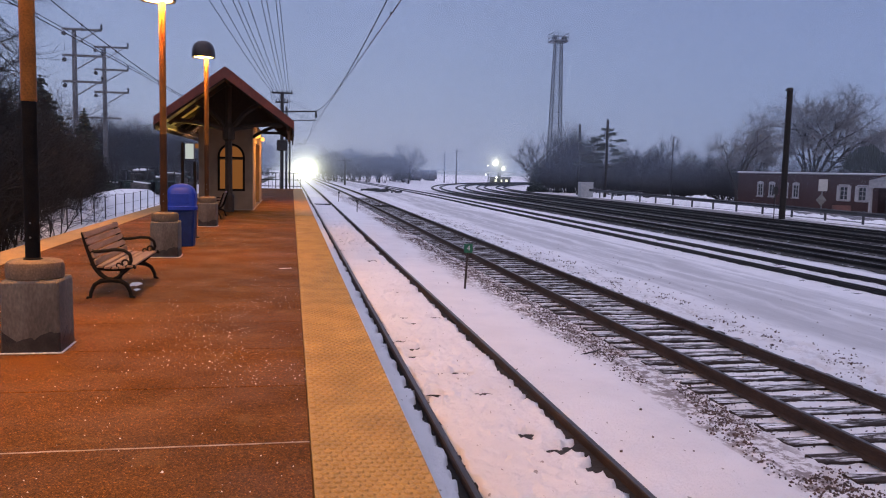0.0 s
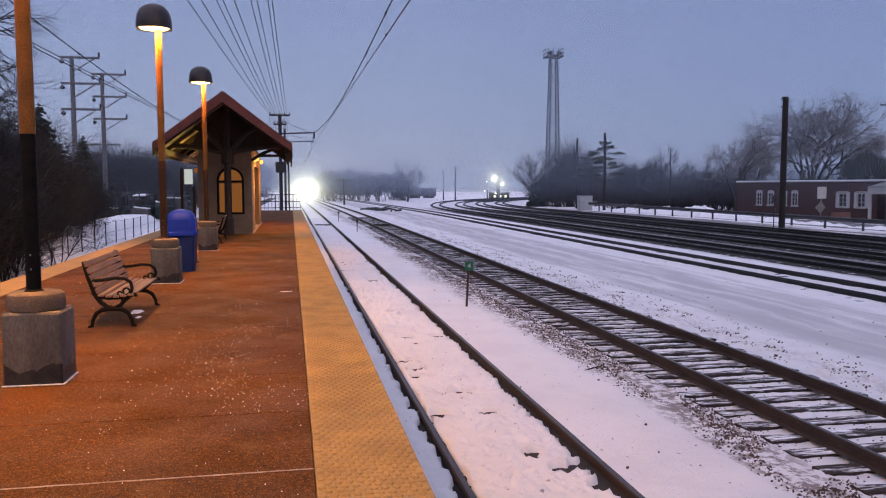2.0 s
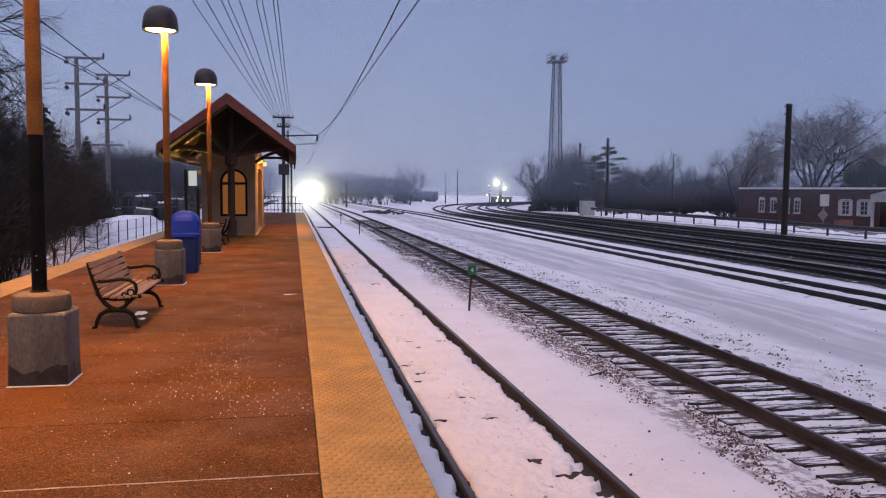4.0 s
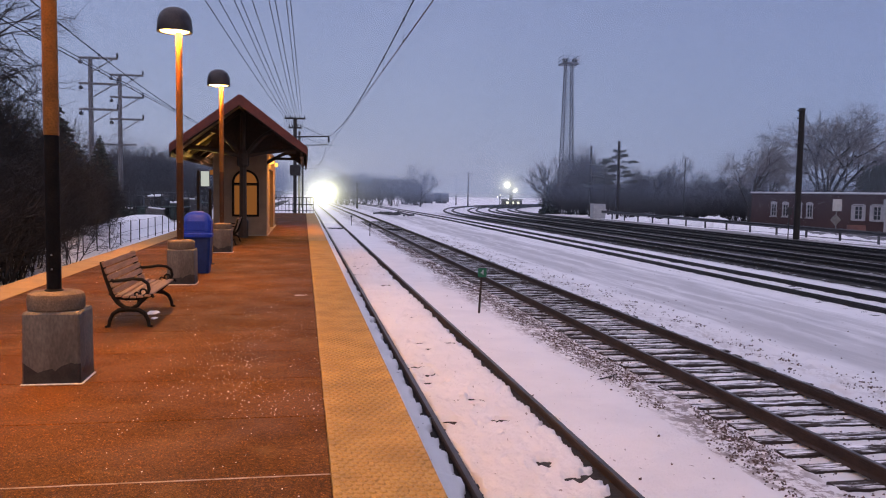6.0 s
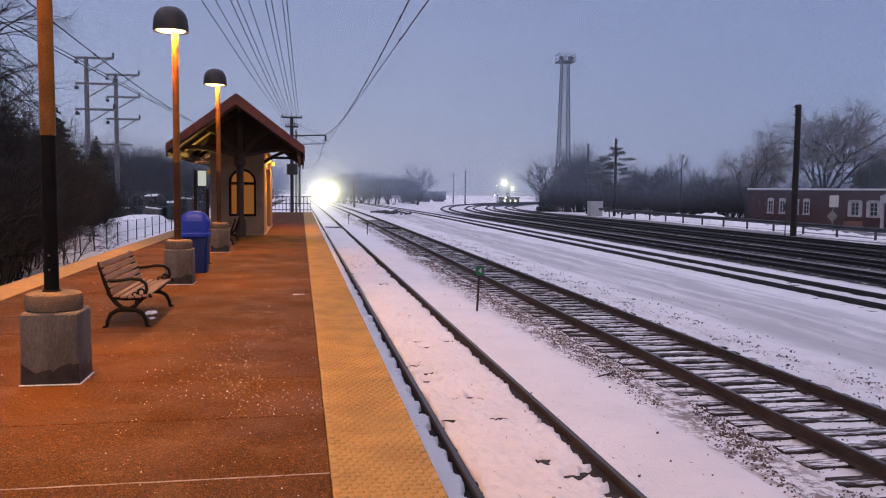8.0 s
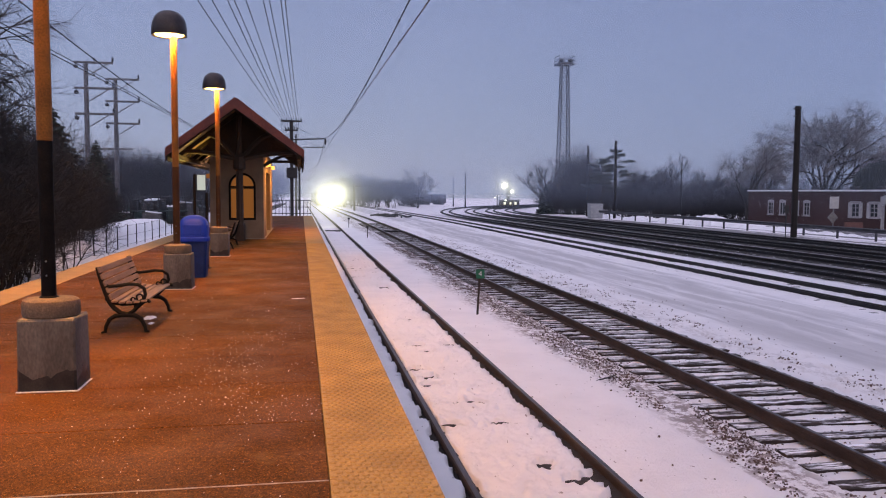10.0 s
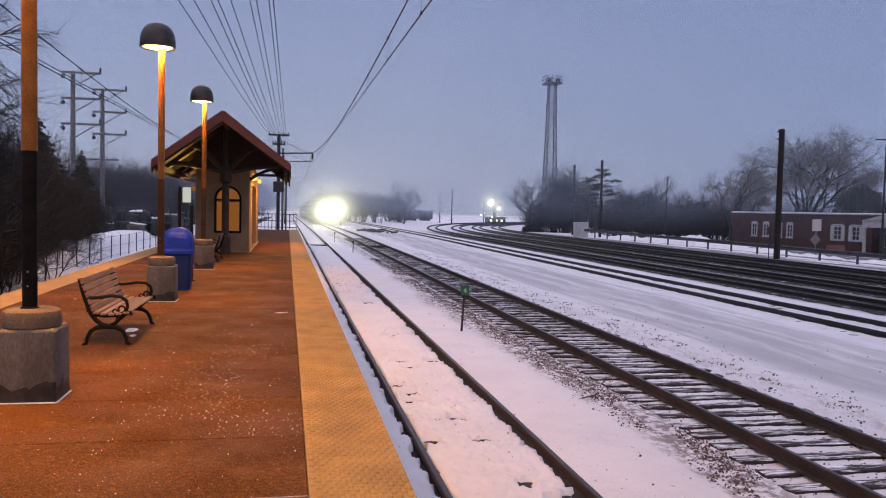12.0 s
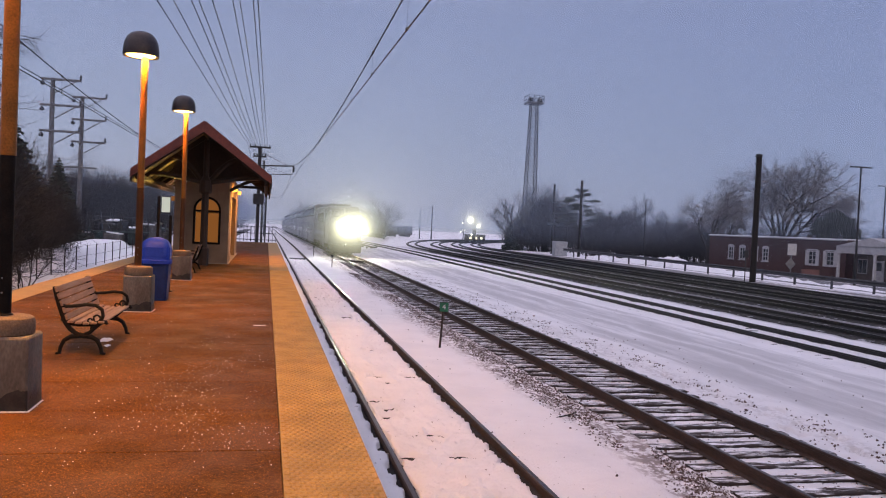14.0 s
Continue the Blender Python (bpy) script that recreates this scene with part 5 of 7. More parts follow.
def vase_tree(seed, height, stems, lean, kids, twig=None, thin=0.012):
    """A short bole that forks low into wide, arching limbs that end in soft sprays of fine twigs."""
    rng = random.Random(seed)
    limb, tw = Geo(), Geo()
    fork = height * 0.17
    limb.tube([(0, 0, -0.3), (0.05, 0, fork * 0.5), (0, 0.04, fork * 1.1)], [height * 0.045, height * 0.036, height * 0.034], 9, cap=False)

    def branch(p, d, length, radius, level):
        segs = 5
        pts, rad = [Vector(p)], [radius]
        dd = Vector(d).normalized()
        for i in range(segs):
            dd = (dd + Vector((rng.gauss(0, 0.12), rng.gauss(0, 0.12), rng.gauss(0, 0.09) - 0.015 * level))).normalized()
            pts.append(pts[-1] + dd * length / segs)
            rad.append(radius * (1 - 0.6 * (i + 1) / segs))
        (limb if level < 2 else tw).tube(pts, rad, max(3, 7 - 2 * level), cap=False)
        if level == len(kids):
            return
        for k in range(kids[level]):
            u = min(0.999, 0.42 + 0.58 * (k + rng.random()) / kids[level])
            i = int(u * segs)
            q = pts[i].lerp(pts[i + 1], u * segs - i)
            axis = Matrix.Rotation(rng.uniform(0, 2 * math.pi), 3, dd) @ dd.orthogonal().normalized()
            nd = Matrix.Rotation(radians(rng.uniform(18, 58)), 3, axis) @ dd
            branch(q, nd, length * (rng.uniform(0.42, 0.66) if level < 2 else rng.uniform(0.5, 0.75)), max(thin, radius * 0.45), level + 1)

    for s in range(stems):
        a = 2 * math.pi * (s + 0.5 * rng.random()) / stems
        ln = lean * rng.uniform(0.35, 1.0)
        branch((0, 0, fork * rng.uniform(0.8, 1.1)), (ln * math.cos(a), ln * math.sin(a), 1), height * rng.uniform(0.60, 0.72) * (1 - 0.08 * ln), height * 0.019, 0)
    return limb.mesh("trunk", BARK), tw.mesh("crown", twig or TWIG_HAZY)


VASE = [vase_tree(5, 10.0, 9, 0.78, (6, 6, 6, 6)), vase_tree(9, 10.0, 4, 0.55, (6, 6, 6, 5)), vase_tree(12, 10.0, 4, 0.5, (6, 6, 6, 5)), vase_tree(21, 10.0, 6, 0.5, (6, 6, 5, 5), TWIG, 0.006)]
BUSH = [tree_meshes("bush", 50 + i, 3.0, (7, 5, 5), stems=7, spread=(15, 68), girth=0.014) for i in range(3)]


def conifer_meshes(seed, height, width, layers, open_top=False):
    rng = random.Random(seed)
    trunk, crown = Geo(), Geo()
    trunk.tube([(0, 0, -0.2), (0.03, 0, height * 0.5), (0, 0, height)], [height * 0.022, height * 0.014, 0.02], 6)
    for i in range(layers):
        u = i / (layers - 1)
        z = height * (0.06 + 0.93 * u)
        r = width * (1 - u) ** 0.8 + 0.08
        n = max(4, int(13 * (1 - u) + 4))
        for k in range(n):
            a = 2 * math.pi * (k + rng.random()) / n
            ln = r * rng.uniform(0.65, 1.12)
            tip = Vector((ln * math.cos(a), ln * math.sin(a), z - ln * rng.uniform(0.12, 0.4)))
            base = Vector((0, 0, z))
            side = Vector((-math.sin(a), math.cos(a), 0))
            for j in range(5):
                f0 = 0.12 + 0.88 * j / 5
                c = base.lerp(tip, f0)
                w = (0.10 + 0.16 * ln * (1 - abs(f0 - 0.5))) * rng.uniform(0.7, 1.2)
                dr = Vector((0, 0, -w * rng.uniform(0.25, 0.6)))
                q = base.lerp(tip, min(1.0, f0 + 0.26))
                crown.add([c + side * w + dr, c + Vector((0, 0, 0.06)), c - side * w + dr, q + Vector((0, 0, 0.02)), (c + q) / 2 + dr * 1.5], [(0, 1, 3), (1, 2, 3), (0, 3, 4), (3, 2, 4), (0, 4, 1), (1, 4, 2)])
    return trunk.mesh("trunk", BARK), crown.mesh("crown", NEEDLE)


SPRUCE = [conifer_meshes(3, 8.0, 3.3, 40), conifer_meshes(4, 8.0, 2.8, 38)]


def layered_pine(seed):
    """A pine with a bare trunk and flat shelves of foliage."""
    rng = random.Random(seed)
    trunk, crown = Geo(), Geo()
    trunk.tube([(0, 0, -0.2), (0.1, 0, 4.5), (0.0, 0.1, 9.0)], [0.16, 0.12, 0.04], 6)
    for i in range(7):
        z = 4.6 + i * 0.68
        a = i * 2.4 + rng.random()
        for s in (0, math.pi):
            ln = rng.uniform(1.9, 3.4) * (1 - 0.07 * i)
            e = Vector((ln * math.cos(a + s), ln * math.sin(a + s), z + rng.uniform(0.1, 0.5)))
            trunk.tube([(0, 0, z - 0.3), e], [0.05, 0.015], 4)
            for j in range(64):
                c = Vector((0, 0, z)).lerp(e, rng.uniform(0.35, 1.08)) + Vector((rng.gauss(0, 0.3), rng.gauss(0, 0.3), rng.gauss(0.05, 0.09)))
                w = rng.uniform(0.12, 0.30)
                crown.add([c + Vector((w, 0, 0)), c + Vector((-w * 0.5, w * 0.8, 0.02)), c + Vector((-w * 0.5, -w * 0.8, 0)), c + Vector((0, 0, w * 0.6))], [(0, 1, 3), (1, 2, 3), (2, 0, 3), (0, 2, 1)])
    return trunk.mesh("trunk", BARK), crown.mesh("crown", NEEDLE)


def round_evergreen(seed):
    rng = random.Random(seed)
    trunk, crown = Geo(), Geo()
    trunk.tube([(0, 0, -0.2), (0, 0, 2.0)], [0.2, 0.1], 6)
    for i in range(7000):
        d = Vector((rng.gauss(0, 1), rng.gauss(0, 1), rng.gauss(0, 1))).normalized() * rng.uniform(0.72, 1.0)
        lump = 1 + 0.16 * noise.noise(d * 2.3)
        c = Vector((d.x * 3.1 * lump, d.y * 3.1 * lump, 2.7 + d.z * 2.5 * lump))
        w = rng.uniform(0.07, 0.16)
        crown.add([c + Vector((w, 0, -w * 0.4)), c + Vector((-w * 0.5, w * 0.8, -w * 0.3)), c + Vector((-w * 0.5, -w * 0.8, -w * 0.4)), c + Vector((0, 0, w * 0.8))], [(0, 1, 3), (1, 2, 3), (2, 0, 3), (0, 2, 1)])
    return trunk.mesh("trunk", BARK), crown.mesh("crown", NEEDLE)


def gz(x, y):
    return ground_height(x, y)


def plant_right():
    rng = random.Random(77)
    put_tree("tree", VASE[0], 75.6, 107, gz(74, 107), 1.36, 20, "large bare winter tree behind the brick building")
    put_tree("tree", VASE[1], 58.6, 99, gz(57, 99), 0.80, 40, "bare forked winter tree beside the brick building", sz=1.2)
    put_tree("tree", VASE[2], 64.5, 104, gz(64, 104), 0.62, 150, "bare forked winter tree beside the brick building", sz=1.3)
    put_tree("evergreen_tree", round_evergreen(8), 71.0, 90, gz(73, 95), 1.0, 0, "dark rounded evergreen tree behind the building", "tree", sz=1.5)
    for x, y, s in ((42.8, 106, 1.02), (40.4, 105, 0.84)):
        put_tree("pine_tree", layered_pine(int(x)), x, y, gz(x, y), s, x * 7, "dark pine with flat layered branches", "tree")
    for i in range(34):
        x, y = 70 + 75 * rng.random(), 135 + 30 * rng.random()
        put_tree("tree", rng.choice(SCRUB), x, y, gz(x, y), rng.uniform(0.9, 1.5), rng.uniform(0, 360), "bare grey winter tree behind the roofs", "tree", "trees behind the buildings")
    # the wood along the far side of the yard
    for i in range(50):
        u = rng.random()
        x = 40.0 + 25 * u + rng.gauss(0, 0.8)
        y = 118 + 16 * rng.random() - 12 * u + (12 if x < 46 else 0) * rng.random()
        m = rng.choice(SCRUB + TALL)
        s = rng.uniform(0.45, 1.0) * (1.2 if m in SCRUB else 0.82) * (1.25 if i % 9 == 0 else 1)
        put_tree("tree", m, x, y, gz(x, y), s, rng.uniform(0, 360), "bare grey-brown winter tree in a thicket", "tree", "wood beside the yard")
    for i in range(150):
        u = rng.random()
        x, y = 39.8 + 44 * u, 110 + 9 * rng.random() - 14 * u + (10 if u < 0.12 else 0)
        put_tree("bush", rng.choice(BUSH), x, y, gz(x, y), rng.uniform(0.9, 1.7), rng.uniform(0, 360), "tangled bare brown bush", "bush", "undergrowth beside the yard")
    put_tree("evergreen_tree", SPRUCE[1], 38.6, 124.5, gz(38.6, 124), 0.62, 0, "narrow dark evergreen at the end of the wood", "tree")
    # trees at the foot of the tower, one leaning towards the tracks
    for x, y, s in ((41.0, 127, 0.85), (42.0, 124, 1.0), (42.8, 126, 1.15), (43.9, 123, 1.25), (45.8, 124, 1.35), (43.2, 120, 1.0), (45.0, 119, 1.1), (42.6, 122, 1.05), (44.6, 126, 1.3)):
        put_tree("tree", rng.choice(SCRUB), x, y, gz(x, y), s, x * 31, "bare brown tree at the foot of the tower", "tree", "wood beside the yard", 1.3)


def plant_left():
    rng = random.Random(99)
    put_tree("tree", VASE[3], -12.4, 25.5, gz(-12, 25), 0.80, 60, "bare spreading tree leaning over the fence", "tree", "trees on the bank")
    put_tree("tree", VASE[3], -11.7, 21.5, gz(-11, 21), 0.72, 200, "bare spreading tree on the bank", "tree", "trees on the bank")
    for x, y, s, a in ((-11.4, 23.5, 1.30, 75), (-13.0, 27.5, 1.45, 200), (-12.0, 31.0, 1.2, 20), (-14.0, 24.0, 1.4, 310), (-11.0, 18.5, 1.25, 130), (-12.4, 21.0, 1.3, 260), (-10.6, 27.0, 0.95, 160), (-11.2, 35.0, 1.0, 90), (-12.6, 38.0, 1.05, 30), (-10.6, 31.5, 0.85, 250)):
        put_tree("tree", SCRUB[int(a) % 4], x, y, gz(x, y), s, a, "bare fine-twigged tree beside the line", "tree", "trees on the bank")
    put_tree("spruce_tree", SPRUCE[0], -13.0, 46, gz(-13, 48), 0.88, 0, "dark conifer among bare bushes", "tree")
    put_tree("spruce_tree", SPRUCE[1], -14.2, 60, gz(-14, 60), 0.78, 50, "dark conifer among bare bushes", "tree")
    put_tree("spruce_tree", SPRUCE[0], -13.6, 39, gz(-13, 39), 0.62, 90, "dark conifer among bare bushes", "tree")
    put_tree("spruce_tree", SPRUCE[1], -16.5, 43, gz(-16, 43), 0.80, 130, "dark conifer among bare bushes", "tree")
    for i in range(135):
        y = 13 + 34 * rng.random()
        x = -8.5 - abs(rng.gauss(0, 2.4)) - (2.2 if y > 33 else 0)
        s = rng.uniform(0.9, 1.6)
        put_tree("bush", rng.choice(BUSH), x, y, gz(x, y) - 0.05, s, rng.uniform(0, 360), "tangled bare dark bush on the bank", "bush", "bushes on the bank")
    for i in range(34):
        y = 22 + 26 * rng.random()
        x = -12.0 - 0.05 * y - abs(rng.gauss(0, 3.0))
        put_tree("tree", rng.choice(SCRUB), x, y, gz(x, y), rng.uniform(0.55, 0.85), rng.uniform(0, 360), "bare scrubby tree on the bank", "tree", "trees on the bank")
    for i in range(60):
        y = 82 + 22 * rng.random()
        x = -10.5 - 0.05 * (y - 82) - 13 * rng.random()
        put_tree("bush", rng.choice(BUSH), x, y, gz(x, y) - 0.05, rng.uniform(0.9, 1.5), rng.uniform(0, 360), "tangled bare bush at the edge of the wood", "bush", "bushes before the wood")
    # the wood farther along
    for i in range(70):
        y = 84 + 90 * rng.random() ** 1.3
        x = -13 - 0.05 * (y - 84) - 16 * rng.random() ** 1.4 + (2 if y > 110 else 0)
        m = rng.choice(SCRUB)
        put_tree("tree", m, x, y, gz(x, y), rng.uniform(0.85, 1.25), rng.uniform(0, 360), "bare winter tree in a misty wood", "tree", "misty wood beside the line")


def plant_far():
    rng = random.Random(123)
    for i in range(56):
        y = 192 + 70 * rng.random()
        x = (0.045 + 0.115 * rng.random()) * y - 3
        put_tree("tree", rng.choice(SCRUB), x, y, gz(x, y), rng.uniform(0.55, 1.35) * y / 200, rng.uniform(0, 360), "bare tree faint in the mist", "tree", "far misty wood")
    put_tree("tree", TALL[1], 27.2, 190, gz(27, 190), 0.95, 10, "tall bare tree faint in the mist", "tree", "far misty wood")
    for i in range(34):
        y = 310 + 110 * rng.random()
        x = -9.5 - 18 * rng.random()
        put_tree("tree", rng.choice(SCRUB), x, y, gz(x, y), rng.uniform(1.5, 2.4), rng.uniform(0, 360), "bare tree faint in the mist", "tree", "far misty wood")
    for i in range(30):
        y = 270 + 60 * rng.random()
        x = -30 + 20 * rng.random() - 0.05 * y
        put_tree("tree", rng.choice(SCRUB), x, y, gz(x, y), rng.uniform(1.4, 2.2), rng.uniform(0, 360), "bare tree faint in the mist", "tree", "far misty wood")


# ---- the far side of the yard ----
def build_tower():
    x, y = 43.2, 130
    zb = gz(x, y)
    t = thing("floodlight_tower", "tall grey lattice floodlight tower with a railed platform", "tower", x, y, zb)
    H = 23.0 - zb

    def half(z):
        return 1.05 - 0.5 * z / H

    for sx, sy in ((-1, -1), (1, -1), (1, 1), (-1, 1)):
        g = Geo()
        g.tube([(sx * half(0), sy * half(0), 0), (sx * half(H), sy * half(H), H)], 0.10, 5)
        part("leg", g, GALV_DARK, t)
    n = 13
    for i in range(n):
        z0, z1 = H * i / n, H * (i + 1) / n
        a, b = half(z0), half(z1)
        for (ax, ay), (bx, by) in (((-1, -1), (1, -1)), ((1, -1), (1, 1)), ((1, 1), (-1, 1)), ((-1, 1), (-1, -1))):
            g = Geo()
            g.tube([(ax * a, ay * a, z0), (bx * b, by * b, z1)], 0.05, 4)
            g.tube([(bx * a, by * a, z0), (ax * b, ay * b, z1)], 0.05, 4)
            g.tube([(ax * b, ay * b, z1), (bx * b, by * b, z1)], 0.05, 4)
            part("lattice_panel", g, GALV_DARK, t)
    g = Geo()
    g.box(0, 0, H + 0.15, 2.75, 2.75, 0.3, 0.03)
    top = part("deck", g, GALV_DARK, t)
    for z in (0.75, 1.35):
        g = Geo()
        for (ax, ay), (bx, by) in (((-1, -1), (1, -1)), ((1, -1), (1, 1)), ((1, 1), (-1, 1)), ((-1, 1), (-1, -1))):
            g.tube([(ax * 1.33, ay * 1.33, H + z), (bx * 1.33, by * 1.33, H + z)], 0.05, 4)
        part("guard_rail", g, GALV_DARK, top)
    for i in range(4):
        for s in (-1, 1):
            g = Geo()
            g.tube([(-1.33 + i * 0.887, s * 1.33, H + 0.3), (-1.33 + i * 0.887, s * 1.33, H + 1.35)], 0.05, 4)
            part("rail_post", g, GALV_DARK, top)
    for xx in (-0.85, 0.75):
        g = Geo()
        g.lathe([(0.2, 0.0), (0.45, 0.15), (0.45, 0.5), (0.2, 0.7)], 10, xx, -0.7, H + 0.3)
        part("floodlight", g, DARK_STEEL, top)


GALV_DARK = mat("weathered_grey_steel", (0.085, 0.09, 0.10), (0.065, 0.068, 0.075), scale=3, rough=0.6, metal=0.3, bump=0.1)


def build_pole(x, y, top, r, mat_=POLE_WOOD, label="dark timber pole without wires", collar=False):
    z = gz(x, y)
    t = thing("pole", label, "pole", x, y, z)
    g = Geo()
    g.lathe([(r * 1.15, -0.1), (r, top - z), (r * 0.6, top - z + 0.02)], 10)
    part("shaft", g, mat_, t, smooth=True)
    if collar:
        for zz in (0.18, 0.72, 2.6):
            g = Geo()
            g.box(-r, -0.02, top - z - zz, 0.34, 0.12, 0.12, 0.02)
            part("bracket", g, DARK_STEEL, t)
        g = Geo()
        g.lathe([(r * 1.2, 0), (r * 1.2, 0.16)], 10, 0, 0, top - z - 0.18)
        part("cap", g, DARK_STEEL, t)


def build_far_side():
    build_tower()
    build_pole(35.7, 54.2, 8.15, 0.20, label="thick dark timber pole at the yard's edge", collar=True)
    build_pole(40.2, 110, 8.5, 0.16)
    build_pole(40.3, 100, 8.6, 0.17)
    # street lamps beyond the guard rail
    for x, y, top, w in ((47.1, 95, 6.35, 0.9), (47.4, 57.6, 8.1, 1.9), (66, 76, 8.3, 1.9)):
        z = gz(x, y)
        t = thing("street_lamp", "dark unlit street lamp beside the road", "street lamp", x, y, z, group="road lamps")
        g = Geo()
        g.lathe([(0.10, 0), (0.06, top - z)], 8)
        part("post", g, DARK_STEEL, t)
        for s in (-1, 1) if w > 1 else (1,):
            g = Geo()
            g.box(s * w / 4, 0, top - z, w / 2, 0.3, 0.09, 0.02)
            part("lamp_head", g, DARK_STEEL, t)
    # guard rail
    t = thing("guard_rail", "grey corrugated steel guard rail beside the yard", "guard rail")
    prof = [(-0.02, -0.16), (0.05, -0.10), (-0.02, 0.0), (0.05, 0.10), (-0.02, 0.16), (-0.05, 0.16), (0.02, 0.10), (-0.05, 0.0), (0.02, -0.10), (-0.05, -0.16)]
    ys = [25.0 + 4 * i for i in range(20)]
    g = Geo()
    g.loft([[(38.3 - px, y, -0.72 + 0.003 * (y - 60) + pz) for px, pz in prof] for y in ys])
    part("beam", g, GUARD, t)
    for y in ys:
        g = Geo()
        g.box(38.42, y, -1.05, 0.14, 0.12, 1.0, 0.01)
        part("post", g, GUARD, t)
    c = thing("relay_cabinet", "pale grey relay cabinet beside the tracks", "cabinet", 38.0, 101, gz(38, 101))
    g = Geo()
    g.box(0, 0, 0.92, 1.7, 1.2, 1.84, 0.04)
    part("body", g, CABINET, c)
    g = Geo()
    g.box(0, 0, 1.88, 1.84, 1.34, 0.08, 0.03)
    part("roof", g, CABINET, c)
    g = Geo()
    g.box(0, -0.61, 0.92, 1.4, 0.02, 1.6, 0.01)
    part("door", g, CABINET, c)
    # signs by the road
    t = thing("road_sign", "small dark sign on a thin post", "sign", 34.9, 54, gz(34.9, 54))
    g = Geo()
    g.tube([(0, 0, 0), (0, 0, 2.4)], 0.04, 6)
    part("post", g, DARK_STEEL, t)
    g = Geo()
    g.box(0, -0.05, 2.1, 0.36, 0.06, 0.55, 0.02)
    part("plate", g, DARK_STEEL, t)
    t = thing("road_sign", "white board above a diamond sign, seen from behind", "sign", 44.2, 61.5, gz(44, 61))
    g = Geo()
    g.tube([(0, 0, 0), (0, 0, 2.9)], 0.05, 6)
    part("post", g, GALV, t)
    g = Geo()
    g.box(0, -0.06, 2.5, 0.86, 0.04, 1.0, 0.01)
    part("board", g, SIGN_WHITE, t, "white sign board")
    g = Geo()
    g.box(-0.1, -0.07, 1.25, 0.72, 0.04, 0.72, 0.01, Matrix.Rotation(radians(45), 3, "Y"))
    part("diamond_plate", g, GALV, t, "bare metal diamond plate")
    # ploughed snow
    rng = random.Random(4)
    for x, y, sx, sy, h in ((41.2, 84, 1.5, 6.5, 0.8), (41.4, 77, 1.6, 5.0, 1.2), (41.2, 70.5, 1.2, 5.5, 0.62), (41.3, 64.0, 1.0, 5.0, 0.42), (40.9, 93, 1.4, 6.5, 0.5), (41.2, 57.5, 0.8, 4.5, 0.26), (41, 104, 1.5, 6, 0.5), (41.0, 50, 0.8, 4.5, 0.22)):
        t = thing("snow_bank", "heap of ploughed snow beside the road", "snow bank", x, y, gz(x, y) - 0.05, group="ploughed snow")
        g = Geo()
        rings = []
        for k in range(11):
            u = k / 10
            ring = []
            for i in range(56):
                a = 2 * math.pi * i / 56
                q = (1 - u) * (1 + 0.22 * noise.noise((math.cos(a) * 3 + x, math.sin(a) * 6 + y, u)))
                px, py = sx * q * math.cos(a), sy * q * math.sin(a)
                lump = 0.30 * noise.noise((px * 1.3 + x, py * 1.3 + y, 1)) + 0.16 * noise.noise((px * 3.5 + x, py * 3.5 + y, 4))
                ring.append((px, py, h * math.sin(u * math.pi / 2) * 0.9 + lump * min(1.0, u * 3) * min(1.0, h + 0.3)))
            rings.append(ring)
        part("snow", g.loft(rings), SNOW_PLAIN, t, smooth=True)
    # red barriers by the porch
    t = thing("barrier", "faded red plastic road barrier", "barrier", 53.5, 71.2, gz(53, 71), 80)
    g = Geo()
    g.prism([(-0.3, 0), (0.3, 0), (0.12, 0.45), (0.1, 0.9), (-0.1, 0.9), (-0.12, 0.45)], -0.9, 0.9)
    part("body", g, mat("faded_red_plastic", (0.16, 0.075, 0.065), (0.12, 0.06, 0.055), scale=2, rough=0.6), t)


GUARD = mat("dull_guard_rail_steel", (0.065, 0.070, 0.082), (0.04, 0.043, 0.05), scale=2, rough=0.6, metal=0.3, bump=0.1)


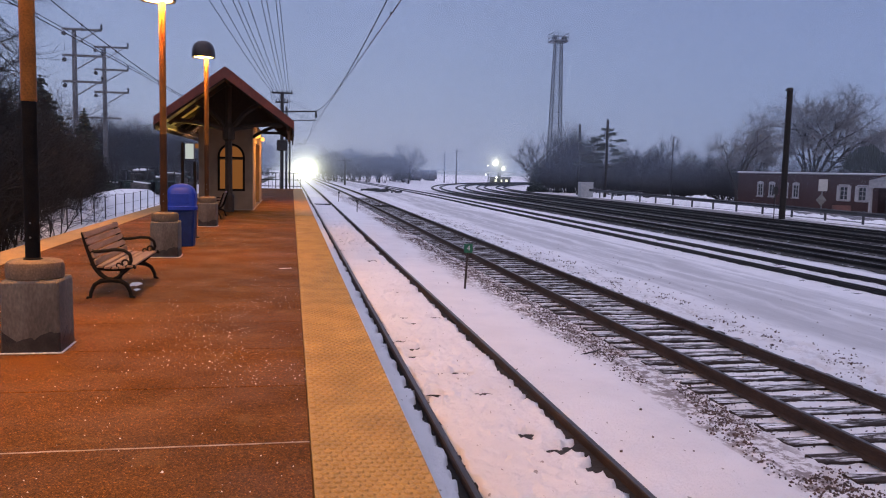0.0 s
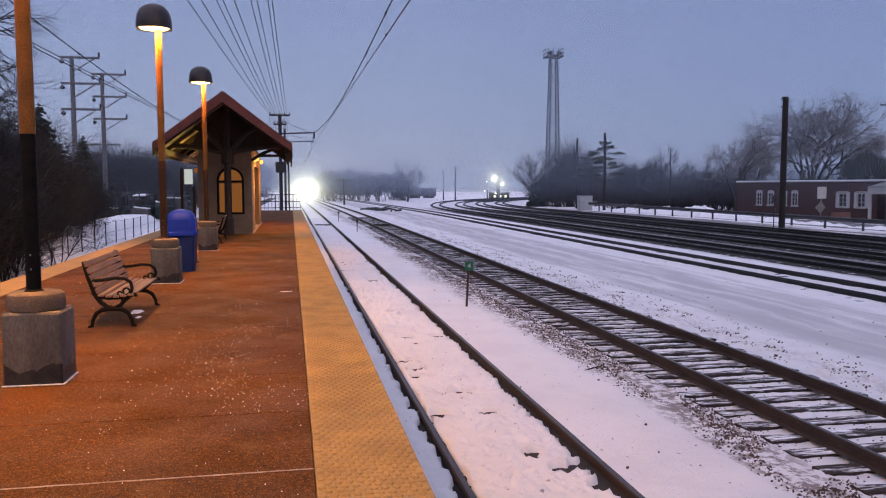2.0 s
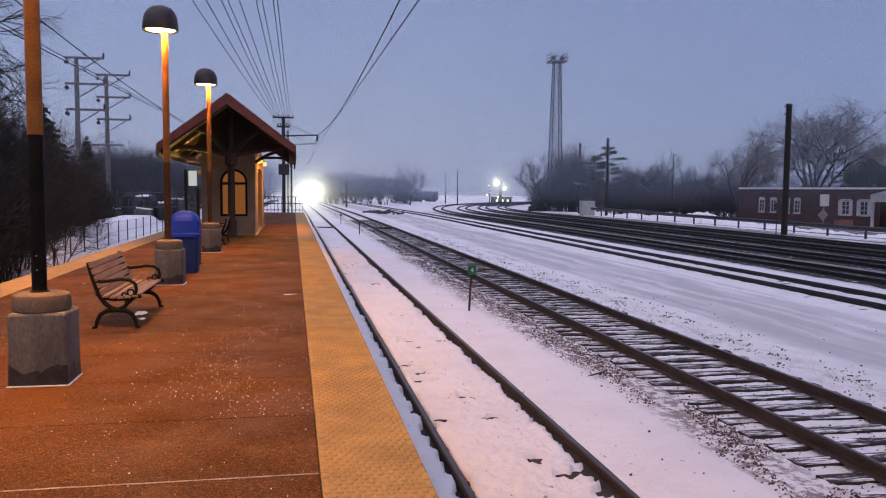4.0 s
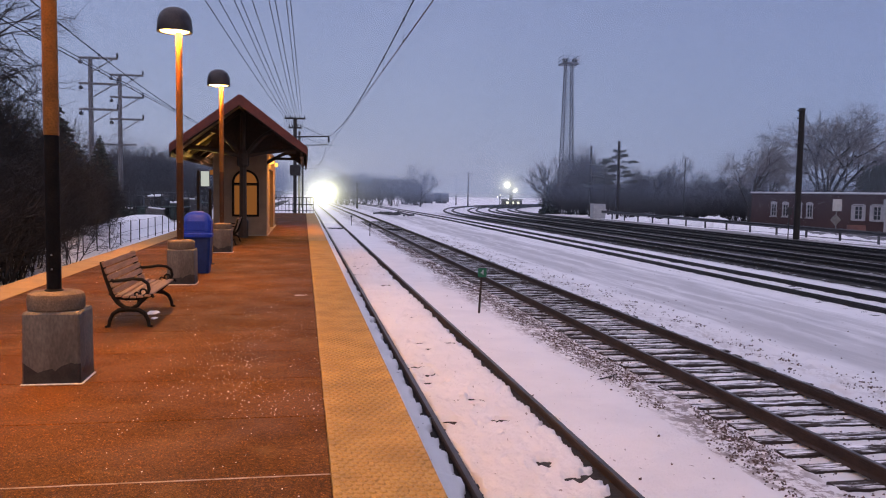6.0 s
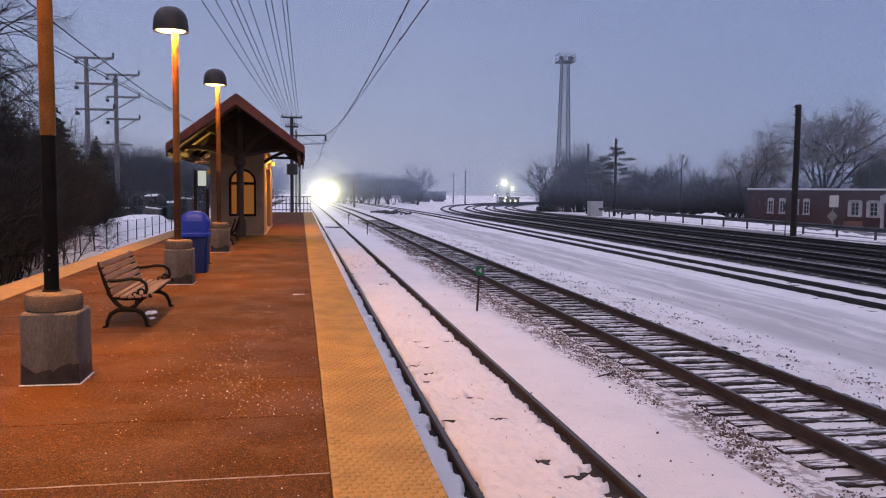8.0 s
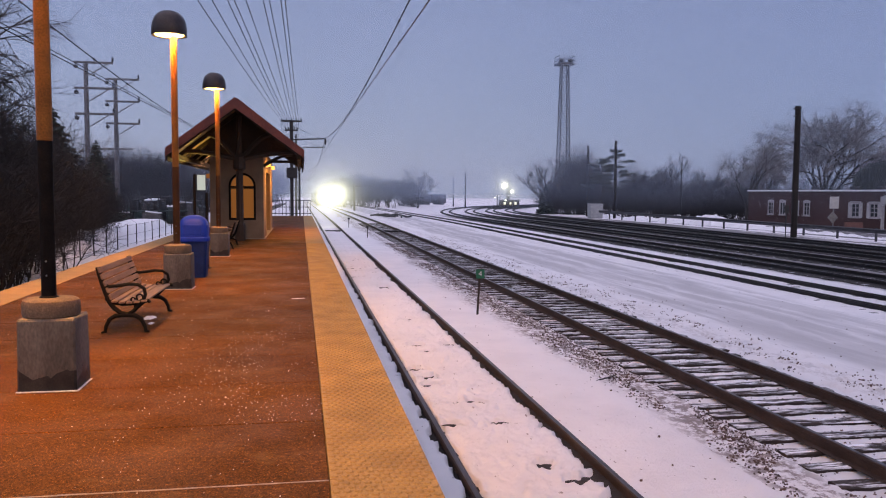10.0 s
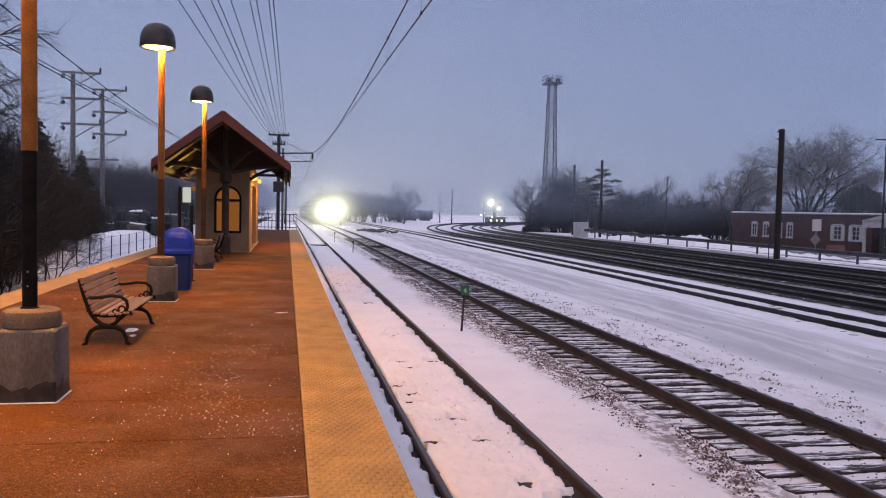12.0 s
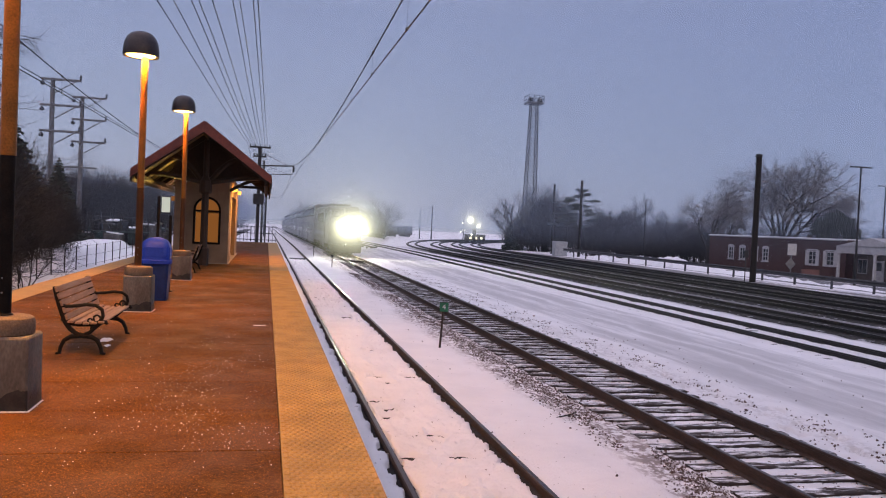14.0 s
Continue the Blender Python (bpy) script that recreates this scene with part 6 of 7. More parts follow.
def build_brick_building():
    """Its long wall faces the tracks; local x runs along the wall, y into the building."""
    A, B = Vector((54.0, 91.0, 0)), Vector((57.6, 71.0, 0))
    ang = math.degrees(math.atan2(B.y - A.y, B.x - A.x))
    z0 = gz(54, 88)
    t = thing("brick_building", "low red-brown brick building with white-framed windows", "building", A.x, A.y, z0, ang)
    H, L, D = 2.18 - z0, 20.1, 12.0
    wins = [(3.8, 0.95, 1.5, True), (5.65, 0.95, 1.5, True), (7.7, 0.95, 1.5, True), (9.3, 0.95, 1.5, True), (15.9, 1.15, 1.5, False), (18.2, 1.1, 1.5, False)]
    zs, = (-0.6 - z0,)
    # wall in pieces round the openings
    g = Geo()
    x = 0.0
    for c, w, h, arched in wins:
        g.box((x + c - w / 2) / 2, 0.15, H / 2, c - w / 2 - x, 0.3, H)
        g.box(c, 0.15, zs / 2, w, 0.3, zs)
        g.box(c, 0.15, (zs + h + H) / 2, w, 0.3, H - zs - h)
        x = c + w / 2
    g.box((x + L) / 2, 0.15, H / 2, L - x, 0.3, H)
    wall = part("front_wall", g, MORTAR, t, "red-brown brick wall")
    g = Geo()
    g.box(0.15, D / 2 + 0.15, H / 2, 0.3, D - 0.3, H)
    part("side_wall", g, BRICK, t)
    g = Geo()
    g.box(L - 0.15, D / 2 + 0.15, H / 2, 0.3, D - 0.3, H)
    part("side_wall", g, BRICK, t)
    g = Geo()
    g.box(L / 2, D, H / 2, L - 0.6, 0.3, H)
    part("back_wall", g, BRICK, t)
    g = Geo()
    g.box(L / 2, D / 2, H + 0.03, L + 0.2, D + 0.3, 0.10, 0.02)
    part("roof", g, SNOW_PLAIN, t, "flat snow-covered roof")
    g = Geo()
    g.box(L / 2, -0.06, H - 0.06, L + 0.2, 0.2, 0.12, 0.02)
    part("coping", g, WHITE_TRIM, t, "pale coping")
    for vx in (6.5, 12.0, 15.5):
        g = Geo()
        g.box(vx, 4, H + 0.25, 0.7, 0.7, 0.45, 0.04)
        part("roof_vent", g, DARK_STEEL, t)
    for c, w, h, arched in wins:
        g = Geo()
        fw = 0.12
        for sx in (-1, 1):
            g.box(c + sx * (w / 2 - fw / 2), 0.02, zs + h / 2, fw, 0.16, h, 0.01)
        for sz in (0, 1):
            g.box(c, 0.02, zs + (h - fw) * sz + fw / 2, w - 2 * fw, 0.16, fw, 0.01)
        f = part("window", g, WHITE_TRIM, t, "white framed window")
        g = Geo()
        g.box(c, 0.06, zs + h / 2, w - 2 * fw, 0.02, h - 2 * fw)
        part("pane", g, PANE, f)
        g = Geo()
        g.box(c, 0.02, zs + h / 2, 0.06, 0.06, h - 2 * fw)
        for k in (0.36, 0.66):
            g.box(c, 0.02, zs + h * k, w - 2 * fw, 0.06, 0.05)
        part("glazing_bar", g, WHITE_TRIM, f)
        g = Geo()
        if arched:
            pts = [(c + 0.55 * math.cos(radians(a)), zs + h - 0.02 + 0.28 * math.sin(radians(a))) for a in range(0, 181, 20)]
            g.prism(pts, -0.05, 0.0)
            part("arched_head", g, WHITE_TRIM, f)
        else:
            for sx in (-1, 1):
                g2 = Geo()
                g2.box(c + sx * (w / 2 + 0.17), -0.04, zs + h / 2, 0.32, 0.06, h + 0.1, 0.01)
                part("shutter", g2, WHITE_TRIM, f)
            g.box(c, -0.04, zs + h + 0.1, w + 0.2, 0.1, 0.14, 0.02)
            part("lintel", g, WHITE_TRIM, f)
        g = Geo()
        g.box(c, -0.06, zs - 0.05, w + 0.2, 0.16, 0.08, 0.01)
        part("sill", g, WHITE_TRIM, f)
    # portico
    p = thing("portico", "white painted entrance portico with a pediment", "porch", A.x, A.y, z0, ang)
    PX0, PX1 = 20.25, 28.4
    g = Geo()
    g.box((PX0 + PX1) / 2, -0.9, 2.82 + 0.25, PX1 - PX0, 1.4, 0.75, 0.03)
    part("entablature", g, WHITE_TRIM, p)
    g = Geo()
    g.prism([(PX0 + 0.3, 3.45), (PX0 + 7.5, 3.45), (PX0 + 3.9, 4.3)], -1.7, 2.0)
    part("pediment", g, WHITE_TRIM, p)
    for cx in (PX0 + 0.2, PX0 + 4.35, PX0 + 6.6):
        g = Geo()
        g.lathe([(0.24, 0), (0.24, 0.12), (0.17, 0.16), (0.15, 2.55), (0.22, 2.62), (0.22, 2.70)], 12, cx, -1.4)
        part("column", g, WHITE_TRIM, p)
    g = Geo()
    g.box((PX0 + PX1) / 2, 1.0, 1.35, PX1 - PX0, 0.3, 2.7)
    part("entrance_wall", g, GREY_WALL, p)
    g = Geo()
    g.box(PX0 + 3.1, 0.8, 1.05, 1.1, 0.12, 2.1, 0.02)
    dr = part("door", g, WHITE_TRIM, p, "white panelled door")
    g = Geo()
    g.box(PX0 + 3.1, 0.73, 1.5, 0.6, 0.04, 0.8, 0.01)
    part("pane", g, PANE, dr)
    for cx in (PX0 + 1.2, PX0 + 5.2):
        g = Geo()
        g.box(cx, 0.82, 1.45, 1.1, 0.1, 1.5, 0.02)
        f = part("window", g, WHITE_TRIM, p)
        for sx in (-1, 1):
            g = Geo()
            g.box(cx + sx * 0.25, 0.76, 1.45, 0.42, 0.04, 1.3)
            part("pane", g, PANE, f)
    return t


def build_signal_house():
    x, y = 66.5, 254
    z = gz(x, y)
    t = thing("signal_house", "small dark yard office with lit windows", "building", x, y, z)
    g = Geo()
    g.box(0, 0, 1.1, 6.0, 4, 2.2, 0.05)
    part("walls", g, FREIGHT, t)
    g = Geo()
    g.box(0, 0, 2.3, 6.6, 4.8, 0.22, 0.05)
    part("roof", g, DARK_STEEL, t)
    for i in range(3):
        g = Geo()
        g.box(-1.9 + i * 1.8, -2.02, 1.2, 0.75, 0.06, 0.75, 0.02)
        part("window", g, YARD_GLOW, t, "lit window")
    m = thing("yard_light_mast", "yard mast with glaring floodlights", "light mast", 65.2, 250, gz(65, 250))
    g = Geo()
    g.box(0, 0, 4.2, 0.9, 0.9, 8.4, 0.05)
    part("mast", g, DARK_STEEL, m)
    g = Geo()
    g.box(-3.6, 0, 3.5, 0.3, 0.3, 7.0, 0.05)
    part("mast", g, DARK_STEEL, m)
    g = Geo()
    g.box(0, 0, 8.4, 2.4, 0.5, 0.3, 0.05)
    part("cross_arm", g, DARK_STEEL, m)
    for lx, lz, r in ((-1.6, 6.7, 0.75), (1.0, 5.0, 0.42), (-4.0, 5.9, 0.16), (-4.6, 3.0, 0.18), (-1.0, 2.2, 0.2)):
        g = Geo()
        g.lathe([(0.05, 0), (r, r * 0.3), (r, r * 0.7), (0.05, r)], 14)
        g.v = [(lx + a, -0.6 - c, lz + b) for a, b, c in g.v]
        part("floodlight", g, YARD_LAMP, m, "glaring floodlight")
    # discs added to paint a halo round the floodlights
    glare_disc(m, -1.6, 6.95, 2.2, 8.0, -1.6)
    glare_disc(m, -1.5, 5.2, 0.7, 5.0, 1.0)
    # far lamps
    for x, y, zz in ((86, 330, 5), (52, 340, 5.5), (74, 300, 3.5)):
        p = thing("yard_lamp", "distant lit yard lamp on a pole", "street lamp", x, y, gz(x, y), group="distant yard lamps")
        g = Geo()
        g.tube([(0, 0, 0), (0, 0, zz)], 0.12, 6)
        part("post", g, DARK_STEEL, p)
        g = Geo()
        g.lathe([(0.05, 0), (0.35, 0.15), (0.35, 0.4), (0.05, 0.5)], 10, 0, -0.2, zz)
        part("lamp_head", g, YARD_LAMP_DIM, p)
    for x, y, h in ((45, 220, 9.5), (45.8, 242, 9.0), (41.5, 262, 9.0), (38.5, 285, 9.0), (9.6, 150, 5.0), (88, 240, 9)):
        p = thing("line_pole", "faint timber line pole in the mist", "utility pole", x, y, gz(x, y), group="far line poles")
        g = Geo()
        g.lathe([(0.2, 0), (0.14, h)], 8)
        part("pole", g, POLE_WOOD, p)
        g = Geo()
        g.box(0, -0.1, h - 0.5, 2.6, 0.14, 0.16)
        part("cross_arm", g, POLE_WOOD, p)
    # freight wagons
    for i in range(3):
        p = thing("boxcar", "dark boxcar faint in the mist", "freight car", 34.5 + i * 5.3, 262 + i * 1.5, gz(38, 262), -72, group="far boxcars")
        g = Geo()
        g.box(0, 0, 2.2, 5.6, 2.9, 2.9, 0.08)
        part("body", g, FREIGHT, p)
        for k in range(7):
            g = Geo()
            g.box(-2.0 + k * 0.66, -1.48, 2.2, 0.1, 0.08, 2.7)
            part("rib", g, FREIGHT, p)
        g = Geo()
        g.box(0, 0, 0.5, 4.0, 2.2, 0.6, 0.05)
        part("underframe", g, TRAIN_DARK, p)


YARD_LAMP = glow("floodlight_glow", (1.0, 0.97, 0.72), 9)
YARD_LAMP_DIM = glow("distant_lamp_glow", (1.0, 0.95, 0.75), 3)
YARD_GLOW = glow("yard_window_glow", (1.0, 0.93, 0.65), 1.6)


def build_marker(x, y, sign):
    if sign:
        t = thing("track_marker", "small green numbered sign on a rusty post", "sign", x, y, -1.37)
    else:
        t = thing("track_marker", "small dark marker post in the snow", "post", x, y, -1.37)
    h = 1.15 if sign else 0.85
    g = Geo()
    g.tube([(-0.06 if sign else 0, 0, 0), (0.0, 0, h)], 0.028, 7)
    part("post", g, RAIL_RUST, t)
    g = Geo()
    if sign:
        g.box(0.0, -0.035, h - 0.08, 0.21, 0.012, 0.22, 0.003)
        p = part("plate", g, SIGN_GREEN, t, "green plate")
        cu = bpy.data.curves.new("digit", "FONT")
        cu.body, cu.size, cu.align_x, cu.align_y, cu.extrude = "4", 0.17, "CENTER", "CENTER", 0.001
        cu.materials.append(SIGN_WHITE)
        d = new("digit", cu)
        d.parent = p
        d.matrix_basis = pose(0, -0.0425, h - 0.08, 90, 0, 0)
    else:
        g.box(0.0, -0.035, h - 0.06, 0.16, 0.02, 0.14, 0.003)
        part("plate", g, DARK_STEEL, t)


def build_track_bits():
    build_marker(4.11, 19.35, True)
    build_marker(4.12, 53.0, False)
    build_marker(3.9, 70.0, False)
    # scrap beside the far tracks
    rng = random.Random(12)
    for i in range(16):
        x, y = 10.0 + 3.2 * rng.random(), 98 + 14 * rng.random()
        t = thing("scrap_rail", "dark length of scrap track lying in snow", "scrap", x, y, gz(x, y) + 0.1, rng.uniform(0, 180), group="scrap by the track")
        g = Geo()
        g.box(0, 0, 0.08, rng.uniform(0.8, 2.2), 0.2, 0.22, 0.03, Matrix.Rotation(rng.uniform(-0.25, 0.25), 3, "Y"))
        part("bar", g, TRAIN_DARK, t)
    t = thing("crossing_boards", "dark worn timber crossing boards between the tracks", "crossing", 0, 61.5, -1.3)
    for k, (x, w) in enumerate(((2.22, 1.2), (6.67, 1.2))):
        for j in range(2):
            g = Geo()
            g.box(x, j * 0.62, 0.02, w, 0.5, 0.12, 0.02)
            part("board", g, TIE_DARK, t)
    t = thing("stick", "thin dark stick lying on the snow", "stick", 4.6, 12.45, -1.31, 38)
    g = Geo()
    g.tube([(-0.42, 0, 0.0), (-0.1, 0.02, 0.012), (0.2, 0.0, 0.008), (0.45, 0.03, 0.0)], [0.008, 0.013, 0.012, 0.006], 5)
    part("twig", g, BARK, t)


def build_left_side():
    # chain-link fence on the snowy bank
    t = thing("fence", "wire fence with thin posts on a snowy bank", "fence")
    rng = random.Random(6)
    ys = [30 + 2.15 * i for i in range(17)]
    tops = []
    for y in ys:
        x = -9.3 + 0.02 * (y - 40)
        z = gz(x, y)
        g = Geo()
        g.tube([(x, y, z - 0.1), (x + rng.uniform(-0.03, 0.03), y, z + 1.18)], 0.03, 6)
        part("post", g, DARK_STEEL, t)
        tops.append((x, y, z + 1.14))
    for dz in (0.0, -0.5, -1.0):
        g = Geo()
        g.tube([(x, y, z + dz) for x, y, z in tops], 0.008, 4)
        part("wire", g, DARK_STEEL, t)
    # steep-faced bank of snow behind the fence
    b = thing("snow_bank", "long steep-faced bank of snow behind the fence", "snow bank", -10.6, 46, -1.3)
    g = Geo()
    rings = []
    for i in range(90):
        y = -17 + 37 * i / 89
        h = (0.95 + 0.10 * noise.noise((y * 0.4, 3, 1)) + 0.05 * noise.noise((y * 2.1, 5, 1))) * min(1.0, 0.25 + i / 6, (89 - i) / 9 + 0.1)
        prof = ((-2.6, 0.0), (-2.2, 0.8), (-1.4, 0.98), (-0.6, 1.0), (0.0, 0.99), (0.25, 0.93), (0.42, 0.80), (0.66, 0.5), (0.90, 0.22), (1.05, 0.06), (1.2, 0.0))
        rings.append([(x + 0.07 * noise.noise((y * 1.4, u * 2, 7)), y, h * u + 0.03 * noise.noise((x * 3, y * 1.5, 0))) for x, u in prof])
    part("snow", g.loft(rings), SNOW_PLAIN, b, smooth=True)
    # snow-dusted scrap, racks and machinery in front of the wood
    for i in range(46):
        x, y = -9.3 - 8.0 * rng.random(), 68 + 12 * rng.random()
        z = gz(x, y)
        p = thing("scrap_heap", "heap of dark scrap dusted with snow", "scrap", x, y, z, rng.uniform(0, 180), group="scrap yard")
        w, d, h = rng.uniform(0.6, 1.6), rng.uniform(0.5, 1.1), rng.uniform(0.6, 2.0)
        g = Geo()
        g.box(0, 0, h / 2, w, d, h, 0.1)
        part("crate", g, rng.choice([JUNK, JUNK_GREEN, DARK_STEEL, JUNK]), p)
        g = Geo()
        g.box(rng.uniform(-0.3, 0.3), 0, h + 0.05, w * 0.85, d * 0.9, 0.10, 0.04, Matrix.Rotation(rng.uniform(-0.15, 0.15), 3, "Y"))
        part("lid", g, rng.choice([SNOW_PLAIN, JUNK, DARK_STEEL, JUNK, JUNK_GREEN]), p)
        for k in range(rng.randint(0, 3)):
            g = Geo()
            q = rng.uniform(-w / 2, w / 2)
            g.tube([(q, 0, 0), (q + rng.uniform(-0.7, 0.7), 0.2, rng.uniform(1.5, 2.9))], rng.uniform(0.03, 0.07), 5)
            part("bar", g, rng.choice([DARK_STEEL, GALV_DARK]), p)
    for x, y, w in ((-11.6, 69, 4.2), (-16.5, 71, 3.6)):
        r = thing("storage_rack", "open dark steel storage rack before the wood", "rack", x, y, gz(x, y) - 0.05, 8)
        for sx in (-1, 0, 1):
            for sy in (-0.5, 0.5):
                g = Geo()
                g.box(sx * w / 2, sy, 1.15, 0.10, 0.10, 2.3, 0.01)
                part("upright", g, DARK_STEEL, r)
        for z in (1.1, 2.25):
            g = Geo()
            g.box(0, 0, z, w + 0.3, 1.2, 0.09, 0.02)
            part("shelf", g, JUNK_GREEN if z < 2 else DARK_STEEL, r)
    c = thing("parked_car", "parked car buried under snow", "car", -14.0, 80.0, gz(-14, 80), 12)
    g = Geo()
    g.loft([[(x, y, z) for x, z in ((-w, 0.3), (w, 0.3), (w, h0), (w * 0.8, h1), (-w * 0.8, h1), (-w, h0))] for y, w, h0, h1 in ((-2.1, 0.75, 0.6, 0.75), (-1.6, 0.85, 0.8, 0.9), (-0.8, 0.88, 0.95, 1.45), (0.8, 0.88, 0.95, 1.5), (1.5, 0.86, 0.9, 1.0), (2.1, 0.76, 0.6, 0.8))])
    part("body", g, SNOW_PLAIN, c, smooth=True)
    for sx in (-1, 1):
        for yy in (-1.3, 1.3):
            g = Geo()
            g.lathe([(0.1, -0.1), (0.31, -0.1), (0.31, 0.1), (0.1, 0.1)], 14)
            g.v = [(sx * 0.8 + q, yy + a, 0.31 + b2) for a, b2, q in g.v]
            part("wheel", g, TRAIN_DARK, c)
    w = thing("yard_lamp", "tiny lit lamp beside the scrap yard", "street lamp", -14.6, 60, gz(-14, 60))
    g = Geo()
    g.tube([(0, 0, 0), (0, 0, 2.2)], 0.04, 6)
    part("post", g, DARK_STEEL, w)
    g = Geo()
    g.lathe([(0.02, 0), (0.06, 0.03), (0.06, 0.09), (0.02, 0.12)], 8, 0, -0.05, 2.15)
    part("lamp_head", g, YARD_LAMP_DIM, w)


build_far_side()
build_brick_building()
build_signal_house()
build_track_bits()
build_left_side()
plant_right()
plant_left()
plant_far()


# ---- ties, stones, slabs and paving, piece by piece ----
def lay_ties():
    rng = random.Random(21)
    shapes = []
    for k in range(4):
        g = Geo()
        r2 = random.Random(k)
        n = 7
        rings = []
        for i in range(n):
            x = -1.3 + 2.6 * i / (n - 1)
            e = [r2.uniform(-0.008, 0.008) for _ in range(4)]
            rings.append([(x, -0.11 + e[0], -0.17), (x, 0.11 + e[1], -0.17), (x, 0.112 + e[1], -0.012), (x, 0.095, 0.0 + e[2] * 0.6), (x, -0.095, 0.0 + e[3] * 0.6), (x, -0.112 + e[0], -0.012)])
        shapes.append(g.loft(rings).mesh("tie", TIE))
    dark = Geo().box(0, 0, -0.08, 2.6, 0.22, 0.16, 0.01).mesh("tie", TIE_DARK)
    for i in range(145):
        y = 3.0 + i * 0.535 + rng.uniform(-0.03, 0.03)
        ob = part("tie", shapes[i % 4], None, TRACK_2)
        ob.matrix_basis = pose(6.67 + rng.uniform(-0.05, 0.05), y, RAIL_Z - 0.168 + rng.uniform(-0.008, 0.006) + drop(y), 0, 0, rng.uniform(-1.2, 1.2))
    for i in range(60):
        y = 3.0 + i * 0.535
        ob = part("tie", shapes[i % 4], None, TRACK_1)
        ob.matrix_basis = pose(2.225, y, RAIL_Z - 0.176, 0, 0, rng.uniform(-1, 1))
    for t, x0, z in [(TRACK_3, 15.75, -1.24)] + [(YARD[k], (20.3, 24.3, 28.3, 32.3)[k], -1.27) for k in range(4)]:
        for i in range(110):
            y = 14 + i * 0.62
            ob = part("tie", dark, None, t)
            ob.matrix_basis = pose(bend(x0, y), y, z - 0.158 + drop(y), 0, 0, 0)


def scatter_stones():
    rng = random.Random(31)
    g = Geo()

    def stone(x, y, z, s):
        rot = Euler((rng.uniform(0, 6), rng.uniform(0, 6), rng.uniform(0, 6))).to_matrix()
        vs = [rot @ Vector((a * s * rng.uniform(0.7, 1.2), b * s * rng.uniform(0.7, 1.2), c * s * rng.uniform(0.5, 0.9))) for a, b, c in ((1, 0, 0), (-1, 0, 0), (0, 1, 0), (0, -1, 0), (0, 0, 1), (0, 0, -1))]
        g.add([(p.x + x, p.y + y, p.z + z) for p in vs], [(0, 2, 4), (2, 1, 4), (1, 3, 4), (3, 0, 4), (2, 0, 5), (1, 2, 5), (3, 1, 5), (0, 3, 5)])

    for i in range(14000):
        y = 4 + 44 * rng.random() ** 1.5
        x = 5.06 + rng.gauss(0, 0.23)
        if noise.noise((x * 1.1, y * 0.55, 2.0)) < -0.22:
            continue
        stone(x, y, ground_height(x, y) + 0.003, rng.uniform(0.008, 0.024))
    for i in range(5200):
        y = 5 + 50 * rng.random() ** 1.4
        x = 8.70 + rng.gauss(0, 0.42)
        if noise.noise((x * 2.4, y * 1.5, 6.0)) < 0.12:
            continue
        stone(x, y, ground_height(x, y) + 0.006, rng.uniform(0.010, 0.028))
    for i in range(1800):
        y = 5 + 30 * rng.random() ** 1.3
        x = 6.67 + rng.uniform(-1.3, 1.3)
        stone(x, y, ground_height(x, y) + 0.0, rng.uniform(0.010, 0.024))
    for i in range(160):
        x, y = rng.uniform(3.1, 15), 4 + 30 * rng.random() ** 1.5
        stone(x, y, ground_height(x, y) + 0.005, rng.uniform(0.01, 0.03))
    t = tagged(part("ballast_stones", g, STONE), "brown ballast stones poking out of the snow", "stones", kind="stuff")


def lay_platform():
    rng = random.Random(41)
    step = 1.22
    slab = Geo().box(0, 0, -0.03, 4.384, step - 0.009, 0.06, 0.005).mesh("paving_slab", SLAB)
    tact = Geo().box(0, 0, -0.03, 0.606, step - 0.006, 0.06, 0.004).mesh("tactile_panel", TACTILE)
    tact_far = Geo().box(0, 0, -0.03, 0.606, step - 0.006, 0.06, 0.004).mesh("tactile_panel", TACTILE_FAR)
    i0 = -int((5.0 - Y0) / step) + 1
    for i in range(i0, 44):
        y = 5.0 + (i + 0.5) * step
        if y > Y1 - 0.7:
            break
        ob = part("paving_slab", slab, None, PLATFORM)
        ob.matrix_basis = pose(-2.194, y, rng.uniform(-0.001, 0.001))
        ob = part("tactile_panel", tact, None, PLATFORM)
        ob.matrix_basis = pose(0.305, y, 0.003 + rng.uniform(-0.001, 0.001), 0, 0, 0)
        ob = part("tactile_panel", tact_far, None, PLATFORM)
        ob.matrix_basis = pose(-4.695, y, 0.003)
    g = Geo()
    n = 0
    for r in range(int(24 / 0.061)):
        y = 2.6 + r * 0.061
        for c in range(9 if r % 2 else 10):
            x = 0.03 + c * 0.0606 + (0.03 if r % 2 else 0)
            a, b, h = 0.0255, 0.0180, 0.009
            vs = [(x + a * math.cos(k * math.pi / 3), y + a * math.sin(k * math.pi / 3), 0.003) for k in range(6)] + [(x + b * math.cos(k * math.pi / 3), y + b * math.sin(k * math.pi / 3), 0.003 + h) for k in range(6)]
            g.add(vs, [(k, (k + 1) % 6, 6 + (k + 1) % 6, 6 + k) for k in range(6)] + [(6, 7, 8, 9, 10, 11)])
    me = g.mesh("tactile_domes", TACTILE)
    tagged(part("tactile_domes", me, None, PLATFORM), "rows of small raised domes", kind="stuff")
    # pale filler in one joint
    g = Geo()
    for k in range(30):
        x0 = -4.38 + k * 0.146
        g.box(x0 + 0.073, 5.0 + rng.uniform(-0.002, 0.002), 0.0, 0.146, 0.006 + rng.uniform(0, 0.005), 0.004)
    tagged(part("joint_filler", g, OLD_SALT, PLATFORM), "pale salt in an open joint")


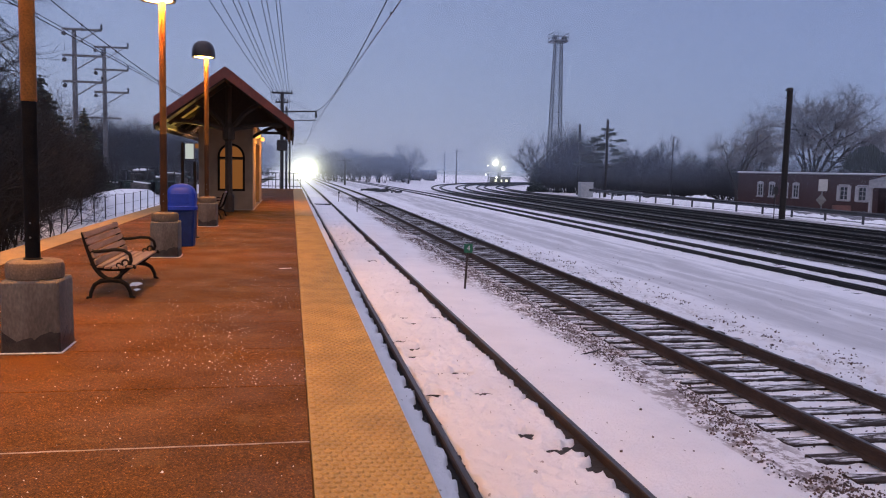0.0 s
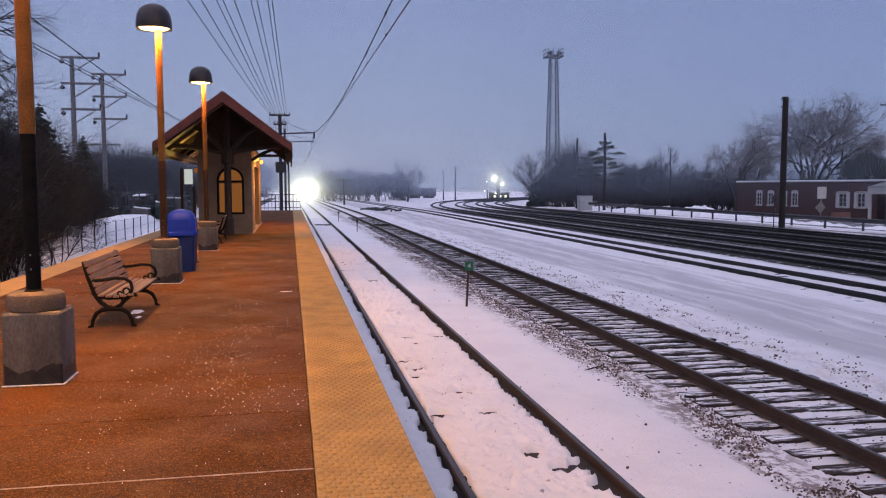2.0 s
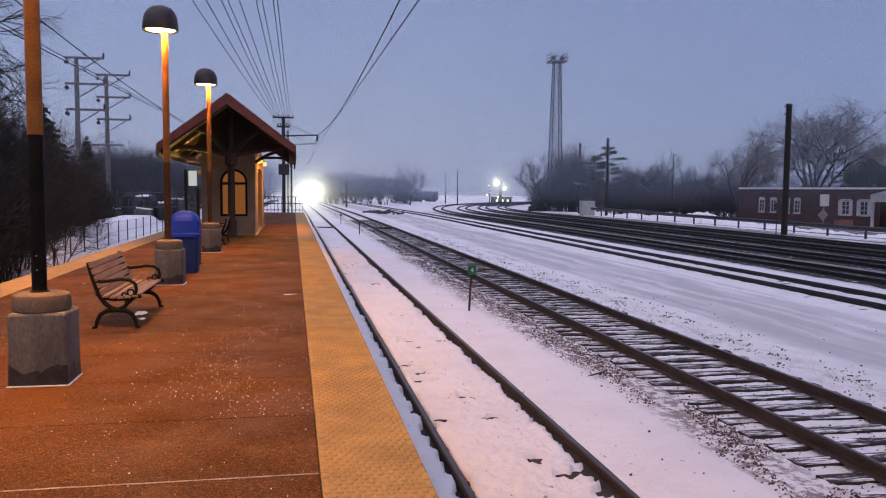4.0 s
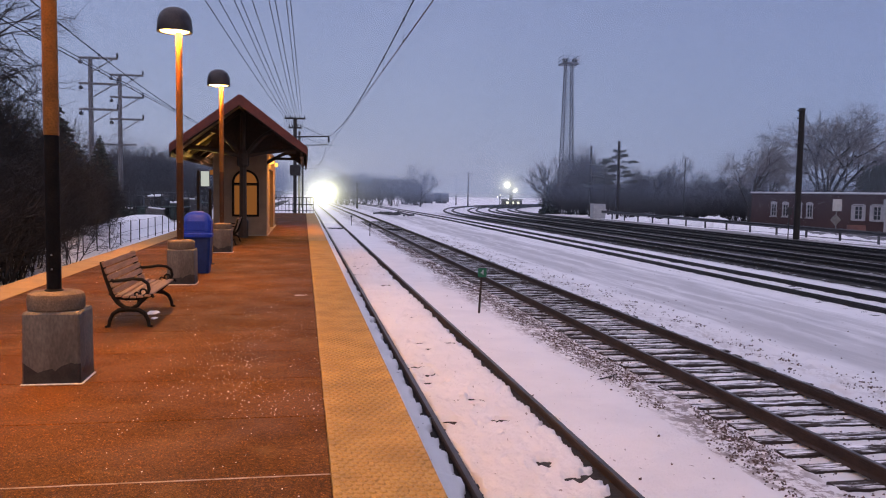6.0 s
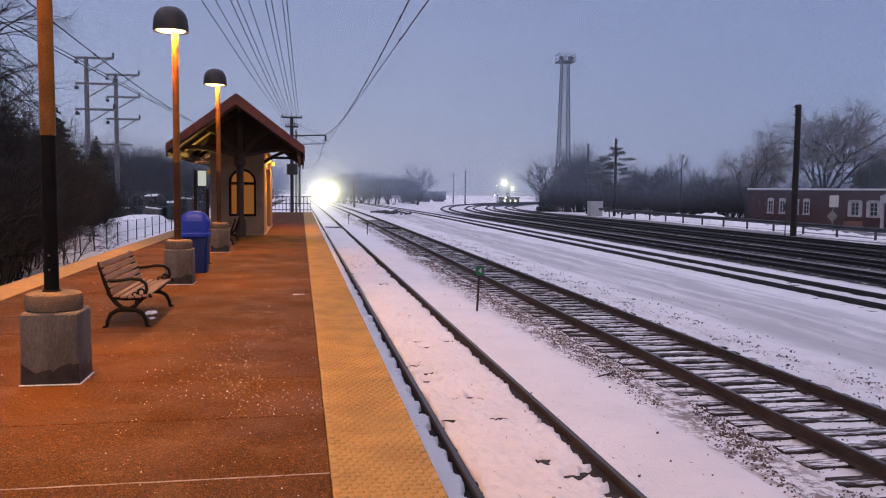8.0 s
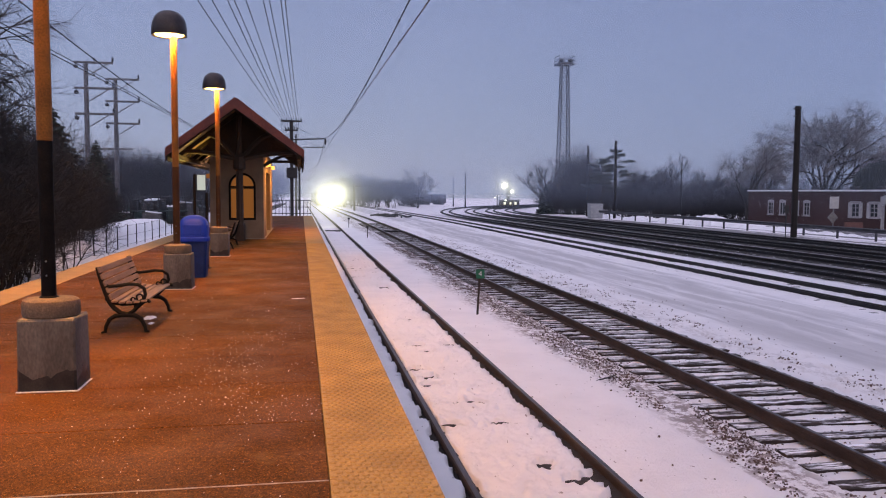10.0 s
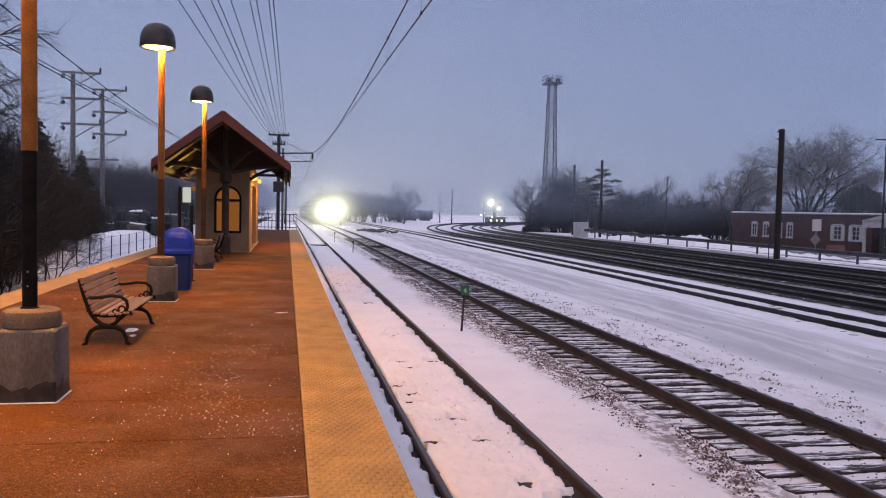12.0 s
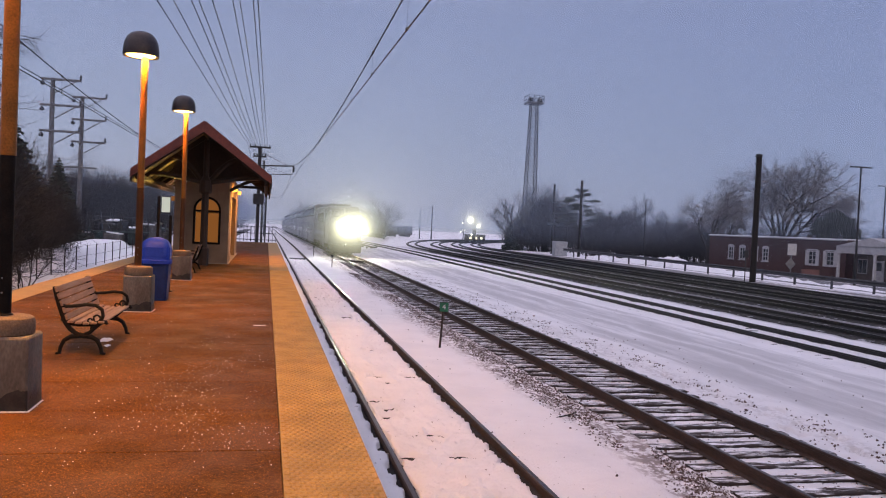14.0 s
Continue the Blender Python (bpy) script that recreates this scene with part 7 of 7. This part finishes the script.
def scatter_salt():
    rng = random.Random(51)
    g = Geo()
    for i in range(1500):
        if i % 3:
            y = 6.2 + abs(rng.gauss(0, 3.2))
            x = -0.55 + rng.gauss(0, 0.42)
        else:
            y = 4.3 + 14 * rng.random() ** 1.6
            x = rng.uniform(-3.9, 0.0)
        if x > 0.0 and rng.random() < 0.85:
            continue
        if x > 0.58 or x < -4.3:
            continue
        if noise.noise((x * 1.7, y * 1.2, 8.0)) < -0.1 and i % 3:
            continue
        s = rng.uniform(0.002, 0.0058) * (1.8 if rng.random() < 0.06 else 1)
        a = rng.uniform(0, 6)
        vs = [(x + s * math.cos(a + k * 2.09) * rng.uniform(0.7, 1.4), y + s * math.sin(a + k * 2.09) * rng.uniform(0.7, 1.4), 0.001) for k in range(3)] + [(x, y, 0.001 + s * 1.1)]
        g.add(vs, [(0, 1, 3), (1, 2, 3), (2, 0, 3)])
    tagged(part("salt_grains", g, SALT), "white grains of road salt on the platform", "salt", kind="stuff")


lay_ties()
scatter_stones()
lay_platform()
scatter_salt()


# ---- mist ----
def build_mist():
    for y, amount in ((64, 0.085), (104, 0.12), (150, 0.24), (240, 0.36)):
        m = thing("mist_bank", "thin grey dusk mist over the tracks", "mist", 0, y, -1.6 + drop(y), kind="stuff")
        g = Geo()
        g.add([(-900, 0, 0), (900, 0, 0), (900, 0, 420), (-900, 0, 420)], [(0, 1, 2, 3)])
        part("mist_sheet", g, mist_material("mist_air", amount, (0.56, 0.68, 0.86)), m)


build_mist()


# ---- what moves ----
SPEED = 38.0
STOP_Y = 70.8


def train_rows(car_offset):
    rows = []
    times = [0, 0.1, 0.3, 0.6] + [1.0 + i for i in range(13)] + [13.4, 13.7, 13.9, 14.0]
    for t in times:
        y = STOP_Y + (14 - t) * SPEED + car_offset
        slope = math.degrees(math.atan2(drop(y + 15) - drop(y), 15))
        rows.append((t, pose(6.67, y, RAIL_Z + drop(y + 2), slope, 0, 0)))
    return rows


def glare_rows():
    """Holds the glare on the camera's sight line, closing up as the train nears."""
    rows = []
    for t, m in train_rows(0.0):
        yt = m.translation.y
        # held near the camera early on so the glare keeps its apparent size
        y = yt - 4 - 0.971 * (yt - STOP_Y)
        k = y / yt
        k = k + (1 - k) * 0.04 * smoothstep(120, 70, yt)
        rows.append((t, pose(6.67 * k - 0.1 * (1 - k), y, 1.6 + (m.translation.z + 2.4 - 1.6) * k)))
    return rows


def motions():
    walk(GLARE, glare_rows())
    for ob, off in TRAIN:
        walk(ob, train_rows(off))


motions()
